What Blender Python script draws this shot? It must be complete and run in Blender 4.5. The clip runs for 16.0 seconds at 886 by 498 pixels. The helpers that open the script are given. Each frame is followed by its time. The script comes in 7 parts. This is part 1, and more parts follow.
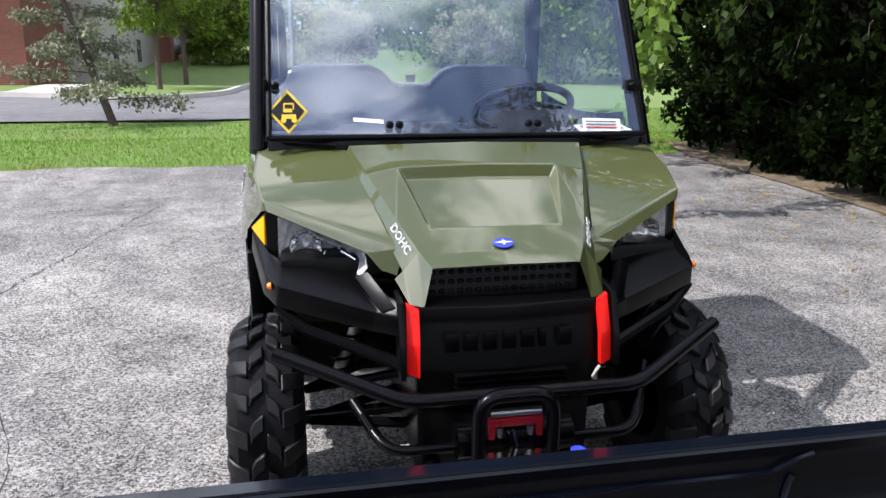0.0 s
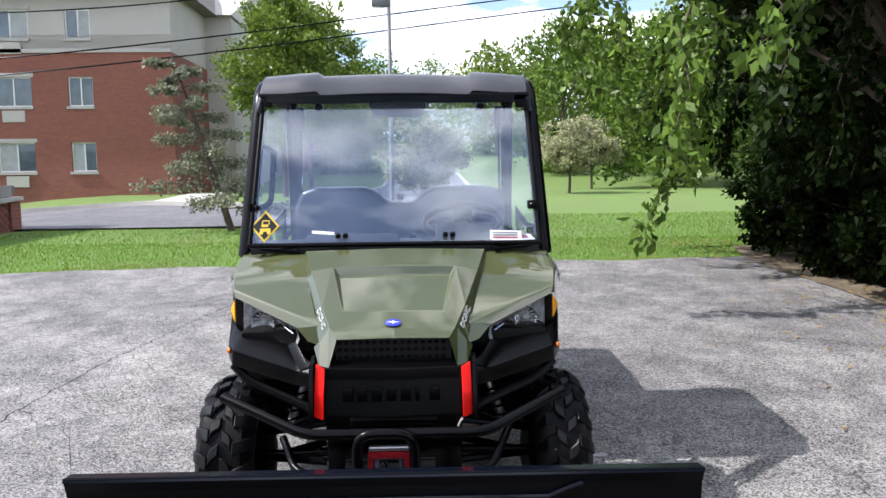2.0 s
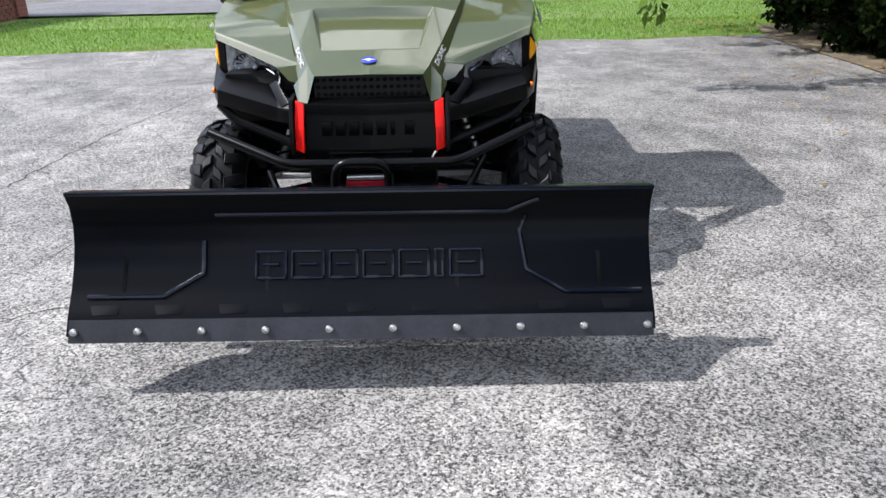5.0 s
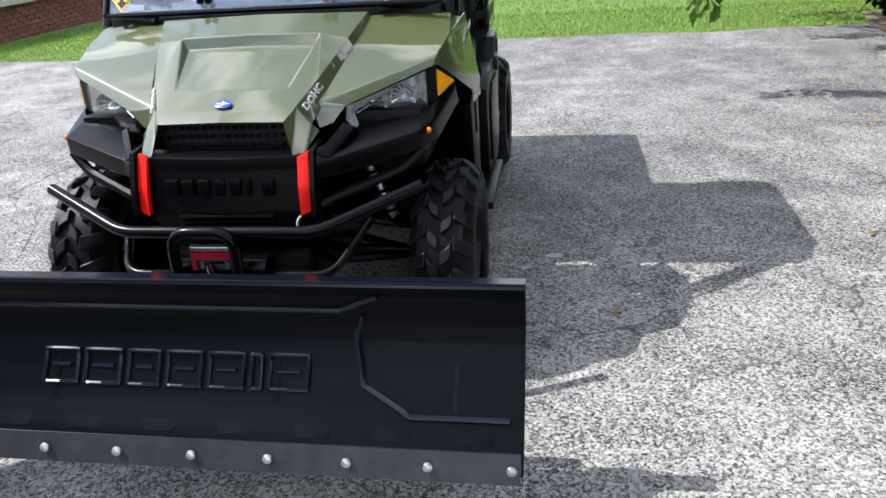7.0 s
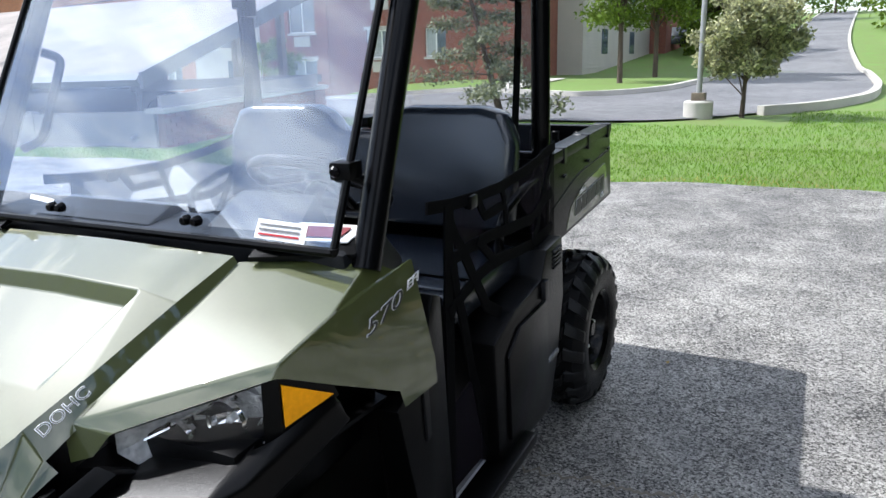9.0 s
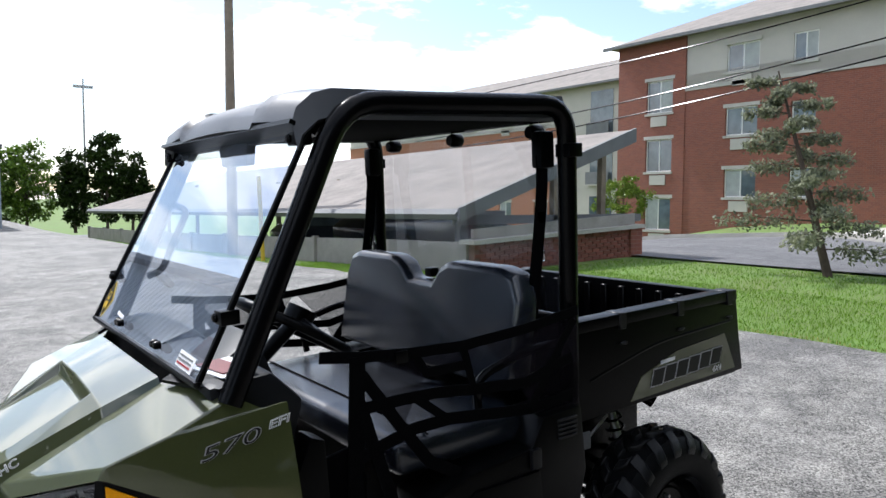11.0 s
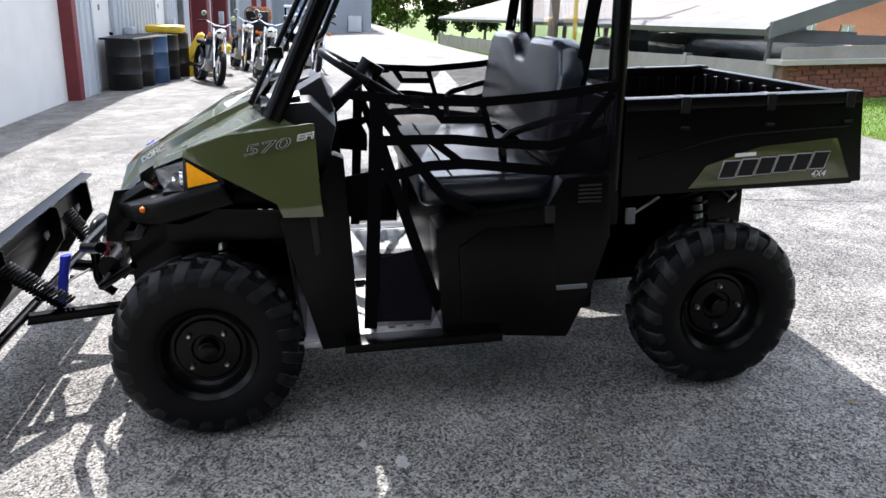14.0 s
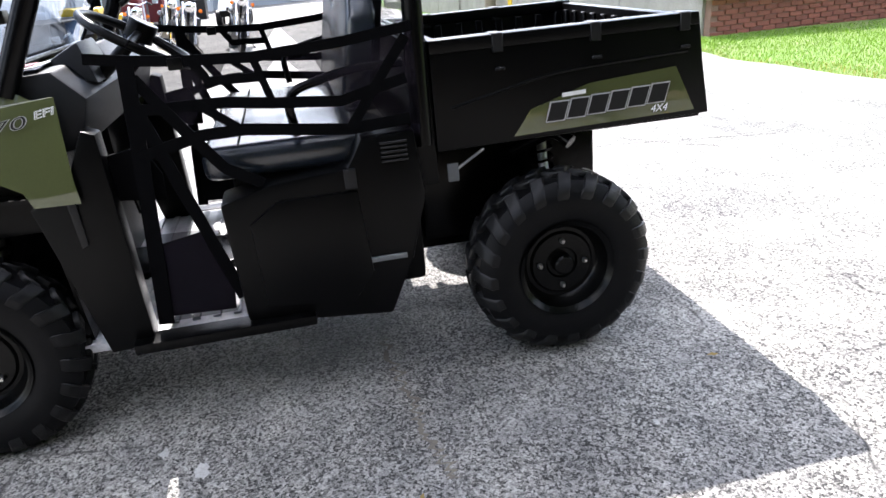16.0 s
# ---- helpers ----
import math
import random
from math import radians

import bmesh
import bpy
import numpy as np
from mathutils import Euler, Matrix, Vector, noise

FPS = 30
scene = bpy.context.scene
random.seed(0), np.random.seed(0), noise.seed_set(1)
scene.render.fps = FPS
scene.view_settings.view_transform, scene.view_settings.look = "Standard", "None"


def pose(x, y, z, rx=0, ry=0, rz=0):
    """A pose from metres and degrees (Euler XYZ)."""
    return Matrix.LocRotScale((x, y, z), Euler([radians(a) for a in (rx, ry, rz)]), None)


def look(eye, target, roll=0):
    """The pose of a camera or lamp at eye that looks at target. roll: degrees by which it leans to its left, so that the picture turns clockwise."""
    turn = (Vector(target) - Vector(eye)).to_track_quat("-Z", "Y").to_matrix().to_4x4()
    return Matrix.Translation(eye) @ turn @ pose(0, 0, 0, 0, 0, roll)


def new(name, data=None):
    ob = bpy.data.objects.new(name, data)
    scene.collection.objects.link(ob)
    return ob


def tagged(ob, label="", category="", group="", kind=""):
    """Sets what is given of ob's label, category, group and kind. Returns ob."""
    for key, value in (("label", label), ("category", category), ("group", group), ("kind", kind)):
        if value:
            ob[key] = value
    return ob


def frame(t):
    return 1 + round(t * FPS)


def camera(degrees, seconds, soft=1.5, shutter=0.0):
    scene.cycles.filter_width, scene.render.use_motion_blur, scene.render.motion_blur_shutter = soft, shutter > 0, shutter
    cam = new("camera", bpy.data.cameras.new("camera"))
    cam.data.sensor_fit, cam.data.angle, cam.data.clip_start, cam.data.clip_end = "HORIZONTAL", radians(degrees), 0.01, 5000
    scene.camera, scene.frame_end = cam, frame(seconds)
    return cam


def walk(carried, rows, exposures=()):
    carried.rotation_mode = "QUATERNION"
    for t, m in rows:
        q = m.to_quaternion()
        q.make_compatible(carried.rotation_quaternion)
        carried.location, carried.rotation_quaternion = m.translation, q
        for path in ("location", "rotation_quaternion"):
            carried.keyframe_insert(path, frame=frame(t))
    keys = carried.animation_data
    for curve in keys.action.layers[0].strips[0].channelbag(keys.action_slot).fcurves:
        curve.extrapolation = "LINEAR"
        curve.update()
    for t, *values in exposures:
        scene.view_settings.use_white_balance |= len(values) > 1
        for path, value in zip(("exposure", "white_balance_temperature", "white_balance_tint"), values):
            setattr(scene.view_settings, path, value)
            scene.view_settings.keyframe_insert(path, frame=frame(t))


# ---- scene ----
cam = camera(61.6, 16.0)
PATH = [
    (0, (-0.533, -2.951, 1.451), (-0.143, -1.076, 0.877), 0.9),
    (0.5, (-0.307, -3.193, 1.443), (-0.101, -1.265, 0.952), 0.1),
    (1, (-0.083, -3.399, 1.501), (0.083, -1.471, 0.997), -1.0),
    (1.5, (0.093, -3.526, 1.564), (0.131, -1.567, 1.168), 0.5),
    (2, (0.092, -3.724, 1.575), (0.159, -1.749, 1.266), -0.5),
    (2.5, (0.049, -3.887, 1.559), (0.089, -1.919, 1.204), 0.1),
    (3, (0.057, -3.931, 1.517), (0.071, -1.981, 1.075), 0.4),
    (3.5, (0.085, -3.923, 1.447), (0.133, -2.016, 0.847), 0.2),
    (4, (0.101, -3.925, 1.38), (0.143, -2.075, 0.619), 0.4),
    (4.2, (0.101, -3.922, 1.36), (0.148, -2.094, 0.55), 0.5),
    (6.3, (0.794, -3.709, 1.414), (0.639, -1.888, 0.604), -5.1),
    (6.5, (0.853, -3.603, 1.388), (0.668, -1.781, 0.585), -4.6),
    (7, (0.993, -3.234, 1.414), (0.684, -1.446, 0.573), -3.9),
    (7.5, (1.198, -2.902, 1.419), (0.714, -1.115, 0.663), -4.8),
    (8, (1.342, -2.548, 1.451), (0.661, -0.808, 0.737), -2.6),
    (8.5, (1.333, -2.17, 1.49), (0.527, -0.465, 0.823), -4.2),
    (9, (1.425, -1.848, 1.552), (0.551, -0.148, 0.967), -2.7),
    (9.5, (1.543, -1.572, 1.571), (0.562, 0.119, 1.146), -4.0),
    (9.7, (1.647, -1.551, 1.581), (0.540, 0.079, 1.240), -4.8),
    (11.8, (2.627, -0.884, 1.608), (0.839, -0.052, 1.277), -3.2),
    (12, (2.682, -0.806, 1.614), (0.855, -0.08, 1.244), -4.2),
    (12.5, (2.768, -0.558, 1.577), (0.869, -0.087, 1.165), -2.7),
    (13, (2.833, -0.433, 1.509), (0.943, -0.028, 0.995), -4.7),
    (13.5, (2.925, -0.436, 1.458), (1.036, -0.072, 0.91), -1.0),
    (14, (3.04, -0.462, 1.42), (1.163, -0.182, 0.787), -1.0),
    (14.5, (3.093, -0.443, 1.394), (1.248, -0.129, 0.688), -1.7),
    (15, (3.092, -0.355, 1.403), (1.24, -0.036, 0.72), -1.7),
    (15.5, (2.996, -0.068, 1.413), (1.15, 0.301, 0.736), -3.5),
    (16, (2.871, 0.126, 1.316), (1.036, 0.454, 0.592), -5.4),
]
TILT = pose(0, 0, 0, 3.2, 0, 0)  # the lot falls towards the front of the vehicle
EXPOSURES = [(0, 1.3, 6400, 16), (1.0, 1.18, 6400, 16), (2.0, 1.27, 6350, 16), (3.0, 1.16, 6350, 16), (3.5, 1.1, 6350, 16), (4.0, 1.24, 6350, 15), (6.5, 1.42, 6300, 12), (7.0, 1.5, 6300, 12), (9.0, 1.42, 6250, 10), (12.0, 0.80, 6350, 11), (12.5, 0.88, 6350, 11), (13.5, 1.27, 6450, 12), (14.0, 1.7, 6500, 13), (14.5, 2.07, 6550, 14), (15.0, 2.32, 6550, 14), (16.0, 2.48, 6550, 14)]
walk(cam, [(t, TILT @ look(*p)) for t, *p in PATH], EXPOSURES)

# ---- world and sun ----
world = bpy.data.worlds.new("sky")
scene.world = world
world.use_nodes = True
wn, wl = world.node_tree.nodes, world.node_tree.links
SUN_TO = Vector((-0.81, -0.10, 1.0)).normalized()  # towards the sun
sky = wn.new("ShaderNodeTexSky")
sky.sky_type, sky.sun_disc = "NISHITA", False
sky.sun_elevation = math.asin(SUN_TO.z)
sky.sun_rotation = math.atan2(SUN_TO.x, SUN_TO.y)
# thin broken cloud over the blue
wcoord = wn.new("ShaderNodeTexCoord")
wmap = wn.new("ShaderNodeMapping")
wmap.inputs["Scale"].default_value = (1.0, 1.0, 3.2)
wnoise = wn.new("ShaderNodeTexNoise")
wnoise.inputs["Scale"].default_value = 4.2
wnoise.inputs["Detail"].default_value = 9.0
wnoise.inputs["Roughness"].default_value = 0.58
wramp = wn.new("ShaderNodeValToRGB")
wramp.color_ramp.elements[0].position, wramp.color_ramp.elements[0].color = 0.465, (0, 0, 0, 1)
wramp.color_ramp.elements[1].position, wramp.color_ramp.elements[1].color = 0.60, (1, 1, 1, 1)
wmix = wn.new("ShaderNodeMixRGB")
wmix.inputs["Color2"].default_value = (10.5, 10.7, 11.1, 1)
wl.new(wcoord.outputs["Generated"], wmap.inputs["Vector"])
wl.new(wmap.outputs["Vector"], wnoise.inputs["Vector"])
wl.new(wnoise.outputs["Fac"], wramp.inputs["Fac"])
wl.new(wramp.outputs["Color"], wmix.inputs["Fac"])
wl.new(sky.outputs["Color"], wmix.inputs["Color1"])
wbg = wn["Background"]
wbg.inputs["Strength"].default_value = 0.113
wl.new(wmix.outputs["Color"], wbg.inputs["Color"])

sun = new("sun", bpy.data.lights.new("sun", "SUN"))
sun.data.energy, sun.data.angle, sun.data.color = 3.1, radians(0.53), (1.0, 0.985, 0.97)
sun.rotation_mode = "QUATERNION"
sun.rotation_quaternion = SUN_TO.to_track_quat("Z", "Y")

# ---- materials ----
def material(name, color, rough=0.5, metal=0.0, scale=8.0, vary=0.25, fine=120.0, bump=0.02, spec=0.5, coat=0.0, dark=None, rand=0.0, emit=None, coords="Object"):
    """Principled material with colour variation at two scales and a fine relief."""
    m = bpy.data.materials.new(name)
    m.use_nodes = True
    n, l = m.node_tree.nodes, m.node_tree.links
    b = n["Principled BSDF"]
    co = n.new("ShaderNodeTexCoord")
    big, small = n.new("ShaderNodeTexNoise"), n.new("ShaderNodeTexNoise")
    for tex, sc in ((big, scale), (small, fine)):
        tex.inputs["Scale"].default_value = sc
        tex.inputs["Detail"].default_value = 6.0
        l.new(co.outputs[coords], tex.inputs["Vector"])
    mix = n.new("ShaderNodeMixRGB")
    lo = dark or tuple(c * (1 - vary) for c in color)
    hi = tuple(min(1.0, c * (1 + vary * 0.6)) for c in color)
    mix.inputs["Color1"].default_value, mix.inputs["Color2"].default_value = (*lo, 1), (*hi, 1)
    avg = n.new("ShaderNodeMath")
    avg.operation = "MULTIPLY_ADD"
    avg.inputs[1].default_value, avg.inputs[2].default_value = 0.6, 0.0
    l.new(big.outputs["Fac"], avg.inputs[0])
    add = n.new("ShaderNodeMath")
    add.operation = "MULTIPLY_ADD"
    add.inputs[1].default_value = 0.4
    l.new(small.outputs["Fac"], add.inputs[0])
    l.new(avg.outputs[0], add.inputs[2])
    con = n.new("ShaderNodeMapRange")
    con.inputs["From Min"].default_value, con.inputs["From Max"].default_value = 0.32, 0.68
    l.new(add.outputs[0], con.inputs["Value"])
    l.new(con.outputs[0], mix.inputs["Fac"])
    out = mix.outputs[0]
    if rand:
        info = n.new("ShaderNodeObjectInfo")
        hsv = n.new("ShaderNodeHueSaturation")
        mr = n.new("ShaderNodeMapRange")
        mr.inputs["To Min"].default_value, mr.inputs["To Max"].default_value = 1 - rand, 1 + rand
        l.new(info.outputs["Random"], mr.inputs["Value"])
        l.new(mr.outputs[0], hsv.inputs["Value"])
        l.new(out, hsv.inputs["Color"])
        out = hsv.outputs[0]
    l.new(out, b.inputs["Base Color"])
    b.inputs["Roughness"].default_value, b.inputs["Metallic"].default_value = rough, metal
    b.inputs["Specular IOR Level"].default_value = spec
    b.inputs["Coat Weight"].default_value = coat
    b.inputs["Coat Roughness"].default_value = 0.06
    if bump:
        bp = n.new("ShaderNodeBump")
        bp.inputs["Strength"].default_value, bp.inputs["Distance"].default_value = min(1.0, bump * 10), bump * 0.1
        l.new(small.outputs["Fac"], bp.inputs["Height"])
        l.new(bp.outputs[0], b.inputs["Normal"])
    if emit:
        b.inputs["Emission Color"].default_value, b.inputs["Emission Strength"].default_value = (*emit[0], 1), emit[1]
    return m


def glass(name, tint=(1, 1, 1), rough=0.0, facing=0.05, dust=0.0, sheen=(1, 1, 1)):
    """Thin clear sheet: mostly see-through, with a gloss that grows at grazing angles and a film of dust, blued for
    mirrored sky.
    """
    m = bpy.data.materials.new(name)
    m.use_nodes = True
    n, l = m.node_tree.nodes, m.node_tree.links
    n.remove(n["Principled BSDF"])
    tr, gl, lw, mx = n.new("ShaderNodeBsdfTransparent"), n.new("ShaderNodeBsdfGlossy"), n.new("ShaderNodeLayerWeight"), n.new("ShaderNodeMixShader")
    tr.inputs["Color"].default_value = (*tint, 1)
    gl.inputs["Roughness"].default_value = rough
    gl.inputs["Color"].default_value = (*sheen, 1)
    lw.inputs["Blend"].default_value = 0.5
    pw, ma = n.new("ShaderNodeMath"), n.new("ShaderNodeMath")
    pw.operation, ma.operation = "POWER", "MULTIPLY_ADD"
    pw.inputs[1].default_value = 4.5
    ma.inputs[1].default_value, ma.inputs[2].default_value = 1 - facing, facing
    l.new(lw.outputs["Facing"], pw.inputs[0])
    l.new(pw.outputs[0], ma.inputs[0])
    l.new(ma.outputs[0], mx.inputs[0])
    l.new(tr.outputs[0], mx.inputs[1])
    l.new(gl.outputs[0], mx.inputs[2])
    out = mx
    if dust:
        co, tx, mr = n.new("ShaderNodeTexCoord"), n.new("ShaderNodeTexNoise"), n.new("ShaderNodeMapRange")
        mp = n.new("ShaderNodeMapping")
        mp.inputs["Scale"].default_value = (3.0, 3.0, 1.0)
        tx.inputs["Scale"].default_value, tx.inputs["Detail"].default_value = 2.2, 8.0
        mr.inputs["From Min"].default_value, mr.inputs["From Max"].default_value = 0.35, 0.70
        mr.inputs["To Min"].default_value, mr.inputs["To Max"].default_value = dust * 0.4, dust * 1.7
        l.new(co.outputs["Object"], mp.inputs["Vector"])
        l.new(mp.outputs[0], tx.inputs["Vector"])
        l.new(tx.outputs["Fac"], mr.inputs["Value"])
        film, out = n.new("ShaderNodeBsdfDiffuse"), n.new("ShaderNodeMixShader")
        # blue in the dust film stands for the haze of reflected sky
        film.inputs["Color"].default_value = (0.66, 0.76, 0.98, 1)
        l.new(mr.outputs[0], out.inputs[0])
        l.new(mx.outputs[0], out.inputs[1])
        l.new(film.outputs[0], out.inputs[2])
    l.new(out.outputs[0], n["Material Output"].inputs["Surface"])
    return m


M = {}
M["olive"] = material("olive_plastic", (0.058, 0.068, 0.022), 0.40, scale=3, vary=0.10, bump=0.0, spec=0.2, coat=1.0)
for nd in M["olive"].node_tree.nodes:
    if nd.type == "BSDF_PRINCIPLED":
        nd.inputs["Coat IOR"].default_value, nd.inputs["Coat Roughness"].default_value = 1.72, 0.018
M["plastic"] = material("black_plastic", (0.0014, 0.0014, 0.0016), 0.30, scale=5, vary=0.3, fine=500, bump=0.02, spec=0.13)
M["steel"] = material("black_steel", (0.002, 0.002, 0.0024), 0.24, scale=6, vary=0.3, fine=300, bump=0.01, spec=0.13)
M["rubber"] = material("tyre_rubber", (0.005, 0.005, 0.0055), 0.42, scale=10, vary=0.4, fine=220, bump=0.03, spec=0.10)
M["tread"] = material("dusty_tread_rubber", (0.0075, 0.0075, 0.008), 0.42, scale=14, vary=0.45, fine=200, bump=0.03, spec=0.2)
M["rim"] = material("black_rim", (0.0025, 0.0025, 0.0025), 0.25, bump=0.0, spec=0.15)
# light and dark mottling painted in for reflections inside the lamp
M["bowl"] = material("reflection_mottled_bowl", (0.86, 0.86, 0.88), 0.22, 0.15, scale=34, vary=0.8, fine=60, bump=0.08, dark=(0.30, 0.30, 0.31))
M["chrome"] = material("chrome", (0.75, 0.75, 0.76), 0.12, 1.0, vary=0.1, bump=0.0)
M["zinc"] = material("zinc_bolt", (0.5, 0.49, 0.47), 0.35, 1.0, vary=0.2, bump=0.01)
M["red"] = material("red_reflector", (0.72, 0.010, 0.006), 0.35, scale=20, vary=0.12, bump=0.0, spec=0.2)
M["redpaint"] = material("red_paint", (0.35, 0.012, 0.018), 0.3, vary=0.2, bump=0.0)
M["amber"] = material("amber_lens", (0.90, 0.36, 0.004), 0.4, scale=30, vary=0.12, bump=0.0, spec=0.12)
M["orange"] = material("orange_marker", (0.7, 0.16, 0.01), 0.2, vary=0.12, bump=0.0)
# blue in the base stands for sky sheen on the seat
M["vinyl"] = material("blue_black_vinyl", (0.014, 0.018, 0.026), 0.27, scale=6, vary=0.2, fine=260, bump=0.004, spec=0.8)
M["webbing"] = material("black_webbing", (0.002, 0.002, 0.0025), 0.8, scale=20, vary=0.3, fine=700, bump=0.03, spec=0.04)
M["blade"] = material("black_blade_plastic", (0.0012, 0.0016, 0.0028), 0.28, scale=2.2, vary=0.5, fine=150, bump=0.004, spec=0.09)
M["wear"] = material("scuffed_wear_bar", (0.016, 0.017, 0.021), 0.40, 0.3, scale=14, vary=0.6, fine=90, bump=0.01)
# black flange, its faint blue base put in for mirrored sky
M["flange"] = material("glossy_black_flange", (0.003, 0.0045, 0.009), 0.16, scale=6, vary=0.3, bump=0.0, spec=0.26)
M["bluecap"] = material("blue_badge", (0.03, 0.05, 0.5), 0.25, vary=0.1, bump=0.0)
M["white"] = material("white_print", (0.75, 0.75, 0.75), 0.5, vary=0.05, bump=0.0)
M["print"] = material("grey_print", (0.40, 0.40, 0.40), 0.6, vary=0.08, bump=0.0, spec=0.1)
M["floorpan"] = material("grey_floor_pan", (0.46, 0.46, 0.47), 0.40, scale=10, vary=0.3, fine=80, bump=0.02)
M["dash"] = material("dash_plastic", (0.009, 0.010, 0.012), 0.45, scale=8, vary=0.2, fine=400, bump=0.02, spec=0.25)
# dusty sheet whose bluish gloss and tint carry the sky's cast
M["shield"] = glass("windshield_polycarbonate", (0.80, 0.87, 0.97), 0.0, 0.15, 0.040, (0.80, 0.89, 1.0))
M["lens"] = glass("headlight_lens", (0.98, 0.98, 0.98), 0.0, 0.045)
M["rearpane"] = glass("rear_pane", (0.9, 0.91, 0.92), 0.0, 0.06, 0.03)
M["brick"] = material("red_brick", (0.21, 0.072, 0.050), 0.85, scale=1.6, vary=0.3, fine=30, bump=0.03, rand=0.22)
M["mortar"] = material("mortar", (0.20, 0.12, 0.095), 0.9, scale=3, vary=0.25, fine=60, bump=0.03)
M["concrete"] = material("concrete", (0.42, 0.40, 0.36), 0.9, scale=1.5, vary=0.2, fine=60, bump=0.03)
M["siding"] = material("beige_siding", (0.42, 0.395, 0.35), 0.7, scale=1, vary=0.1, fine=40, bump=0.01)
M["metalwall"] = material("grey_metal_panel", (0.46, 0.50, 0.54), 0.5, scale=0.7, vary=0.14, fine=40, bump=0.005)
M["shedmetal"] = material("blue_grey_metal_panel", (0.27, 0.31, 0.35), 0.5, scale=0.7, vary=0.14, fine=40, bump=0.005)
M["whitepaint"] = material("white_paint", (0.72, 0.72, 0.70), 0.6, scale=2, vary=0.08, bump=0.005)
M["maroon"] = material("maroon_paint", (0.16, 0.02, 0.025), 0.6, vary=0.2, bump=0.005)
M["darkroom"] = material("dark_opening", (0.02, 0.02, 0.022), 0.8, vary=0.3, bump=0.0)
M["shingle"] = material("brown_shingle", (0.215, 0.19, 0.17), 0.9, scale=1.6, vary=0.34, fine=14, bump=0.06)
M["trimgrey"] = material("grey_trim", (0.13, 0.135, 0.14), 0.7, scale=3, vary=0.2, bump=0.01)
M["woodgrey"] = material("weathered_fence_wood", (0.30, 0.28, 0.26), 0.85, scale=3, vary=0.25, fine=40, bump=0.03)
M["windowglass"] = material("window_glass", (0.10, 0.13, 0.15), 0.06, scale=0.6, vary=0.5, fine=3, bump=0.0, spec=0.8)
M["curtain"] = material("pale_curtain", (0.35, 0.37, 0.36), 0.9, scale=4, vary=0.2, bump=0.0)
M["bark"] = material("bark", (0.09, 0.065, 0.05), 0.95, scale=6, vary=0.4, fine=50, bump=0.08)
M["drumblack"] = material("black_drum", (0.006, 0.006, 0.007), 0.4, scale=5, vary=0.4, bump=0.01, spec=0.3)
M["drumblue"] = material("blue_drum", (0.03, 0.08, 0.17), 0.4, scale=5, vary=0.4, bump=0.01)
M["yellow"] = material("yellow_plastic", (0.62, 0.42, 0.02), 0.5, scale=5, vary=0.25, bump=0.01)
M["galv"] = material("galvanised_pole", (0.33, 0.33, 0.33), 0.5, 0.5, scale=4, vary=0.2, bump=0.01)
M["wood"] = material("utility_pole_wood", (0.20, 0.16, 0.12), 0.9, scale=4, vary=0.3, fine=40, bump=0.05)
M["carpaint"] = material("dark_car_paint", (0.03, 0.035, 0.05), 0.2, bump=0.0, coat=0.6)
M["silver"] = material("silver_paint", (0.45, 0.45, 0.46), 0.3, 0.4, vary=0.1, bump=0.0)


def leafy(name, color, vary=0.5, rough=0.45, spec=0.22):
    """Leaves: colour differs from leaf to leaf, with some light passing through."""
    m = bpy.data.materials.new(name)
    m.use_nodes = True
    n, l = m.node_tree.nodes, m.node_tree.links
    b = n["Principled BSDF"]
    geo = n.new("ShaderNodeNewGeometry")
    ramp = n.new("ShaderNodeValToRGB")
    ramp.color_ramp.elements[0].color = (*[c * (1 - vary) for c in color], 1)
    ramp.color_ramp.elements[1].color = (color[0] * (1 + vary * 0.9), color[1] * (1 + vary * 0.6), color[2] * (1 + vary * 0.2), 1)
    l.new(geo.outputs["Random Per Island"], ramp.inputs["Fac"])
    l.new(ramp.outputs[0], b.inputs["Base Color"])
    b.inputs["Roughness"].default_value, b.inputs["Specular IOR Level"].default_value = rough, spec
    tl, mx = n.new("ShaderNodeBsdfTranslucent"), n.new("ShaderNodeMixShader")
    l.new(ramp.outputs[0], tl.inputs["Color"])
    mx.inputs[0].default_value = 0.28
    l.new(b.outputs[0], mx.inputs[1])
    l.new(tl.outputs[0], mx.inputs[2])
    l.new(mx.outputs[0], n["Material Output"].inputs["Surface"])
    return m


M["leaf"] = leafy("green_leaf", (0.095, 0.175, 0.026))
M["leaf_light"] = leafy("light_green_leaf", (0.13, 0.21, 0.03))
# near-black green: the shade inside the crowns is put into the colour
M["leaf_shade"] = leafy("shaded_green_leaf", (0.007, 0.015, 0.003), spec=0.05)
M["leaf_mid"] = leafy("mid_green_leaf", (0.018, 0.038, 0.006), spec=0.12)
M["needle"] = leafy("blue_green_needles", (0.20, 0.23, 0.17), 0.5, 0.6)
M["bushleaf"] = leafy("grey_green_leaf", (0.34, 0.38, 0.24), 0.6)
M["grassblade"] = leafy("grass_blade", (0.135, 0.262, 0.030), 0.35, 0.7)


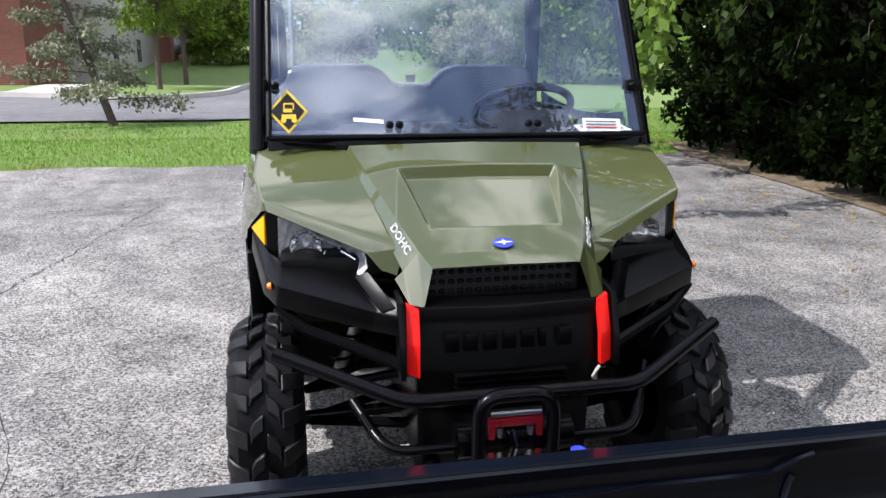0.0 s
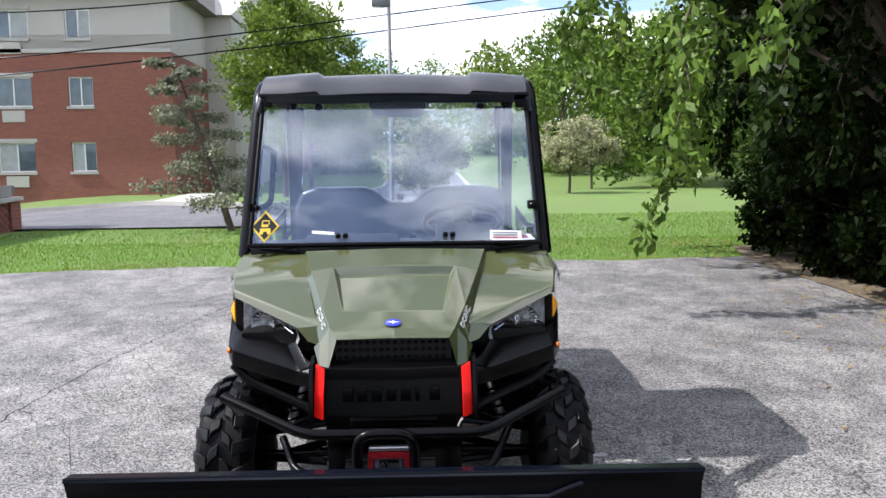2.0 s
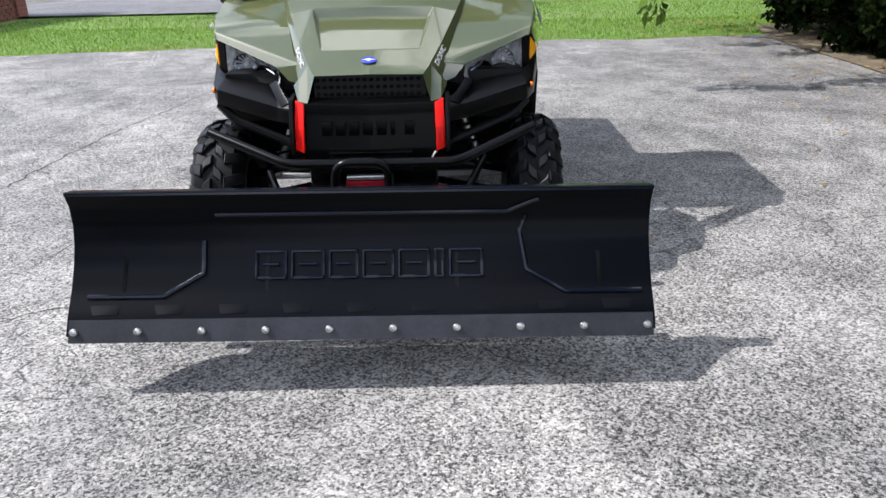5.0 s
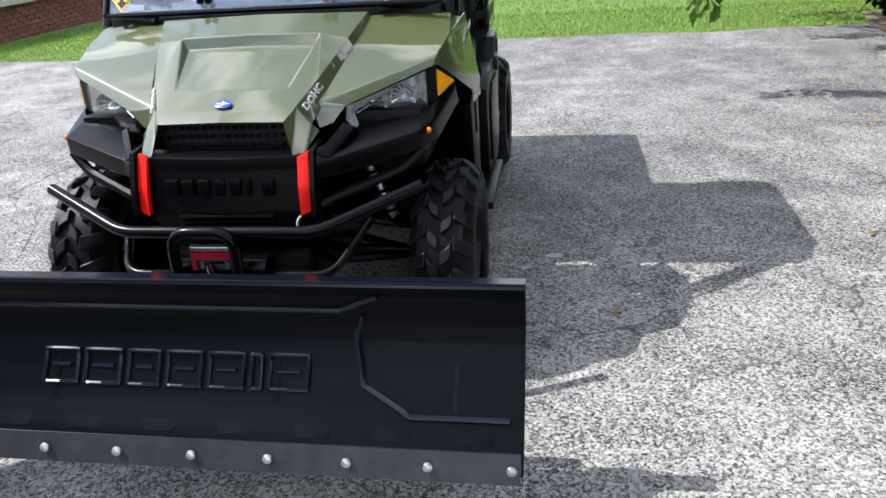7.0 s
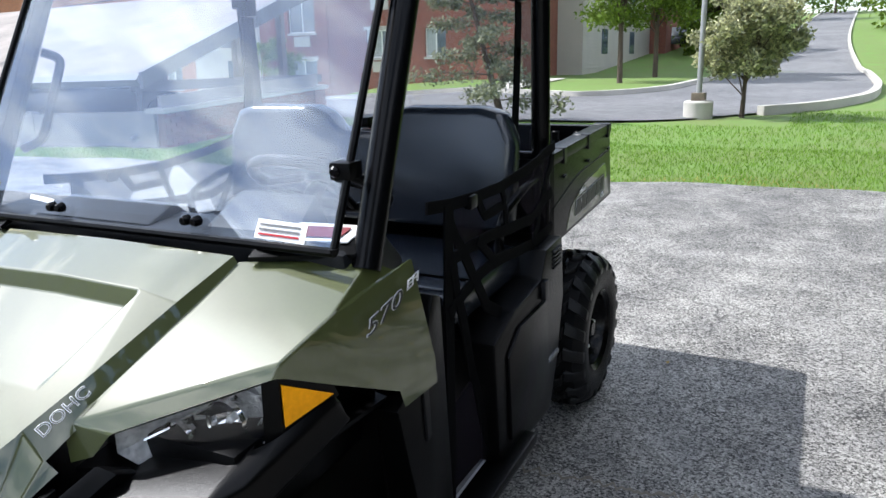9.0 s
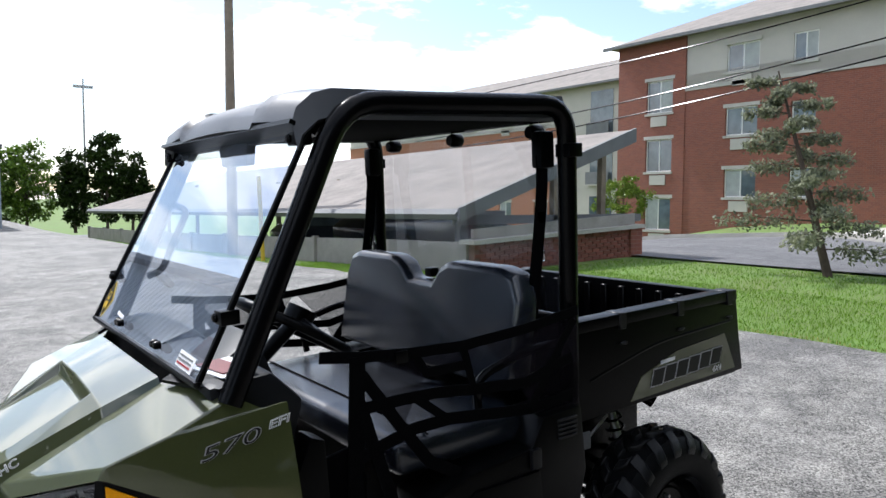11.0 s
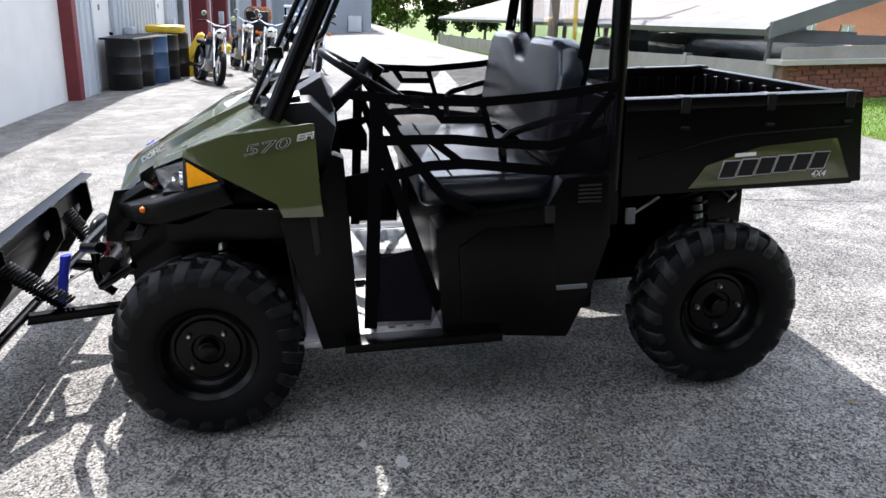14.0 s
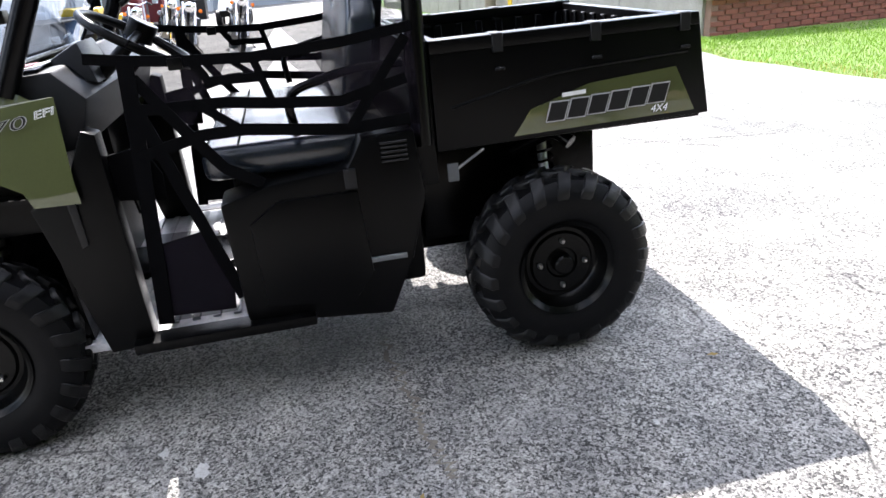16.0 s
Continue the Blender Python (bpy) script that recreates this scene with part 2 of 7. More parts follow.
def asphalt(name, base, speck, cracks):
    """Worn asphalt: pale stones of two sizes in dark binder, broad stains and, where wanted, fine map cracks."""
    m = bpy.data.materials.new(name)
    m.use_nodes = True
    n, l = m.node_tree.nodes, m.node_tree.links
    b = n["Principled BSDF"]
    co = n.new("ShaderNodeTexCoord")

    def math_(op, a, c, d=None):
        q = n.new("ShaderNodeMath")
        q.operation = op
        for k, v in enumerate((a, c, d)):
            if v is None:
                continue
            if isinstance(v, (int, float)):
                q.inputs[k].default_value = v
            else:
                l.new(v, q.inputs[k])
        return q.outputs[0]

    def span(v, lo, hi, a=0.0, c=1.0):
        q = n.new("ShaderNodeMapRange")
        q.inputs["From Min"].default_value, q.inputs["From Max"].default_value = lo, hi
        q.inputs["To Min"].default_value, q.inputs["To Max"].default_value = a, c
        l.new(v, q.inputs["Value"])
        return q.outputs[0]

    def noise(scale, detail, rough=0.5, at=None):
        q = n.new("ShaderNodeTexNoise")
        q.inputs["Scale"].default_value, q.inputs["Detail"].default_value, q.inputs["Roughness"].default_value = scale, detail, rough
        l.new(at or co.outputs["Object"], q.inputs["Vector"])
        return q.outputs["Fac"]

    def cells(scale):
        q, sep = n.new("ShaderNodeTexVoronoi"), n.new("ShaderNodeSeparateColor")
        q.inputs["Scale"].default_value = scale
        l.new(co.outputs["Object"], q.inputs["Vector"])
        l.new(q.outputs["Color"], sep.inputs[0])
        return sep.outputs[0]

    stone, chip, fine = cells(128.0), cells(285.0), noise(160.0, 5.0, 0.7)
    mixv = math_("MULTIPLY_ADD", stone, 0.46, math_("MULTIPLY_ADD", chip, 0.28, math_("MULTIPLY", fine, 0.30)))
    patch = noise(2.2, 6.0, 0.62)
    worn = math_("ADD", mixv, span(patch, 0.30, 0.70, -0.10, 0.10))
    grain = span(worn, 0.28, 0.84)
    stones = n.new("ShaderNodeMixRGB")
    stones.inputs["Color1"].default_value, stones.inputs["Color2"].default_value = (*base, 1), (*speck, 1)
    l.new(grain, stones.inputs["Fac"])
    broad, mid = noise(0.45, 6.0), noise(5.0, 9.0)
    ramp = n.new("ShaderNodeValToRGB")
    ramp.color_ramp.elements[0].position, ramp.color_ramp.elements[0].color = 0.36, (0.66, 0.66, 0.67, 1)
    ramp.color_ramp.elements[1].position, ramp.color_ramp.elements[1].color = 0.62, (1.22, 1.21, 1.18, 1)
    l.new(math_("ADD", math_("MULTIPLY", broad, 0.5), math_("MULTIPLY", mid, 0.5)), ramp.inputs["Fac"])
    stain = n.new("ShaderNodeMixRGB")
    stain.blend_type, stain.inputs["Fac"].default_value = "MULTIPLY", 1.0
    l.new(stones.outputs[0], stain.inputs["Color1"])
    l.new(ramp.outputs[0], stain.inputs["Color2"])
    out, height = stain.outputs[0], grain
    if cracks:
        warp, edge = n.new("ShaderNodeMixRGB"), n.new("ShaderNodeTexVoronoi")
        bend = n.new("ShaderNodeTexNoise")
        bend.inputs["Scale"].default_value, bend.inputs["Detail"].default_value = 3.0, 5.0
        l.new(co.outputs["Object"], bend.inputs["Vector"])
        warp.blend_type, warp.inputs["Fac"].default_value = "ADD", 0.35
        l.new(co.outputs["Object"], warp.inputs["Color1"])
        l.new(bend.outputs["Color"], warp.inputs["Color2"])
        edge.feature = "DISTANCE_TO_EDGE"
        edge.inputs["Scale"].default_value = 1.7
        l.new(warp.outputs[0], edge.inputs["Vector"])
        line = span(edge.outputs["Distance"], 0.002, 0.014, 1.0, 0.0)
        where = span(noise(0.55, 3.0), 0.46, 0.56)
        gap = math_("MULTIPLY", math_("MULTIPLY", line, where), span(noise(9.0, 3.0), 0.42, 0.55))
        dark = n.new("ShaderNodeMixRGB")
        dark.inputs["Color2"].default_value = (0.03, 0.029, 0.027, 1)
        l.new(math_("MULTIPLY", gap, 0.8), dark.inputs["Fac"])
        l.new(out, dark.inputs["Color1"])
        out, height = dark.outputs[0], math_("SUBTRACT", grain, gap)
    l.new(out, b.inputs["Base Color"])
    b.inputs["Roughness"].default_value, b.inputs["Specular IOR Level"].default_value = 0.7, 0.3
    bp = n.new("ShaderNodeBump")
    bp.inputs["Strength"].default_value, bp.inputs["Distance"].default_value = 0.9, 0.004
    l.new(height, bp.inputs["Height"])
    l.new(bp.outputs[0], b.inputs["Normal"])
    return m


M["asphalt"] = asphalt("worn_asphalt", (0.014, 0.0135, 0.0128), (0.440, 0.426, 0.400), 1)
M["road"] = asphalt("road_asphalt", (0.10, 0.10, 0.105), (0.20, 0.20, 0.205), 0)
M["soil"] = material("lawn_soil", (0.076, 0.155, 0.020), 0.9, scale=1.3, vary=0.35, fine=22, bump=0.06, dark=(0.105, 0.13, 0.032))
M["dryblade"] = leafy("dry_grass_blade", (0.30, 0.27, 0.09), 0.45, 0.8)
M["crack"] = material("crack_dirt", (0.035, 0.034, 0.032), 0.95, scale=4, vary=0.4, bump=0.02)
M["tar"] = material("old_patch", (0.07, 0.07, 0.07), 0.9, scale=4, vary=0.4, fine=90, bump=0.03)
M["mulch"] = material("dead_leaf_litter", (0.13, 0.10, 0.06), 0.95, scale=5, vary=0.5, fine=40, bump=0.08)


# ---- mesh helpers ----
def finish(bm, name, mat, smooth=False):
    me = bpy.data.meshes.new(name)
    bmesh.ops.recalc_face_normals(bm, faces=bm.faces[:])
    bm.to_mesh(me)
    bm.free()
    me.materials.append(M[mat] if isinstance(mat, str) else mat)
    if smooth:
        me.shade_smooth()
        me.set_sharp_from_angle(angle=radians(38))
    return me


def part(name, bm, mat, parent=None, label="", smooth=True):
    """Links a bmesh as one mesh object under a thing or a part."""
    ob = new(name, finish(bm, name, mat, smooth))
    if parent:
        ob.parent = parent
    if label:
        ob["label"] = label
    return ob


def thing(name, label, category, m=None, group="", kind=""):
    ob = new(name)
    ob.empty_display_size = 0.2
    if m is not None:
        ob.matrix_basis = m
    return tagged(ob, label, category, group, kind)


def solid(name, bm, mat, label, category, group="", kind="", m=None, smooth=True):
    """A thing of one mesh."""
    ob = new(name, finish(bm, name, mat, smooth))
    if m is not None:
        ob.matrix_basis = m
    return tagged(ob, label, category, group, kind)


def box(x0, x1, y0, y1, z0, z1, bevel=0.0, seg=2, bm=None):
    b = bmesh.new()
    r = bmesh.ops.create_cube(b, size=1.0)
    bmesh.ops.transform(b, matrix=Matrix.LocRotScale(((x0 + x1) / 2, (y0 + y1) / 2, (z0 + z1) / 2), None, (abs(x1 - x0), abs(y1 - y0), abs(z1 - z0))), verts=b.verts[:])
    if bevel:
        bmesh.ops.bevel(b, geom=b.edges[:], offset=bevel, segments=seg, affect="EDGES", profile=0.6)
    return join(bm, b)


def join(bm, b):
    """Adds bmesh b to bm (or returns b)."""
    if bm is None:
        return b
    me = bpy.data.meshes.new("tmp")
    b.to_mesh(me)
    b.free()
    bm.from_mesh(me)
    bpy.data.meshes.remove(me)
    return bm


def hull_mesh(verts, faces, bevel=0.0, bm=None, seg=2, mirror=False, thick=0.0):
    """Mesh from a few corners and faces; mirror doubles it across x."""
    b = bmesh.new()
    vs = [b.verts.new(v) for v in verts]
    for f in faces:
        b.faces.new([vs[i] for i in f])
    if mirror:
        wm = [b.verts.new((-v[0], v[1], v[2])) for v in verts]
        for f in faces:
            b.faces.new([wm[i] for i in reversed(f)])
        bmesh.ops.remove_doubles(b, verts=b.verts[:], dist=0.0005)
    bmesh.ops.recalc_face_normals(b, faces=b.faces[:])
    if thick:
        bmesh.ops.solidify(b, geom=b.faces[:], thickness=thick)
    if bevel:
        bmesh.ops.bevel(b, geom=[e for e in b.edges if len(e.link_faces) == 2 and e.calc_face_angle(0) > 0.12], offset=bevel, segments=seg, affect="EDGES", profile=0.6)
    return join(bm, b)


def prism(poly, axis, a, b_, bevel=0.0, bm=None, seg=2):
    """Polygon of (u, v) pulled along an axis from a to b_: x takes (y, z), y takes (x, z), z takes (x, y)."""
    def at(u, v, w):
        return {"x": (w, u, v), "y": (u, w, v), "z": (u, v, w)}[axis]
    n = len(poly)
    verts = [at(u, v, a) for u, v in poly] + [at(u, v, b_) for u, v in poly]
    faces = [tuple(range(n)), tuple(range(2 * n - 1, n - 1, -1))] + [(i, i + n, (i + 1) % n + n, (i + 1) % n) for i in range(n)]
    return hull_mesh(verts, faces, bevel, bm, seg)


def rounded(pts, r, steps=5):
    """Polyline with its inner corners rounded."""
    pts = [Vector(p) for p in pts]
    out = [pts[0]]
    for a, p, c in zip(pts, pts[1:], pts[2:]):
        ra = min(r, (a - p).length * 0.49, (c - p).length * 0.49)
        s, e = p + (a - p).normalized() * ra, p + (c - p).normalized() * ra
        for k in range(steps + 1):
            t = k / steps
            out.append(s.lerp(p, t).lerp(p.lerp(e, t), t))
    out.append(pts[-1])
    return out


def tube(pts, r, seg=12, bend=0.0, bm=None, r2=None, flat=1.0, caps=True):
    """Round bar along a polyline; r2 tapers it, flat squeezes it."""
    pts = rounded(pts, bend) if bend else [Vector(p) for p in pts]
    b = bmesh.new()
    rings = []
    up = None
    n = len(pts)
    for i, p in enumerate(pts):
        d = (pts[min(i + 1, n - 1)] - pts[max(i - 1, 0)]).normalized()
        if up is None:
            up = d.orthogonal().normalized() if abs(d.z) > 0.9 else (Vector((0, 0, 1)) - d * d.z).normalized()
        else:
            up = (up - d * up.dot(d)).normalized()
        side = d.cross(up)
        rad = r if r2 is None else r + (r2 - r) * i / (n - 1)
        rings.append([b.verts.new(p + (side * math.cos(q) + up * math.sin(q) * flat) * rad) for q in (2 * math.pi * k / seg for k in range(seg))])
    for a, c in zip(rings, rings[1:]):
        for k in range(seg):
            b.faces.new((a[k], a[(k + 1) % seg], c[(k + 1) % seg], c[k]))
    if caps:
        b.faces.new(rings[0])
        b.faces.new(list(reversed(rings[-1])))
    return join(bm, b)


def lathe(profile, centre, axis="x", seg=32, bm=None, closed=False, caps=True):
    """Turns (along, radius) pairs round an axis through the centre."""
    b = bmesh.new()
    c = Vector(centre)
    rings = []
    for u, r in profile:
        ring = []
        for k in range(seg):
            q = 2 * math.pi * k / seg
            o = {"x": (u, r * math.cos(q), r * math.sin(q)), "y": (r * math.cos(q), u, r * math.sin(q)), "z": (r * math.cos(q), r * math.sin(q), u)}[axis]
            ring.append(b.verts.new(c + Vector(o)))
        rings.append(ring)
    pairs = list(zip(rings, rings[1:])) + ([(rings[-1], rings[0])] if closed else [])
    for a, d in pairs:
        for k in range(seg):
            b.faces.new((a[k], a[(k + 1) % seg], d[(k + 1) % seg], d[k]))
    if not closed and caps:
        for ring in (rings[0], rings[-1]):
            b.faces.new(ring)
    bmesh.ops.remove_doubles(b, verts=b.verts[:], dist=0.0004)
    return join(bm, b)


def bolt(p, axis="x", r=0.009, h=0.008, bm=None):
    return lathe([(0, r), (h * 0.6, r), (h, r * 0.6)], p, axis, 8, bm)


def lettering(text, size, m, mat, parent, name="lettering", shear=0.0, depth=0.001, bold=0.0, outline=0.0):
    """Raised letters in the built-in font, laid in the x-y plane of m."""
    cu = bpy.data.curves.new(name, "FONT")
    cu.body, cu.size, cu.shear, cu.extrude, cu.offset = text, size, shear, depth, bold
    cu.resolution_u = 3
    if outline:
        cu.fill_mode, cu.extrude, cu.bevel_depth, cu.bevel_resolution = "NONE", 0.0, outline, 0
    tmp = bpy.data.objects.new("tmp", cu)
    scene.collection.objects.link(tmp)
    me = bpy.data.meshes.new_from_object(tmp.evaluated_get(bpy.context.evaluated_depsgraph_get()))
    bpy.data.objects.remove(tmp)
    me.materials.clear()
    me.materials.append(M[mat])
    me.transform(m)
    ob = new(name, me)
    ob.parent = parent
    return ob


def basis(o, ux, uy):
    """Pose with its x axis along ux, y axis near uy, at o."""
    x = Vector(ux).normalized()
    y = Vector(uy)
    y = (y - x * y.dot(x)).normalized()
    m = Matrix((x, y, x.cross(y))).transposed().to_4x4()
    m.translation = o
    return m


# ---- ground ----
SLOPE = math.tan(radians(3.2))


def smooth01(u):
    u = max(0.0, min(1.0, u))
    return u * u * (3 - 2 * u)


def ground(x, y):
    """Height of the ground."""
    if y < -12:
        z = -12 * SLOPE
    elif y < 5:
        z = y * SLOPE
    elif y < 11:
        u = (y - 5) / 6
        z = SLOPE * (5 + 6 * (u - u * u / 2))
    else:
        z = SLOPE * 8 + 0.016 * (min(y, 28) - 11) + 0.072 * max(0.0, min(y, 130) - 34)
    z -= 0.07 * max(0.0, min(-x, 40) - 8) * smooth01((y - 2) / 8) * (1 - smooth01((y - 16) / 10))
    z -= 1.15 * smooth01((-x - 13) / 8) * smooth01((y - 14) / 7)
    return z


def steps(lo, hi, near, first, grow):
    """Coordinates that lie close together near zero and widen outwards."""
    out, s, v = [near], first, near
    while v < hi:
        v += s
        s *= grow
        out.append(min(v, hi))
    s, v, left = first, near, []
    while v > lo:
        v -= s
        s *= grow
        left.append(max(v, lo))
    return list(reversed(left)) + out


def sheet(xs, ys, lift=0.0, inside=None):
    """Grid draped on the ground, lifted a little, kept where inside says so."""
    b = bmesh.new()
    g = [[b.verts.new((x, y, ground(x, y) + lift)) for x in xs] for y in ys]
    for j in range(len(ys) - 1):
        for i in range(len(xs) - 1):
            b.faces.new((g[j][i], g[j][i + 1], g[j + 1][i + 1], g[j + 1][i]))
    return b


def strip(path_a, path_b, lift, n=40):
    """Band between two edges, each a function of 0..1, draped on the ground."""
    b = bmesh.new()
    rows = []
    for i in range(n + 1):
        t = i / n
        a, c = path_a(t), path_b(t)
        row = []
        for k in range(9):
            x, y = a[0] + (c[0] - a[0]) * k / 8, a[1] + (c[1] - a[1]) * k / 8
            row.append(b.verts.new((x, y, ground(x, y) + lift)))
        rows.append(row)
    for p, q in zip(rows, rows[1:]):
        for k in range(8):
            b.faces.new((p[k], p[k + 1], q[k + 1], q[k]))
    return b


solid("ground", sheet(steps(-400, 400, 0, 1.0, 1.12), steps(-300, 500, 5, 0.7, 1.12), -0.03), "soil", "mown green lawn that reaches the horizon", "lawn", kind="structure", smooth=True)


def lot_edge(x):
    return 5.2 + 0.04 * max(x, -24) + 0.06 * math.sin(x * 1.7) + 0.04 * math.sin(x * 4.3)


def lot():
    b = bmesh.new()
    xs = [-70 + 1.0 * i for i in range(58)] + [-12 + 0.25 * i for i in range(77)] + [7.5 + 0.5 * i for i in range(10)] + [14, 20, 30]
    ts = [0, 0.2, 0.4, 0.55, 0.66, 0.74, 0.8, 0.85, 0.89, 0.92, 0.945, 0.965, 0.98, 0.99, 1]
    rows = []
    for x in xs:
        e = lot_edge(x)
        rows.append([b.verts.new((x, -40 + (e + 40) * t, ground(x, -40 + (e + 40) * t) + 0.004)) for t in ts])
    for p, q in zip(rows, rows[1:]):
        for k in range(len(ts) - 1):
            b.faces.new((p[k], q[k], q[k + 1], p[k + 1]))
    return b


solid("pavement", lot(), "asphalt", "worn grey asphalt lot with pale stone chips", "pavement", kind="structure")

# ---- the utility vehicle ----
utv = thing("utility_vehicle", "olive green utility vehicle with black cab frame and cargo bed", "utility vehicle", TILT)


def both(name, make, mat, parent, label="", smooth=True):
    """A part and its mirror image across x."""
    obs = []
    for s in (1, -1):
        bm = make()
        if s < 0:
            bmesh.ops.scale(bm, vec=(-1, 1, 1), verts=bm.verts[:])
            bmesh.ops.reverse_faces(bm, faces=bm.faces[:])
        obs.append(part(name, bm, mat, parent, label, smooth))
    return obs


# wheels
def tyre_mesh(w, R=0.32, rim=0.155):
    h = w / 2
    return lathe([(-h * 0.80, rim), (-h * 0.97, rim + 0.03), (-h, rim + 0.085), (-h * 0.93, R - 0.052), (-h * 0.70, R - 0.022), (0, R - 0.016), (h * 0.70, R - 0.022), (h * 0.93, R - 0.052), (h, rim + 0.085), (h * 0.97, rim + 0.03), (h * 0.80, rim)], (0, 0, 0), "x", 56, closed=True)


def lug_mesh(w, s, kind, R=0.32):
    """One tread lug at the top of the tyre: a shoulder lug that wraps over the edge, or a slanted centre lug."""
    h = w / 2
    u0, u1, d, skew = (0.42, 1.0, 0.19, 0.10) if kind == "shoulder" else (0.03, 0.38, 0.17, -0.12)
    verts = []
    for top in (0, 1):
        for (u, sk) in ((u0, 0.0), ((u0 + u1) / 2 + 0.08, skew * 0.5), (u1, skew)):
            drop = 0.050 * max(0.0, u - 0.60) / 0.40
            r_ = (R - drop) if top else R - 0.045 - drop
            for e in (-1, 1):
                ang = sk + e * d * 0.5 * (0.80 if top else 1.0)
                verts.append((s * h * u * (1.01 if top else 0.97), -r_ * math.sin(ang), r_ * math.cos(ang)))
    f = [(0, 1, 3, 2), (2, 3, 5, 4), (6, 8, 9, 7), (8, 10, 11, 9), (0, 6, 7, 1), (4, 5, 11, 10), (0, 2, 8, 6), (2, 4, 10, 8), (1, 7, 9, 3), (3, 9, 11, 5)]
    return hull_mesh(verts, f, 0.004, None, 1)


def rim_mesh(w, rim=0.158):
    h = w / 2
    return lathe([(h * 0.86, rim), (h * 0.92, rim + 0.008), (h * 0.86, rim + 0.003), (h * 0.78, rim - 0.010), (h * 0.46, rim - 0.020), (h * 0.34, rim - 0.034), (h * 0.34, 0.112), (h * 0.42, 0.104), (h * 0.42, 0.056), (h * 0.36, 0.050), (h * 0.36, 0.036), (h * 0.66, 0.034), (h * 0.70, 0.028), (h * 0.70, 0.0005)], (0, 0, 0), "x", 40, caps=False)


for fy, w, cx in ((-0.915, 0.205, 0.627), (0.932, 0.235, 0.590)):
    tyre_me, rim_me = finish(tyre_mesh(w), "tyre", "rubber", True), finish(rim_mesh(w), "rim", "rim", True)
    lugs = [(finish(lug_mesh(w, 1, "shoulder"), "tread_lug", "tread", True), 0.0), (finish(lug_mesh(w, -1, "shoulder"), "tread_lug", "tread", True), 0.5), (finish(lug_mesh(w, 1, "centre"), "tread_lug", "tread", True), 0.5), (finish(lug_mesh(w, -1, "centre"), "tread_lug", "tread", True), 0.0)]
    nut_me = finish(bolt((0, 0, 0), "x", 0.009, 0.018), "lug_nut", "zinc", True)
    for s in (1, -1):
        wheel = new("wheel", tyre_me)
        wheel.parent = utv
        wheel["label"] = "knobby black all-terrain tyre on a black steel rim"
        wheel.matrix_basis = pose(s * cx, fy, 0.318, random.uniform(0, 300) if s < 0 else 7 + (44 if fy > 0 else 0), 0, 0 if s > 0 else 180)
        rim = new("rim", rim_me)
        rim.parent = wheel
        for k in range(20):
            for (me_, off) in lugs:
                lug = new("tread_lug", me_)
                lug.parent = wheel
                lug.rotation_euler = (2 * math.pi * (k + off) / 20, 0, 0)
        for k in range(4):
            q = radians(38 + 90 * k)
            nut = new("lug_nut", nut_me)
            nut.parent, nut.location = wheel, (w / 2 * 0.42, 0.080 * math.cos(q), 0.080 * math.sin(q))

# hood: raised centre panel with a sunken scoop
def crisp(b, bevel=0.005, least=0.09):
    """Flat moulded panels with softly rounded creases."""
    bmesh.ops.triangulate(b, faces=[f for f in b.faces if len(f.verts) > 4])
    bmesh.ops.bevel(b, geom=[e for e in b.edges if len(e.link_faces) == 2 and e.calc_face_angle(0) > least], offset=bevel, segments=3, affect="EDGES", profile=0.5)
    return b


def weighted(ob):
    """Lets the large faces rule the shading, so that panels stay flat and creases round."""
    ob.modifiers.new("weighted", "WEIGHTED_NORMAL").keep_sharp = True
    return ob


def hood_centre():
    # half outline; the centre line is x = 0
    v = [(0, -0.741, 1.114), (0.362, -0.733, 1.106),          # 0 1 rear edge at the cowl
         (0, -0.872, 1.070), (0.237, -0.874, 1.065),          # 2 3 scoop rear top
         (0.324, -0.868, 1.046),                              # 4 crease beside scoop
         (0, -0.886, 1.032), (0.216, -0.887, 1.028),          # 5 6 scoop rear floor
         (0, -1.098, 0.940), (0.182, -1.092, 0.938),          # 7 8 scoop front end
         (0.265, -1.048, 0.955),                              # 9 crease
         (0, -1.178, 0.897), (0.218, -1.168, 0.891),          # 10 11 lip top
         (0.226, -1.158, 0.894),                              # 12 crease at the lip
         (0, -1.216, 0.872), (0.196, -1.208, 0.867)]          # 13 14 lip bottom
    f = [(0, 1, 4, 3), (0, 3, 2), (2, 3, 6, 5), (5, 6, 8, 7), (3, 4, 9), (3, 9, 8), (3, 8, 6), (8, 9, 12, 11), (7, 8, 11, 10), (10, 11, 14, 13)]
    return crisp(hull_mesh(v, f, 0, None, 2, True))


hood = weighted(part("hood", hood_centre(), "olive", utv, "glossy olive green plastic hood with a sunken scoop"))


def hood_side():
    # flank of the raised panel, running into the pointed tusk beside the grille
    v = [(0.362, -0.733, 1.106), (0.324, -0.868, 1.046), (0.265, -1.048, 0.955), (0.226, -1.158, 0.894),
         (0.374, -0.730, 1.080), (0.345, -0.868, 1.008), (0.293, -1.050, 0.906), (0.262, -1.156, 0.846),
         (0.218, -1.168, 0.891), (0.196, -1.208, 0.867), (0.222, -1.240, 0.776), (0.258, -1.230, 0.782), (0.284, -1.148, 0.824)]
    f = [(0, 4, 5, 1), (1, 5, 6, 2), (2, 6, 7, 3), (8, 3, 10, 9), (3, 7, 11, 10), (7, 12, 11)]
    return crisp(hull_mesh(v, f), 0.003)


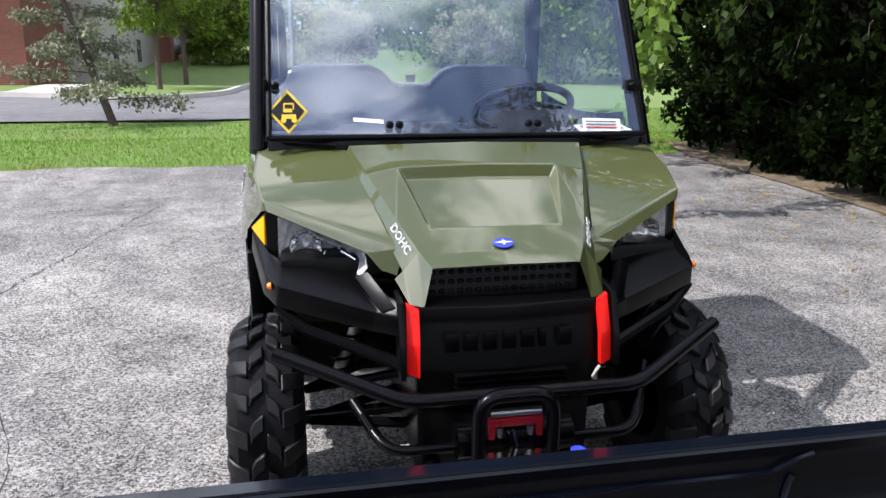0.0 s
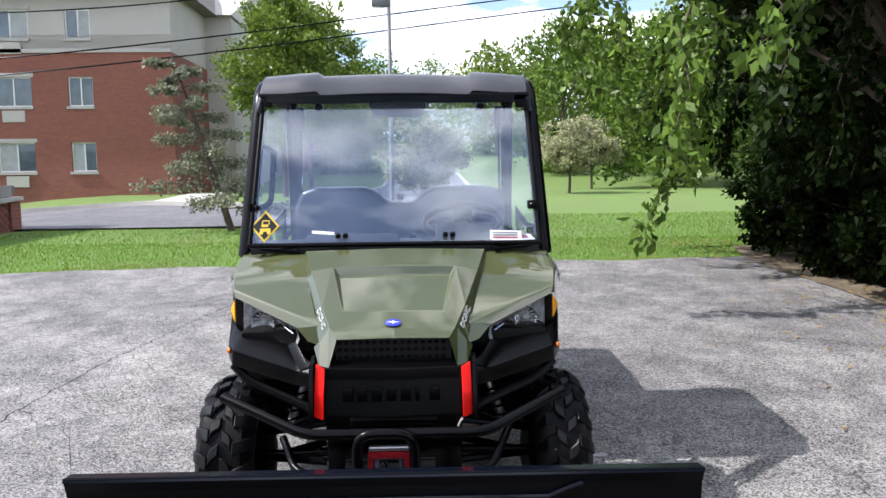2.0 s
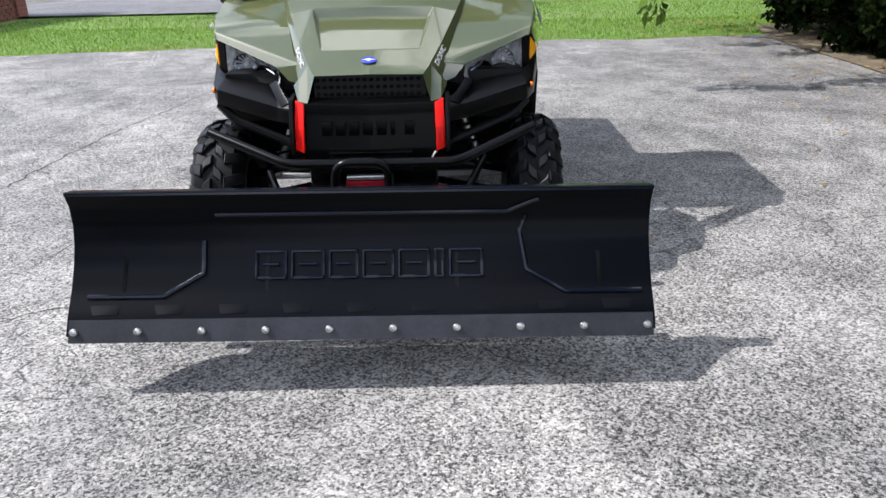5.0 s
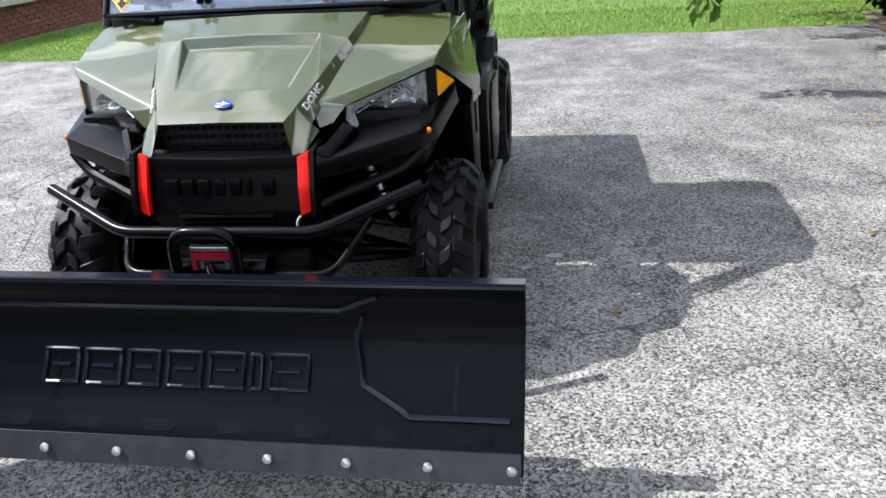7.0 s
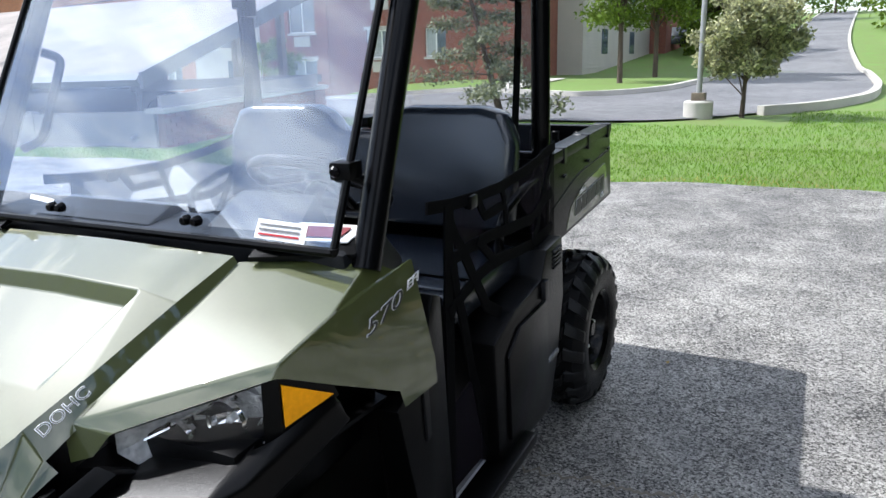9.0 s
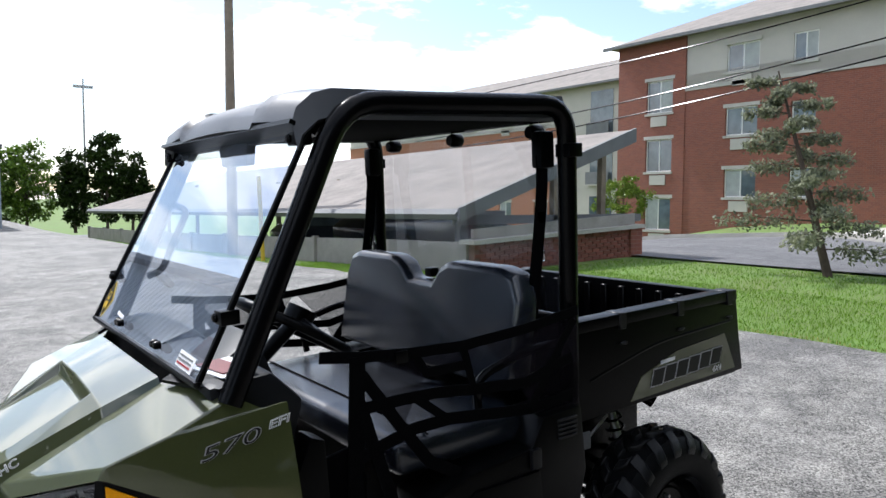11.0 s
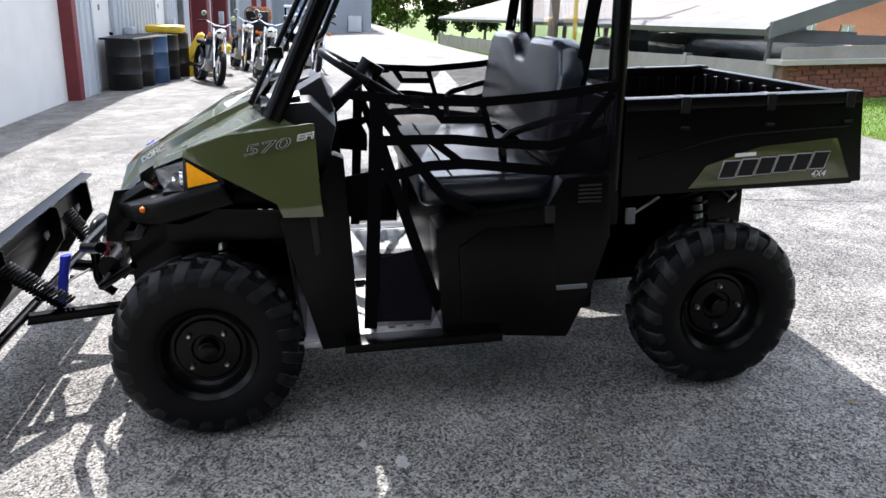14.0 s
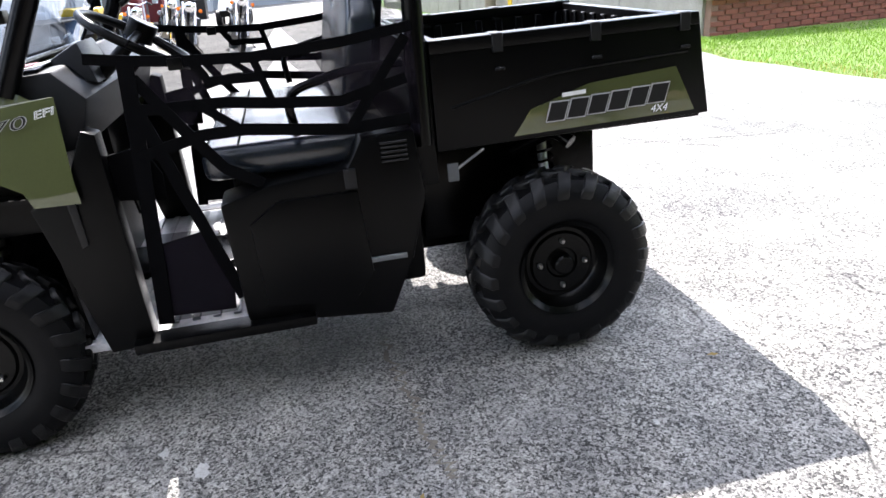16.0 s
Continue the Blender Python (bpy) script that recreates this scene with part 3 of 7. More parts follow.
for ob in both("hood_flank", hood_side, "olive", utv):
    weighted(ob)
both("hood_gap", lambda: hull_mesh([(0.372, -0.728, 1.082), (0.384, -0.728, 1.064), (0.354, -0.868, 0.990), (0.300, -1.06, 0.882), (0.286, -1.050, 0.908), (0.339, -0.868, 1.010)], [(0, 1, 2, 5), (5, 2, 3, 4)]), "plastic", utv, "dark gap between hood and fender")


def fender():
    v = [(0.370, -0.728, 1.092), (0.630, -0.635, 1.094), (0.658, -0.510, 1.066),     # 0 1 2 rear
         (0.340, -0.86, 1.024), (0.289, -1.055, 0.918), (0.272, -1.095, 0.893),      # 3 4 5 inner edge
         (0.617, -0.921, 0.992), (0.642, -0.790, 1.036),                             # 6 7 outer crease
         (0.353, -1.084, 0.880), (0.609, -0.933, 0.964),                             # 8 9 brow over the headlight
         (0.620, -0.915, 0.958), (0.650, -0.812, 0.902), (0.690, -0.645, 0.814), (0.702, -0.505, 0.832), (0.690, -0.628, 0.768), (0.702, -0.500, 0.768),
         (0.274, -1.115, 0.822), (0.312, -1.096, 0.832), (0.646, -0.565, 1.052)]
    f = [(0, 1, 7, 3), (3, 7, 6), (3, 6, 4), (4, 6, 5), (5, 6, 9, 8), (5, 8, 17, 16), (1, 18, 7), (18, 2, 7), (7, 2, 13, 12), (7, 12, 11), (6, 7, 11, 10), (9, 6, 10), (12, 13, 15, 14)]
    return crisp(hull_mesh(v, f), 0.006, 0.30)


for ob in both("front_fender", fender, "olive", utv, "glossy olive green fender panel"):
    weighted(ob)
both("cowl_insert", lambda: hull_mesh([(0.40, -0.730, 1.098), (0.612, -0.655, 1.103), (0.612, -0.61, 1.120), (0.40, -0.69, 1.118)], [(0, 1, 2, 3)], 0, thick=-0.01), "plastic", utv)

# headlights
LAMP = [(0.578, -0.936, 0.946), (0.354, -1.081, 0.876), (0.346, -1.078, 0.834), (0.366, -1.048, 0.792), (0.580, -0.948, 0.836)]
for s in (1, -1):
    rim = [Vector((s * x, y + 0.006, z)) for x, y, z in LAMP]
    mid = sum(rim, Vector()) / 5
    back = [mid.lerp(q, 0.72) + Vector((0, 0.075, 0)) for q in rim]
    lamp = part("headlight", hull_mesh(rim + back, [(k, (k + 1) % 5, (k + 1) % 5 + 5, k + 5) for k in range(5)] + [(9, 8, 7, 6, 5)]), "bowl", utv, "clear headlight with chrome reflectors in a bowl mottled for reflections", False)
    # two bright reflectors with facets, stepped towards the outer end
    for t_, r_, seg in ((0.66, 0.042, 14), (0.30, 0.034, 12)):
        c_ = (rim[2].lerp(rim[0], t_) + rim[3].lerp(rim[4], t_)) / 2 + Vector((0, 0.022, 0.004))
        dish = lathe([(0.0, r_), (0.012, r_ * 0.90), (0.028, r_ * 0.62), (0.036, r_ * 0.28), (0.038, 0.0005)], c_, "y", seg, caps=False)
        part("reflector", dish, "chrome", lamp, "faceted chrome reflector", False)
        part("bulb", lathe([(0.004, 0.004), (0.008, 0.008), (0.034, 0.009)], c_, "y", 10), "white", lamp)
        part("reflector_rim", lathe([(-0.003, r_), (-0.006, r_ * 1.06), (0.004, r_ * 1.12)], c_, "y", 20, caps=False), "chrome", lamp)
    for k in range(5):
        a_, c_ = rim[3].lerp(rim[4], 0.12 + 0.18 * k), rim[2].lerp(rim[0], 0.12 + 0.18 * k)
        o_ = Vector((0, 0.020 + 0.006 * (k % 2), 0))
        part("reflector_step", hull_mesh([a_ + o_, a_.lerp(rim[4], 0.16) + o_ * 1.6, a_.lerp(c_, 0.30) + o_ * 2.6, a_.lerp(c_, 0.24) + o_ * 2.0], [(0, 1, 2, 3)], 0, thick=0.004), "chrome", lamp, smooth=False)
        part("reflector_step", hull_mesh([c_ + o_, c_.lerp(rim[0], 0.18) + o_ * 1.4, c_.lerp(a_, 0.26) + o_ * 2.8, c_.lerp(a_, 0.20) + o_ * 2.2], [(0, 1, 2, 3)], 0, thick=0.004), "chrome", lamp, smooth=False)
    lens = part("headlight_lens", hull_mesh([(s * x, y - 0.002, z) for x, y, z in LAMP], [(0, 1, 2, 3, 4)]), "lens", lamp, "clear lens", False)
    lens.visible_shadow = False
both("lamp_surround", lambda: hull_mesh([(0.580, -0.936, 0.956), (0.582, -0.948, 0.828), (0.608, -0.928, 0.840), (0.652, -0.806, 0.880), (0.644, -0.812, 0.904), (0.608, -0.924, 0.958)], [(0, 1, 2, 5), (5, 2, 3, 4)], 0, thick=0.008), "plastic", utv)
both("turn_signal", lambda: hull_mesh([(0.614, -0.922, 0.948), (0.615, -0.926, 0.864), (0.654, -0.822, 0.890), (0.598, -0.91, 0.944), (0.598, -0.912, 0.868), (0.636, -0.825, 0.890)], [(0, 1, 2), (3, 5, 4), (0, 2, 5, 3), (1, 4, 5, 2), (0, 3, 4, 1)], 0.002), "amber", utv, "amber triangular side reflector")

# black front fascia
def fascia_wing():
    v = [(0.285, -1.215, 0.790), (0.366, -1.085, 0.796), (0.572, -0.990, 0.838), (0.606, -0.945, 0.850), (0.650, -0.815, 0.884),
         (0.285, -1.245, 0.752), (0.340, -1.204, 0.757), (0.580, -1.113, 0.808), (0.612, -1.040, 0.812), (0.652, -0.815, 0.862),
         (0.285, -1.240, 0.700), (0.350, -1.195, 0.700), (0.588, -1.103, 0.748), (0.622, -1.010, 0.752), (0.660, -0.780, 0.815),
         (0.285, -1.120, 0.690), (0.370, -1.080, 0.690), (0.560, -1.020, 0.735), (0.600, -0.960, 0.740), (0.615, -0.780, 0.805),
         (0.560, -0.93, 0.842), (0.36, -1.02, 0.80)]
    f = []
    for r in range(3):
        for k in range(4):
            a = r * 5 + k
            f.append((a, a + 1, a + 6, a + 5))
    f += [(0, 5, 10, 15), (4, 19, 14, 9), (1, 21, 20, 2), (0, 15, 21, 1)]
    return hull_mesh(v, f, 0.008)


both("fascia_wing", fascia_wing, "plastic", utv, "black textured plastic bumper wing")
# sloping arm from the lamp down to the tow-bracket cover
both("fascia_arm", lambda: hull_mesh([(0.352, -1.122, 0.840), (0.384, -1.108, 0.822), (0.326, -1.214, 0.758), (0.292, -1.226, 0.775), (0.352, -1.06, 0.800), (0.384, -1.05, 0.790), (0.326, -1.16, 0.730), (0.292, -1.17, 0.740)], [(0, 1, 2, 3), (0, 4, 5, 1), (1, 5, 6, 2), (2, 6, 7, 3), (3, 7, 4, 0)], 0.004), "plastic", utv)
both("fascia_cheek", lambda: prism([(-1.16, 0.800), (-1.244, 0.792), (-1.284, 0.690), (-1.300, 0.606), (-1.22, 0.596)], "x", 0.274, 0.290, 0.004), "plastic", utv)
both("side_marker", lambda: lathe([(0, 0.010), (0.006, 0.010), (0.011, 0.006)], (0.598, -1.077, 0.797), "x", 12), "orange", utv, "small orange marker light")
both("red_reflector", lambda: hull_mesh([(0.236, -1.246, 0.772), (0.268, -1.236, 0.786), (0.272, -1.268, 0.690), (0.272, -1.282, 0.616), (0.240, -1.292, 0.606), (0.238, -1.278, 0.690), (0.236, -1.23, 0.772), (0.268, -1.22, 0.786), (0.272, -1.25, 0.690), (0.272, -1.262, 0.616), (0.240, -1.272, 0.606), (0.238, -1.26, 0.690)], [(0, 1, 2, 5), (5, 2, 3, 4), (0, 6, 7, 1), (1, 7, 8, 2), (2, 8, 9, 3), (3, 9, 10, 4), (4, 10, 11, 5), (5, 11, 6, 0)], 0.003), "red", utv, "red vertical tow-bracket cover")


def centre_fascia():
    v = [(0, -1.262, 0.775), (0.235, -1.240, 0.775), (0.243, -1.238, 0.735), (0, -1.262, 0.735),
         (0.243, -1.262, 0.610), (0, -1.285, 0.610), (0.225, -1.262, 0.520), (0, -1.275, 0.520), (0.235, -1.19, 0.785), (0, -1.21, 0.785)]
    return hull_mesh(v, [(0, 1, 2, 3), (3, 2, 4, 5), (5, 4, 6, 7), (9, 8, 1, 0)], 0.006, mirror=True)


fascia = part("front_fascia", centre_fascia(), "plastic", utv, "black plastic centre fascia with raised plain blocks")
for k in range(7):
    x0 = -0.175 + k * 0.050
    w_ = 0.016 if k == 5 else 0.036
    b = box(x0, x0 + w_, -1.276, -1.255, 0.664, 0.712, 0.003)
    part("raised_block", b, "plastic", fascia)
for k in range(5):
    part("grille_slat", box(-0.15, 0.15, -1.292, -1.262, 0.535 + k * 0.016, 0.541 + k * 0.016, 0.002), "plastic", fascia)
grille = part("upper_grille", box(-0.205, 0.205, -1.175, -1.160, 0.775, 0.868), "drumblack", utv, "black recessed grille")
for r in range(3):
    for k in range(16):
        part("grille_bar", box(-0.19 + k * 0.0245 - 0.008, -0.19 + k * 0.0245 + 0.008, -1.184, -1.172, 0.788 + r * 0.026, 0.800 + r * 0.026, 0.003, 1), "steel", grille)
both("fascia_brace", lambda: tube([(0.275, -1.235, 0.612), (0.300, -1.215, 0.625), (0.520, -1.120, 0.690), (0.585, -1.085, 0.745)], 0.017, 8, 0.03), "plastic", utv, "black plastic brace under the bumper wing")
both("inner_fender", lambda: box(0.24, 0.575, -1.02, -0.60, 0.66, 0.85, 0.02), "plastic", utv)

# bumper and winch
part("bumper_tube", tube([(-0.593, -1.225, 0.672), (-0.290, -1.375, 0.590), (0.310, -1.375, 0.590), (0.596, -1.225, 0.676)], 0.0185, 14, 0.05), "steel", utv, "bent black steel bumper tube")
part("lower_bumper_tube", tube([(-0.40, -1.18, 0.50), (-0.33, -1.34, 0.435), (0.33, -1.34, 0.435), (0.42, -1.18, 0.55)], 0.014, 12, 0.06), "steel", utv)
part("winch_guard", tube([(-0.118, -1.36, 0.325), (-0.118, -1.418, 0.37), (-0.118, -1.408, 0.604), (0.072, -1.408, 0.604), (0.072, -1.418, 0.37), (0.072, -1.36, 0.325)], 0.0175, 14, 0.06), "steel", utv, "black steel winch guard hoop")
winch = part("winch", tube([(-0.16, -1.345, 0.455), (0.14, -1.345, 0.455)], 0.045, 16), "steel", utv, "winch behind a red fairlead")
fl = box(-0.085, 0.055, -1.386, -1.366, 0.505, 0.528, 0.004)
box(-0.085, -0.068, -1.386, -1.366, 0.40, 0.51, 0.003, 2, fl)
box(0.038, 0.055, -1.386, -1.366, 0.40, 0.51, 0.003, 2, fl)
box(-0.085, 0.055, -1.386, -1.366, 0.385, 0.402, 0.003, 2, fl)
part("fairlead", fl, "redpaint", winch, "red painted fairlead frame")
part("roller", tube([(-0.08, -1.376, 0.54), (0.05, -1.376, 0.54)], 0.011, 10), "zinc", winch)
part("roller", tube([(-0.055, -1.376, 0.41), (-0.055, -1.376, 0.50)], 0.009, 10), "zinc", winch)
part("roller", tube([(0.025, -1.376, 0.41), (0.025, -1.376, 0.50)], 0.009, 10), "zinc", winch)
part("hook", tube([(-0.03, -1.392, 0.50), (-0.02, -1.402, 0.46), (-0.035, -1.407, 0.42), (-0.005, -1.407, 0.40), (0.01, -1.402, 0.43)], 0.009, 8, 0.015), "chrome", winch, "bright steel hook")
part("wire_loop", tube([(0.222, -1.285, 0.572), (0.228, -1.292, 0.592), (0.238, -1.290, 0.605)], 0.004, 6, 0.01), "siding", utv)

# chassis under the hood and between the axles
fr = box(-0.24, 0.24, -1.24, -0.62, 0.30, 0.74, 0.02)
box(-0.16, 0.16, -1.20, 1.25, 0.26, 0.34, 0.01, 2, fr)
box(-0.30, 0.30, 0.52, 1.20, 0.34, 0.70, 0.03, 2, fr)
part("chassis", fr, "steel", utv, "black steel chassis and drivetrain")
for s in (1, -1):
    for y_, in ((-0.915,), (0.932,)):
        bm = tube([(s * 0.16, y_ - 0.14, 0.34), (s * 0.52, y_, 0.31)], 0.016, 8)
        tube([(s * 0.16, y_ + 0.14, 0.34), (s * 0.52, y_, 0.31)], 0.016, 8, 0, bm)
        tube([(s * 0.18, y_ - 0.10, 0.50), (s * 0.52, y_, 0.41)], 0.014, 8, 0, bm)
        tube([(s * 0.18, y_ + 0.10, 0.50), (s * 0.52, y_, 0.41)], 0.014, 8, 0, bm)
        part("suspension_arm", bm, "steel", utv)
        part("axle_shaft", tube([(s * 0.12, y_, 0.33), (s * 0.54, y_, 0.32)], 0.018, 10), "steel", utv)
        # shock absorber with its coil
        a, c = Vector((s * 0.44, y_ + 0.03, 0.40)), Vector((s * 0.30, y_ + 0.05, 0.74))
        shock = part("shock_absorber", tube([a, c], 0.018, 10), "zinc", utv)
        pts = []
        for i in range(61):
            t = i / 60
            p = a.lerp(c, 0.12 + 0.8 * t)
            q = t * 2 * math.pi * 8
            pts.append(p + Vector((math.cos(q), math.sin(q), 0)) * 0.036)
        part("coil_spring", tube(pts, 0.0055, 6), "steel", shock)
part("exhaust_pipe", tube([(0.36, 0.86, 0.66), (0.47, 0.98, 0.74), (0.52, 1.02, 0.70)], 0.024, 12, 0.04), "steel", utv)
both("wheel_arch_liner", lambda: hull_mesh([(0.26, -1.10, 0.80), (0.62, -0.98, 0.80), (0.64, -0.62, 0.78), (0.26, -0.62, 0.84), (0.26, -0.56, 0.45), (0.62, -0.56, 0.45)], [(0, 1, 2, 3), (3, 2, 5, 4)], 0, thick=0.01), "plastic", utv)

# cab floor, lower panels, seat base
floor = part("floor_pan", box(-0.66, 0.66, -0.62, 0.02, 0.285, 0.312, 0.006), "floorpan", utv, "grey ribbed floor pan")
for k in range(8):
    part("floor_rib", box(-0.60, 0.60, -0.56 + k * 0.065, -0.535 + k * 0.065, 0.312, 0.319, 0.002, 1), "floorpan", floor)
part("firewall", hull_mesh([(-0.62, -0.60, 0.30), (0.62, -0.60, 0.30), (0.62, -0.66, 0.95), (-0.62, -0.66, 0.95)], [(0, 1, 2, 3)], 0, thick=0.01), "plastic", utv)
both("sill", lambda: box(0.64, 0.730, -0.46, 0.09, 0.285, 0.318, 0.008), "plastic", utv, "black running-board sill")
both("splash_panel", lambda: prism([(-0.520, 0.845), (-0.462, 0.965), (-0.425, 0.950), (-0.402, 0.29), (-0.535, 0.285), (-0.645, 0.760)], "x", 0.600, 0.682, 0.008), "plastic", utv, "black plastic door-pillar panel")
both("panel_slot", lambda: prism([(-0.545, 0.78), (-0.520, 0.78), (-0.515, 0.64), (-0.535, 0.63)], "x", 0.678, 0.690, 0.003), "drumblack", utv)


def seat_base_panel():
    return prism([(-0.135, 0.700), (-0.118, 0.318), (0.060, 0.290), (0.335, 0.262), (0.420, 0.440), (0.480, 0.640), (0.462, 0.850), (0.300, 0.845), (0.250, 0.760), (0.02, 0.742)], "x", 0.52, 0.690, 0.012)


for pn in both("seat_base_panel", seat_base_panel, "plastic", utv, "black plastic storage panel under the seat"):
    s = 1 if pn.data.vertices[0].co.x > 0 else -1
    raised = prism([(-0.06, 0.63), (-0.05, 0.36), (0.22, 0.33), (0.29, 0.42), (0.27, 0.69), (0.03, 0.69)], "x", s * 0.686, s * 0.702, 0.006)
    part("storage_door", raised, "plastic", pn)
    part("door_latch", box(s * 0.690, s * 0.708, 0.235, 0.272, 0.70, 0.76, 0.004), "drumblack", pn)
    for k in range(5):
        part("vent_slat", box(s * 0.681, s * 0.698, 0.355, 0.435, 0.762 + k * 0.014, 0.769 + k * 0.014, 0.001, 1), "drumblack", pn)
    part("panel_strip", box(s * 0.686, s * 0.699, 0.19, 0.40, 0.450, 0.466, 0.003), "trimgrey", pn)
part("rear_cab_panel", box(-0.585, 0.585, 0.470, 0.545, 0.64, 1.100, 0.01), "plastic", utv, "black rear cab panel")
part("seat_base", box(-0.54, 0.54, -0.10, 0.48, 0.30, 0.745, 0.02), "plastic", utv)
seat = part("seat_cushion", box(-0.60, 0.60, -0.175, 0.33, 0.745, 0.850, 0.045, 4), "vinyl", utv, "dark vinyl bench cushion")
part("seam", tube([(-0.59, -0.06, 0.853), (0.59, -0.06, 0.853)], 0.003, 6), "webbing", seat)


def backrest():
    # two humps with a notch between, leaning back
    out = [(-0.575, 0.90), (-0.575, 1.18), (-0.535, 1.268), (-0.46, 1.288), (-0.19, 1.288), (-0.125, 1.262), (-0.075, 1.205), (0.075, 1.205), (0.125, 1.262), (0.19, 1.288), (0.46, 1.288), (0.535, 1.268), (0.575, 1.18), (0.575, 0.90)]
    b = prism(out, "y", -0.045, 0.045, 0.028, None, 3)
    for v in b.verts:
        v.co.y += 0.315 + (v.co.z - 0.92) * 0.18 - 0.025 * math.cos(min(1, abs(abs(v.co.x) - 0.32) / 0.26) * 1.57)
    return b


part("seat_backrest", backrest(), "vinyl", utv, "dark vinyl backrest with two humps")
both("hip_guard", lambda: tube([(0.60, 0.12, 0.86), (0.615, 0.10, 0.99), (0.615, 0.30, 1.04), (0.60, 0.46, 1.04)], 0.014, 10, 0.06), "steel", utv, "bent black hip guard bar")

# dashboard and steering
part("dashboard", hull_mesh([(-0.60, -0.68, 1.115), (0.60, -0.68, 1.115), (0.60, -0.52, 1.125), (-0.60, -0.52, 1.125), (-0.60, -0.44, 1.04), (0.60, -0.44, 1.04), (-0.60, -0.48, 0.90), (0.60, -0.48, 0.90), (-0.60, -0.66, 0.88), (0.60, -0.66, 0.88)], [(0, 1, 2, 3), (3, 2, 5, 4), (4, 5, 7, 6), (6, 7, 9, 8), (8, 9, 1, 0), (0, 3, 4, 6, 8), (1, 9, 7, 5, 2)], 0.015), "dash", utv, "dark grey plastic dashboard")
part("instrument_pod", hull_mesh([(0.16, -0.60, 1.12), (0.42, -0.60, 1.12), (0.40, -0.48, 1.185), (0.18, -0.48, 1.185), (0.16, -0.44, 1.06), (0.42, -0.44, 1.06)], [(0, 1, 2, 3), (3, 2, 5, 4), (0, 3, 4), (1, 5, 2)], 0.012), "dash", utv)
part("dash_tray", hull_mesh([(-0.40, -0.64, 1.122), (0.02, -0.64, 1.122), (0.0, -0.53, 1.150), (-0.38, -0.53, 1.150), (-0.40, -0.44, 1.06), (0.02, -0.44, 1.06)], [(0, 1, 2, 3), (3, 2, 5, 4), (0, 3, 4), (1, 5, 2)], 0.012), "dash", utv)
WHEEL = basis((0.30, -0.325, 1.165), (1, 0, 0), (0, -0.85, 0.53))
wheel_bm = bmesh.new()
ring = [(0.175 * math.cos(2 * math.pi * k / 36), 0.175 * math.sin(2 * math.pi * k / 36), 0) for k in range(37)]
sw = part("steering_wheel", tube([WHEEL @ Vector(p) for p in ring], 0.0145, 10), "plastic", utv, "black three-spoke steering wheel")
wheel_bm.free()
hub_pt = WHEEL @ Vector((0, 0, -0.03))
for q in (0, 180, 270):
    part("spoke", tube([hub_pt, WHEEL @ Vector((0.17 * math.cos(radians(q)), 0.17 * math.sin(radians(q)), 0))], 0.012, 8), "plastic", sw)
part("hub", tube([WHEEL @ Vector((0, 0, -0.06)), WHEEL @ Vector((0, 0, 0.0))], 0.045, 16), "plastic", sw)
part("steering_column", tube([hub_pt, (0.30, -0.60, 0.95)], 0.022, 10), "plastic", utv)
part("shift_lever", tube([(0.08, -0.46, 1.0), (0.07, -0.36, 1.09)], 0.009, 8), "steel", utv)
part("shift_knob", lathe([(-0.022, 0.0), (-0.018, 0.014), (0, 0.02), (0.018, 0.014), (0.022, 0)], (0.07, -0.35, 1.10), "z", 12), "plastic", utv)
part("document", hull_mesh([(0.40, -0.67, 1.128), (0.585, -0.64, 1.130), (0.575, -0.55, 1.140), (0.41, -0.56, 1.138)], [(0, 1, 2, 3)], 0, thick=-0.003), "white", utv, "folded paper leaflet on the dash")
part("document_print", hull_mesh([(0.415, -0.652, 1.1335), (0.560, -0.630, 1.1350), (0.555, -0.575, 1.1415), (0.418, -0.590, 1.1395)], [(0, 1, 2, 3)], 0, thick=-0.001), "maroon", utv)

# cab frame
ROPS = [(0.625, -0.640, 1.075), (0.600, -0.285, 1.790), (0.600, 0.515, 1.800), (0.600, 0.500, 0.78)]
both("cab_frame_side", lambda: tube(ROPS, 0.031, 16, 0.11), "steel", utv, "black tubular cab frame")
for y_, z_ in ((-0.315, 1.730), (0.500, 1.770), (0.500, 1.10)):
    part("cab_frame_crossbar", tube([(-0.60, y_, z_), (0.60, y_, z_)], 0.022, 12), "steel", utv)
both("frame_clamp", lambda: box(0.575, 0.640, 0.485, 0.545, 1.632, 1.677, 0.006), "plastic", utv)


def roof():
    b = bmesh.new()
    xs = [-0.600, -0.575, -0.42, -0.34, -0.32, -0.14, 0, 0.14, 0.32, 0.34, 0.42, 0.575, 0.600]
    ys = [-0.415, -0.400, -0.355, -0.30, -0.20, 0.0, 0.20, 0.40, 0.525]
    g = []
    for y in ys:
        row = []
        for x in xs:
            z = 1.836 - 0.030 * (x / 0.615) ** 2
            if abs(x) > 0.33 and abs(x) < 0.58:
                z += 0.018
            if abs(x) > 0.59:
                z -= 0.05
            if y < -0.35:
                z -= {-0.415: 0.088, -0.400: 0.050, -0.355: 0.014}[y]
            row.append(b.verts.new((x, y - 0.02 * (1 - (x / 0.615) ** 2), z)))
        g.append(row)
    for j in range(len(ys) - 1):
        for i in range(len(xs) - 1):
            b.faces.new((g[j][i], g[j][i + 1], g[j + 1][i + 1], g[j + 1][i]))
    bmesh.ops.recalc_face_normals(b, faces=b.faces[:])
    bmesh.ops.solidify(b, geom=b.faces[:], thickness=0.03)
    return b


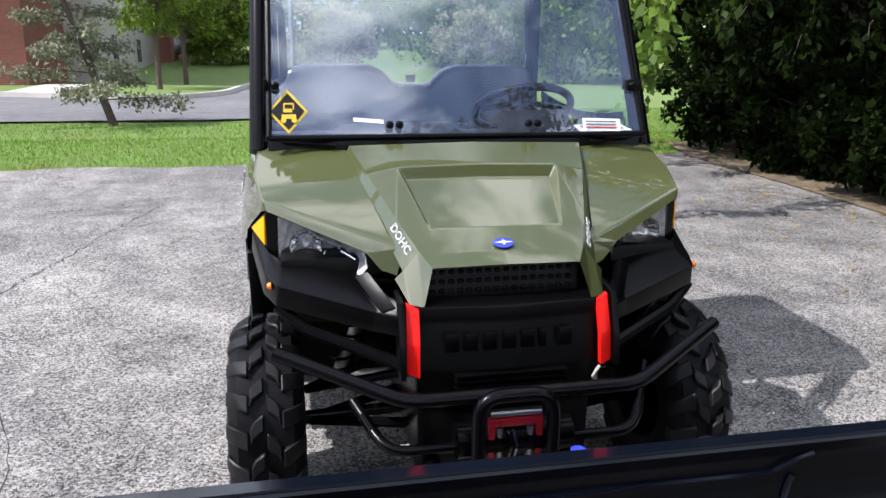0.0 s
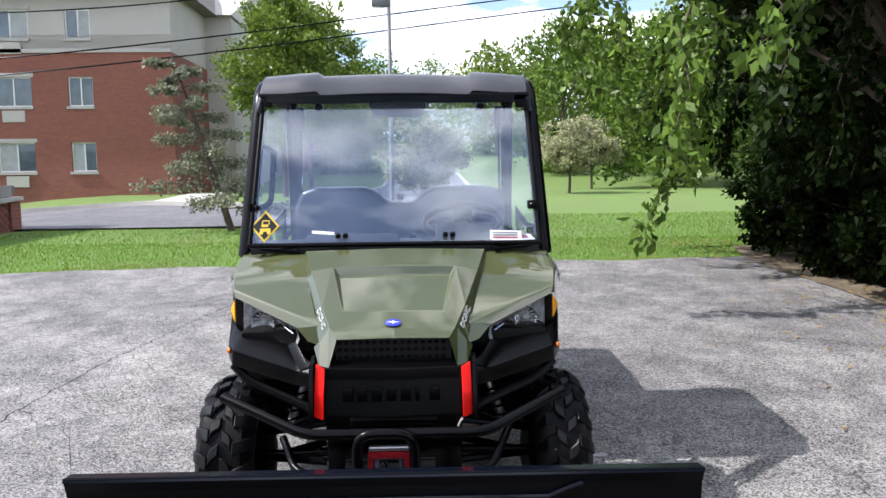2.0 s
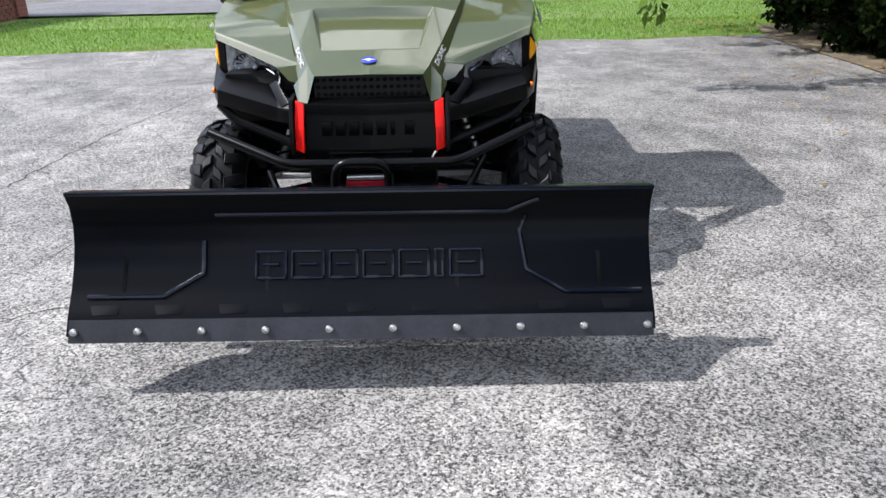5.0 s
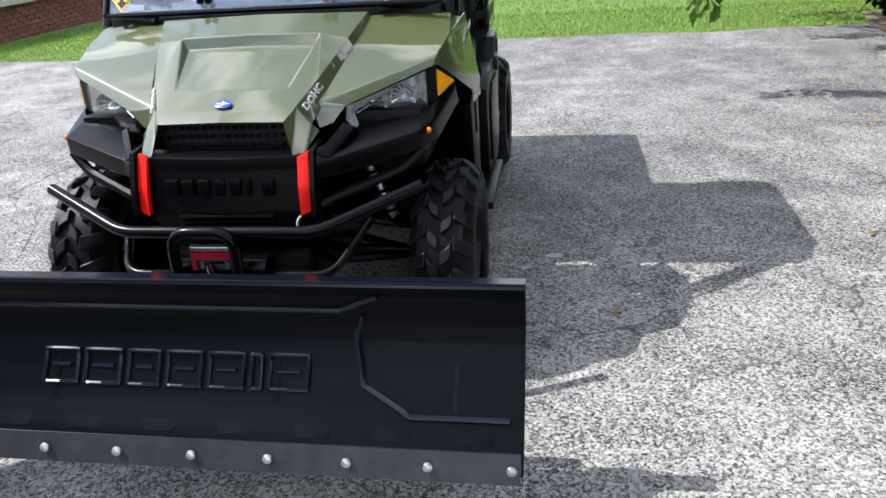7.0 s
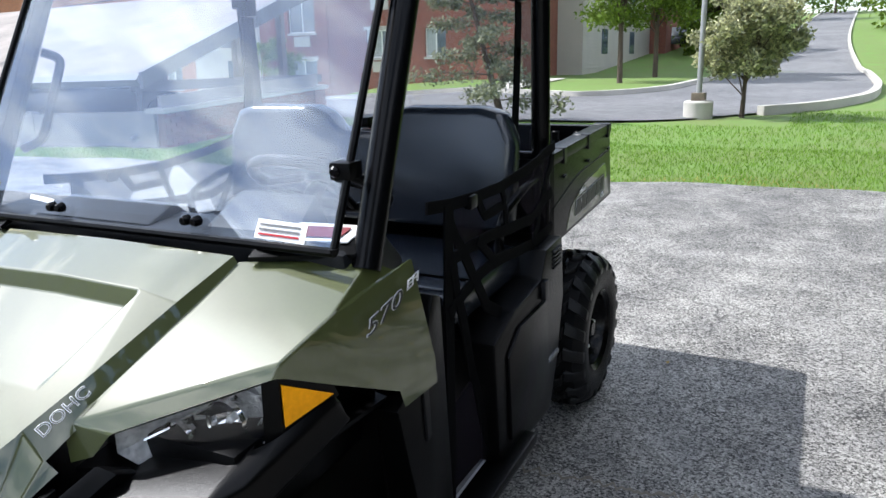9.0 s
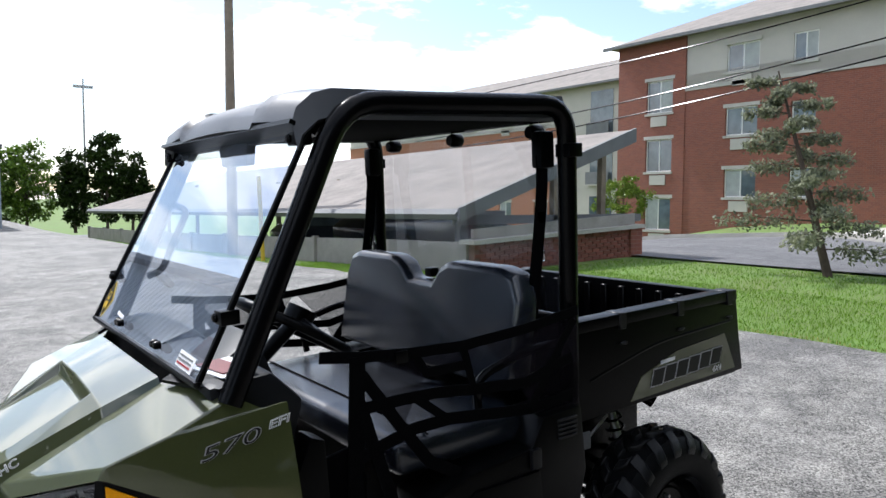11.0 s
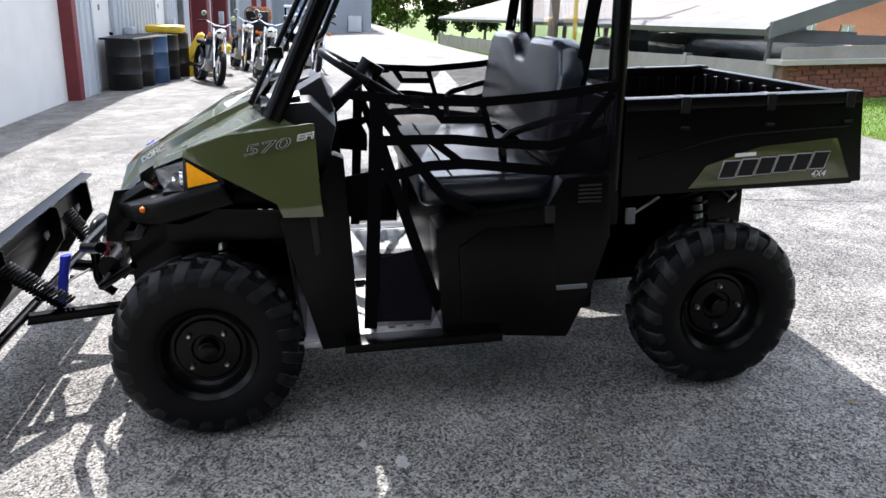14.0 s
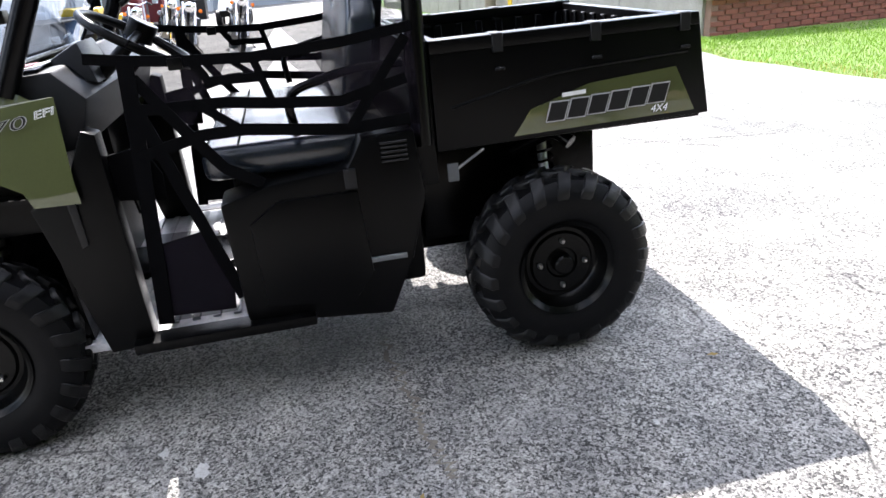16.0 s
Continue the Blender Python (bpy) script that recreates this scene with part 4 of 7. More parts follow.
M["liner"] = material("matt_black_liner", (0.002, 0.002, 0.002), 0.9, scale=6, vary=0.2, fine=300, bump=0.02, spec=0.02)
M["roofskin"] = material("grey_black_roof", (0.05, 0.053, 0.058), 0.38, scale=6, vary=0.2, fine=400, bump=0.02)
rf = part("roof", roof(), "roofskin", utv, "moulded dark grey plastic roof with raised ribs")
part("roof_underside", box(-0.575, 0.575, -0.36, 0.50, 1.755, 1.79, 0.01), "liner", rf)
part("visor", hull_mesh([(-0.585, -0.425, 1.748), (0.585, -0.425, 1.748), (0.575, -0.36, 1.722), (-0.575, -0.36, 1.722), (0.58, -0.33, 1.77), (-0.58, -0.33, 1.77)], [(0, 1, 2, 3), (3, 2, 4, 5)], 0, thick=0.012), "plastic", rf)

# windshield and rear pane
WS = [(-0.592, -0.700, 1.128), (0.592, -0.700, 1.128), (0.575, -0.365, 1.735), (-0.575, -0.365, 1.735)]
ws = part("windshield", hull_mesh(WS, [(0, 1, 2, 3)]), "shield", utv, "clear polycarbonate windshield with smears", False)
ws.visible_shadow = False
ring = [Vector(p) for p in WS]
part("windshield_edge", tube([(-0.595, -0.703, 1.135), (-0.595, -0.703, 1.126), (0.595, -0.703, 1.126), (0.595, -0.703, 1.135)], 0.010, 8, 0.02), "plastic", ws)
both("windshield_seal", lambda: tube([(0.594, -0.702, 1.128), (0.578, -0.366, 1.735)], 0.009, 8), "plastic", ws)
for s in (1, -1):
    for x_, y_, z_ in ((0.575, -0.622, 1.275), (0.550, -0.395, 1.700)):
        cl = part("clamp", box(s * x_ - 0.02, s * x_ + 0.03 * s, y_ - 0.018, y_ + 0.03, z_ - 0.018, z_ + 0.018, 0.005), "plastic", ws)
        part("clamp_knob", lathe([(-0.028, 0.007), (-0.022, 0.012), (-0.012, 0.012)], (s * (x_ - 0.005), y_, z_), "y", 12), "steel", cl)
    part("wiper_knob", lathe([(-0.020, 0.008), (-0.012, 0.012), (0, 0.012)], (s * 0.205, -0.690, 1.162), "y", 12), "steel", ws)
    part("wiper_knob", lathe([(-0.020, 0.008), (-0.012, 0.012), (0, 0.012)], (s * 0.235, -0.690, 1.162), "y", 12), "steel", ws)
rp = part("rear_pane", hull_mesh([(-0.57, 0.535, 1.10), (0.57, 0.535, 1.10), (0.57, 0.535, 1.745), (-0.57, 0.535, 1.745)], [(0, 1, 2, 3)]), "rearpane", utv, "clear rear pane with smears", False)
rp.visible_shadow = False
for x_ in (-0.45, 0.0, 0.45):
    part("pane_clamp", lathe([(0, 0.02), (0.015, 0.026), (0.05, 0.026), (0.06, 0.018)], (x_, 0.485, 1.722), "y", 14), "plastic", rp)
mirror = part("rearview_mirror", prism([(-0.13, 0.03), (-0.11, -0.03), (0.11, -0.03), (0.13, 0.03), (0.11, 0.045), (-0.11, 0.045)], "y", -0.37, -0.34, 0.008), "plastic", utv, "black rear-view mirror")
mirror.location = (0.01, 0.0, 1.675)

# cargo bed
BX, BY0, BY1, BZ0, BZ1 = 0.600, 0.545, 1.440, 0.755, 1.085
bed = part("bed_floor", box(-BX + 0.02, BX - 0.02, BY0, BY1 + 0.02, BZ0 - 0.01, BZ0 + 0.025, 0.006), "plastic", utv, "black plastic dump bed")


def bed_side():
    b = prism([(BY0, 0.745), (BY1 + 0.045, 0.757), (BY1 + 0.018, 0.93), (BY1, BZ1), (BY0, BZ1 + 0.004)], "x", BX - 0.05, BX - 0.004, 0.008)
    prism([(BY0, BZ1 - 0.035), (BY1 - 0.003, BZ1 - 0.035), (BY1 - 0.006, BZ1 + 0.006), (BY0, BZ1 + 0.006)], "x", BX - 0.065, BX + 0.004, 0.006, b)
    return b


for sd in both("bed_side", bed_side, "plastic", utv, "black plastic bed side with an olive green decal"):
    s = 1 if sd.data.vertices[0].co.x > 0 else -1
    for y_ in (0.76, 1.08, 1.385):
        part("rail_slot", box(s * (BX - 0.062), s * (BX + 0.008), y_ - 0.018, y_ + 0.018, BZ1 - 0.05, BZ1 + 0.0085, 0.003, 1), "drumblack", sd)
        part("slot_tab", box(s * (BX - 0.002), s * (BX + 0.008), y_ - 0.012, y_ + 0.02, BZ1 - 0.105, BZ1 - 0.095, 0.002, 1), "drumblack", sd)
    part("rub_crease", tube([(s * (BX - 0.006), 0.60, 0.88), (s * (BX - 0.006), 0.95, 0.955), (s * (BX - 0.006), 1.40, 0.97)], 0.006, 8, 0.1), "plastic", sd)
    part("decal", hull_mesh([(s * (BX - 0.002), y_, z_) for y_, z_ in ((0.80, 0.765), (0.86, 0.845), (1.06, 0.905), (1.36, 0.925), (1.43, 0.775))], [(0, 1, 2, 3, 4)], 0, thick=0.003), "olive", sd, "olive green decal with plain slanted bars")
    y0 = 0.91
    for k in range(6):
        for (grow, mat, off) in ((0.004, "print", 0.0015), (0.0, "drumblack", 0.003)):
            a = y0 + k * 0.070
            pts = [(a - grow, 0.800 + k * 0.0035 - grow), (a + 0.058 + grow, 0.800 + k * 0.0035 - grow), (a + 0.076 + grow, 0.858 + k * 0.0035 + grow), (a + 0.018 - grow, 0.858 + k * 0.0035 + grow)]
            part("name_bar", prism(pts, "x", s * BX, s * (BX + off)), mat, sd, smooth=False)
    part("small_name_bar", prism([(0.965, 0.872), (1.045, 0.875), (1.045, 0.888), (0.965, 0.885)], "x", s * BX, s * (BX + 0.002)), "white", sd, smooth=False)
    lettering("4X4", 0.034, basis((s * (BX + 0.002), 1.27 if s > 0 else 1.35, 0.785), (0, s, 0), (0, 0, 1)), "white", sd, shear=0.25)
    for k in range(9):
        part("bed_rib", box(s * (BX - 0.062), s * (BX - 0.045), 0.60 + k * 0.095, 0.635 + k * 0.095, BZ0 + 0.03, BZ1 - 0.04, 0.005, 1), "plastic", sd)
tg = part("tailgate", prism([(BY1 + 0.0, BZ1 - 0.004), (BY1 + 0.038, 0.765), (BY1 - 0.005, 0.765), (BY1 - 0.045, BZ1 - 0.004)], "x", -BX + 0.055, BX - 0.055, 0.008), "plastic", utv, "black plastic tailgate")
for k in range(10):
    part("tailgate_rib", box(-0.48 + k * 0.105 - 0.018, -0.48 + k * 0.105 + 0.018, BY1 - 0.056, BY1 - 0.038, BZ0 + 0.04, BZ1 - 0.03, 0.004, 1), "plastic", tg)
hb = part("bed_headboard", box(-BX + 0.03, BX - 0.03, BY0 - 0.005, BY0 + 0.035, BZ0, BZ1 + 0.004, 0.008), "plastic", utv)
for k in range(10):
    part("headboard_rib", box(-0.48 + k * 0.105 - 0.018, -0.48 + k * 0.105 + 0.018, BY0 + 0.033, BY0 + 0.048, BZ0 + 0.04, BZ1 - 0.03, 0.004, 1), "plastic", hb)
for ob in both("bed_latch", lambda: box(0.572, 0.584, 0.575, 0.612, 0.640, 0.700, 0.004), "trimgrey", utv, "grey bed latch"):
    s = 1 if ob.data.vertices[0].co.x > 0 else -1
    part("latch_lever", tube([(s * 0.578, 0.600, 0.675), (s * 0.578, 0.70, 0.735)], 0.005, 8), "zinc", ob)

# marks on the hood
badge = part("badge", lathe([(0, 0.025), (0.003, 0.025), (0.005, 0.020)], (0, 0, 0), "z", 24), "bluecap", utv, "small blue oval badge")
badge.matrix_basis = basis((0, -1.160, 0.911), (1, 0, 0), (0, 0.88, 0.47)) @ Matrix.Diagonal((1.1, 0.72, 1, 1))
part("badge_star", hull_mesh([(0.022, 0, 0.0055), (0.004, 0.004, 0.0055), (0, 0.014, 0.0055), (-0.004, 0.004, 0.0055), (-0.022, 0, 0.0055), (-0.004, -0.004, 0.0055), (0, -0.014, 0.0055), (0.004, -0.004, 0.0055)], [(0, 1, 2, 3, 4, 5, 6, 7)]), "white", badge, smooth=False)
a0, a1 = Vector((0.246, -1.152, 0.872)), Vector((0.280, -1.050, 0.929))
nrm = (a1 - a0).cross(Vector((0.030, -0.002, -0.048))).normalized()
if nrm.x < 0:
    nrm = -nrm
for s in (1, -1):
    o, e = Vector((s * a0.x, a0.y, a0.z)), Vector((s * a1.x, a1.y, a1.z))
    nn = Vector((s * nrm.x, nrm.y, nrm.z))
    ux = (e - o) if s > 0 else (o - e)
    m_ = basis((o if s > 0 else e) + nn * 0.004, ux, nn.cross(ux))
    lettering("DOHC", 0.030, m_ @ Matrix.Translation((0.014 if s > 0 else -0.004, 0.002, 0)) @ Matrix.Diagonal((1.2, 1, 1, 1)), "white", utv, "engine_lettering", outline=0.0008)
for s in (1, -1):
    st = (0.668, -0.725, 0.968) if s > 0 else (-0.668, -0.548, 1.0)
    ux = (0, 0.98, 0.16) if s > 0 else (0, -0.98, -0.16)
    m_ = basis((s * 0.676, st[1] - 0.012 * s, st[2]), ux, (0, 0, 1))
    wide = Matrix.Diagonal((2.15, 1, 1, 1))
    lettering("570", 0.046, m_ @ wide, "print", utv, "model_lettering", 0.25, bold=0.0007)
    lettering("570", 0.046, m_ @ Matrix.Translation((0, 0, 0.0012)) @ wide, "drumblack", utv, "model_lettering", 0.25, bold=-0.0006)
    lettering("EFI", 0.031, m_ @ Matrix.Translation((0.172, 0.014, 0)) @ Matrix.Diagonal((1.5, 0.9, 1, 1)), "white", utv, "model_lettering", 0.25, outline=0.0009)

# ---- snow plow ----
plow = thing("snow_plow", "black curved snow plow blade raised on its push frame", "snow plow", TILT @ pose(0, -1.75, 0.4, 0, 0.5, 0.4) @ pose(0, 1.75, -0.4))
PB = [(-1.835, 0.145), (-1.812, 0.205), (-1.768, 0.28), (-1.735, 0.36), (-1.718, 0.43), (-1.715, 0.50), (-1.728, 0.57), (-1.758, 0.632)]


def blade():
    b = bmesh.new()
    n = 24
    rows = []
    prof = [Vector((0, *p)) for p in PB]
    fine = []
    for i in range(len(prof) - 1):
        for k in range(4):
            fine.append(prof[i].lerp(prof[i + 1], k / 4))
    fine.append(prof[-1])
    for i in range(n + 1):
        x = -0.915 + 1.83 * i / n
        rows.append([b.verts.new((x, p.y, p.z)) for p in fine])
    for p, q in zip(rows, rows[1:]):
        for k in range(len(fine) - 1):
            b.faces.new((p[k], q[k], q[k + 1], p[k + 1]))
    bmesh.ops.recalc_face_normals(b, faces=b.faces[:])
    bmesh.ops.solidify(b, geom=b.faces[:], thickness=0.006)
    return b


bl = part("blade", blade(), "blade", plow, "curved black plastic-faced blade")


def on_blade(z):
    """y of the blade's face at a height."""
    for (y0, z0), (y1, z1) in zip(PB, PB[1:]):
        if z0 <= z <= z1:
            return y0 + (y1 - y0) * (z - z0) / (z1 - z0)
    return PB[-1][0]


def press(points, r=0.009):
    """A raised seam that follows the blade's face through (x, z) points."""
    out = []
    for (x0, z0), (x1, z1) in zip(points, points[1:]):
        for k in range(8):
            x, z = x0 + (x1 - x0) * k / 8, z0 + (z1 - z0) * k / 8
            out.append((x, on_blade(z) - 0.002, z))
    x, z = points[-1]
    out.append((x, on_blade(z) - 0.002, z))
    return tube(out, r, 8)


part("seam", press([(-0.46, 0.535), (0.46, 0.535), (0.56, 0.585)]), "flange", bl)
part("seam", press([(-0.86, 0.262), (-0.62, 0.262), (-0.50, 0.33), (-0.50, 0.44)]), "flange", bl)
part("seam", press([(0.88, 0.262), (0.64, 0.262), (0.52, 0.33), (0.50, 0.46), (0.52, 0.52)]), "flange", bl)
# raised plain frames in a row
lx = -0.335
for k, w_ in enumerate((0.092, 0.098, 0.085, 0.092, 0.092, 0.026, 0.100)):
    z0, z1 = 0.312, 0.398
    part("raised_frame", press([(lx + w_ / 2, z0), (lx + w_, z0), (lx + w_, z1), (lx, z1), (lx, z0), (lx + w_ / 2, z0)], 0.0065), "flange", bl)
    if w_ > 0.05:
        part("raised_bar", press([(lx + 0.02, (z0 + z1) / 2), (lx + w_ - 0.02, (z0 + z1) / 2)], 0.0065), "flange", bl)
    lx += w_ + 0.0215
for k in range(9):
    xc = -0.80 + 1.60 * k / 8
    part("pressed_tab", hull_mesh([(xc - 0.042, -1.808, 0.212), (xc + 0.042, -1.808, 0.212), (xc + 0.05, -1.791, 0.240), (xc - 0.05, -1.791, 0.240), (xc - 0.036, -1.812, 0.211), (xc + 0.036, -1.812, 0.211)], [(0, 1, 5, 4), (4, 5, 2, 3), (0, 4, 3), (1, 2, 5)]), "blade", bl)
wb = part("wear_bar", hull_mesh([(-0.908, -1.842, 0.125), (0.908, -1.842, 0.125), (0.908, -1.820, 0.198), (-0.908, -1.820, 0.198)], [(0, 1, 2, 3)], 0, thick=0.010), "wear", plow, "scuffed dark steel wear bar")
for k in range(10):
    part("carriage_bolt", lathe([(0.0, 0.013), (-0.006, 0.012), (-0.010, 0.006)], (-0.888 + 1.776 * k / 9, -1.838, 0.165), "y", 12), "zinc", wb, "domed bolt head")
part("blade_back_rail", hull_mesh([(-0.915, -1.756, 0.633), (0.915, -1.756, 0.633), (0.915, -1.700, 0.622), (-0.915, -1.700, 0.622)], [(0, 1, 2, 3)], 0, thick=0.012), "flange", plow, "glossy black top flange behind the blade")
for x_ in (-0.75, -0.30, 0.30, 0.75):
    part("blade_rib", prism([(-1.735, 0.61), (-1.700, 0.46), (-1.80, 0.20), (-1.74, 0.20), (-1.64, 0.44), (-1.68, 0.61)], "x", x_ - 0.006, x_ + 0.006), "steel", plow)
part("cross_tube", tube([(-0.78, -1.60, 0.30), (0.78, -1.60, 0.30)], 0.022, 10), "steel", plow)
for s in (1, -1):
    part("push_arm", tube([(s * 0.30, -1.58, 0.29), (s * 0.20, -1.25, 0.27), (s * 0.16, -0.75, 0.25)], 0.026, 8, 0, None, None, 1.2), "steel", plow)
    a, c = Vector((s * 0.36, -1.66, 0.56)), Vector((s * 0.26, -1.45, 0.33))
    pts = [a.lerp(c, i / 170) + Vector((math.cos(i * 0.7), math.sin(i * 0.7) * 0.74, math.sin(i * 0.7) * 0.67)) * 0.031 for i in range(171)]
    part("trip_spring", tube(pts, 0.0065, 6), "steel", plow, "coiled black trip spring")
part("angle_bar", tube([(-0.10, -1.55, 0.30), (0.24, -1.56, 0.36)], 0.018, 8), "steel", plow)
part("pivot_pin", tube([(0.10, -1.52, 0.24), (0.10, -1.52, 0.50)], 0.02, 10), "bluecap", plow)
part("hook_rod", tube([(0.04, -1.44, 0.40), (0.12, -1.55, 0.34), (0.14, -1.60, 0.30)], 0.006, 6), "zinc", plow)

RAISE = Matrix(((1, 0, 0, 0), (0, 1, 0.2012, -0.0942), (0, 0, 0.8378, 0.0855), (0, 0, 0, 1)))  # blade lifted and tipped back
for ob in plow.children_recursive:
    ob.data.transform(RAISE)

# ---- road, kerbs ----
def curve_pts(pts, n=10):
    """Smooth line through corner points."""
    p = [Vector((*q, 0)) for q in pts]
    out = []
    for i in range(len(p) - 1):
        a, b, c, d = p[max(i - 1, 0)], p[i], p[i + 1], p[min(i + 2, len(p) - 1)]
        for k in range(n):
            t = k / n
            out.append(0.5 * (2 * b + (c - a) * t + (2 * a - 5 * b + 4 * c - d) * t * t + (3 * b - a - 3 * c + d) * t ** 3))
    out.append(p[-1])
    return out


NEAR = curve_pts([(-70, 9.6), (-30, 10.0), (-12, 10.1), (-4, 10.2), (-1.3, 10.4), (0.3, 12.0), (1.6, 14.0), (2.45, 18), (2.7, 28), (2.7, 60), (5, 130)])
FAR = curve_pts([(-70, 18.8), (-30, 18.8), (-12, 18.8), (-8, 18.4), (-5.4, 17.0), (-3.7, 16.4), (-2.4, 18.4), (-2.0, 22), (-1.6, 30), (-1.2, 60), (0.5, 130)])


def band(a, c, lift, k=8):
    b = bmesh.new()
    rows = [[b.verts.new((p.x + (q.x - p.x) * j / k, p.y + (q.y - p.y) * j / k, ground(p.x + (q.x - p.x) * j / k, p.y + (q.y - p.y) * j / k) + lift)) for j in range(k + 1)] for p, q in zip(a, c)]
    for p, q in zip(rows, rows[1:]):
        for j in range(k):
            b.faces.new((p[j], p[j + 1], q[j + 1], q[j]))
    return b


def kerb(line, inward, h=0.13, w=0.16):
    """A raised concrete edge along a line."""
    b = bmesh.new()
    rows = []
    for i, p in enumerate(line):
        d = (line[min(i + 1, len(line) - 1)] - line[max(i - 1, 0)]).normalized()
        s = Vector((-d.y, d.x, 0)) * inward
        z = ground(p.x, p.y)
        q = p + s * w
        rows.append([b.verts.new((p.x, p.y, z - 0.05)), b.verts.new((p.x, p.y, z + h)), b.verts.new((q.x, q.y, z + h)), b.verts.new((q.x, q.y, z - 0.05))])
    for r, t in zip(rows, rows[1:]):
        for k in range(3):
            b.faces.new((r[k], r[k + 1], t[k + 1], t[k]))
    b.faces.new(rows[0])
    b.faces.new(list(reversed(rows[-1])))
    return b


solid("road", band(NEAR, FAR, 0.006), "road", "dark grey asphalt street that bends away uphill", "road", kind="structure")
solid("kerb_far", kerb(FAR, 1), "concrete", "pale concrete kerb along the far side of the street", "kerb", kind="structure")
solid("kerb_near", kerb([p for p in NEAR if p.x > 0.4 and p.y > 12], -1), "concrete", "pale concrete kerb along the street", "kerb", kind="structure")
solid("footpath", band(curve_pts([(-8.6, 19.0), (-8.8, 22), (-9.2, 27)]), curve_pts([(-6.6, 18.2), (-7.2, 22), (-7.6, 27)]), 0.012), "concrete", "pale concrete footpath across the lawn", "footpath", kind="structure")

# ---- apartment building ----
def brick_material(name, deep, c1, c2):
    m = material(name, deep, 0.9, scale=0.5, vary=0.2, fine=30, bump=0.0)
    n, l = m.node_tree.nodes, m.node_tree.links
    tex = n.new("ShaderNodeTexBrick")
    co = n.new("ShaderNodeTexCoord")
    sep, comb = n.new("ShaderNodeSeparateXYZ"), n.new("ShaderNodeCombineXYZ")
    add = n.new("ShaderNodeMath")
    add.operation = "ADD"
    l.new(co.outputs["Object"], sep.inputs[0])
    l.new(sep.outputs[0], add.inputs[0])
    l.new(sep.outputs[1], add.inputs[1])
    l.new(add.outputs[0], comb.inputs[0])
    l.new(sep.outputs[2], comb.inputs[1])
    l.new(comb.outputs[0], tex.inputs["Vector"])
    tex.inputs["Scale"].default_value = 1.0
    tex.inputs["Brick Width"].default_value, tex.inputs["Row Height"].default_value = 0.21, 0.075
    tex.inputs["Mortar Size"].default_value = 0.007
    tex.inputs["Color1"].default_value, tex.inputs["Color2"].default_value = (*c1, 1), (*c2, 1)
    tex.inputs["Mortar"].default_value = (0.22, 0.13, 0.10, 1)
    base = n["Principled BSDF"].inputs["Base Color"]
    old = base.links[0].from_socket
    mix = n.new("ShaderNodeMixRGB")
    mix.inputs["Fac"].default_value = 0.35
    l.new(tex.outputs["Color"], mix.inputs["Color1"])
    l.new(old, mix.inputs["Color2"])
    l.new(mix.outputs[0], base)
    return m


M["facade"] = brick_material("brick_facade", (0.25, 0.085, 0.055), (0.23, 0.074, 0.046), (0.15, 0.050, 0.040))
# far wing: sunlight put into the brick as a lighter orange
M["facade_far"] = brick_material("sunlit_orange_facade", (0.36, 0.15, 0.075), (0.34, 0.135, 0.07), (0.25, 0.095, 0.055))
apt = thing("apartment_building", "three-storey red brick apartment building with beige siding", "apartment building")
FY = 27.3
WZ = [(1.66, 2.85), (4.30, 5.48), (7.00, 8.15)]
WZ_TOWER = [(0.12, 1.62), (2.85, 4.36), (5.58, 7.08)]
WZ_FAR = [(0.05, 1.36), (3.45, 4.75), (6.82, 8.36)]
LOW, BRICK_TOP, EAVE = -2.2, 6.45, 9.0
BX0, BX1 = -64.0, -9.8
# window bays: (centre x, width, has an air unit)
near_bays = [(-13.5, 1.0, False), (-16.2, 1.5, True)]
XS, FY2 = -22.9, 34.5  # where the facade steps back, and how far
XT = -19.0  # right end of the brick tower
SIDING_END = -34.3
tower_bays = [(-20.42, 1.50, True)]
far_bays = [(-36.2, 1.4, True), (-40.05, 1.4, True), (-44.55, 1.5, False), (-48.5, 1.25, False), (-52.4, 1.5, False), (-56.2, 1.4, False), (-60.0, 1.4, False)]


def facade_wall(z0, z1, y0, y1, x0, x1, rows, levels):
    """Wall with real window holes: piers between bays and bands above and below."""
    b = bmesh.new()
    x = x0
    for cx, w, _ in sorted(rows):
        box(x, cx - w / 2, y0, y1, z0, z1, 0, 2, b)
        zz = z0
        for wz0, wz1 in levels:
            if wz1 > z0 and wz0 < z1:
                box(cx - w / 2, cx + w / 2, y0, y1, zz, wz0, 0, 2, b)
                zz = wz1
        box(cx - w / 2, cx + w / 2, y0, y1, zz, z1, 0, 2, b)
        x = cx + w / 2
    box(x, x1, y0, y1, z0, z1, 0, 2, b)
    return b


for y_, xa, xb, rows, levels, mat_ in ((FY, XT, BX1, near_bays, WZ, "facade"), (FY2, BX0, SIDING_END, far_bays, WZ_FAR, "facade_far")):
    part("brick_wall", facade_wall(LOW, BRICK_TOP, y_, y_ + 0.3, xa, xb, rows, levels), mat_, apt, "red brown brick wall" if y_ == FY else "brick wall coloured lighter orange for sunlight", False)
    part("siding_wall", facade_wall(BRICK_TOP, EAVE, y_ + 0.04, y_ + 0.3, xa, xb, rows, levels), "siding", apt, "beige lap siding", False)
    part("trim_band", box(xa, xb + 0.02, y_ - 0.05, y_ + 0.03, BRICK_TOP - 0.02, BRICK_TOP + 0.14), "concrete", apt, "", False)
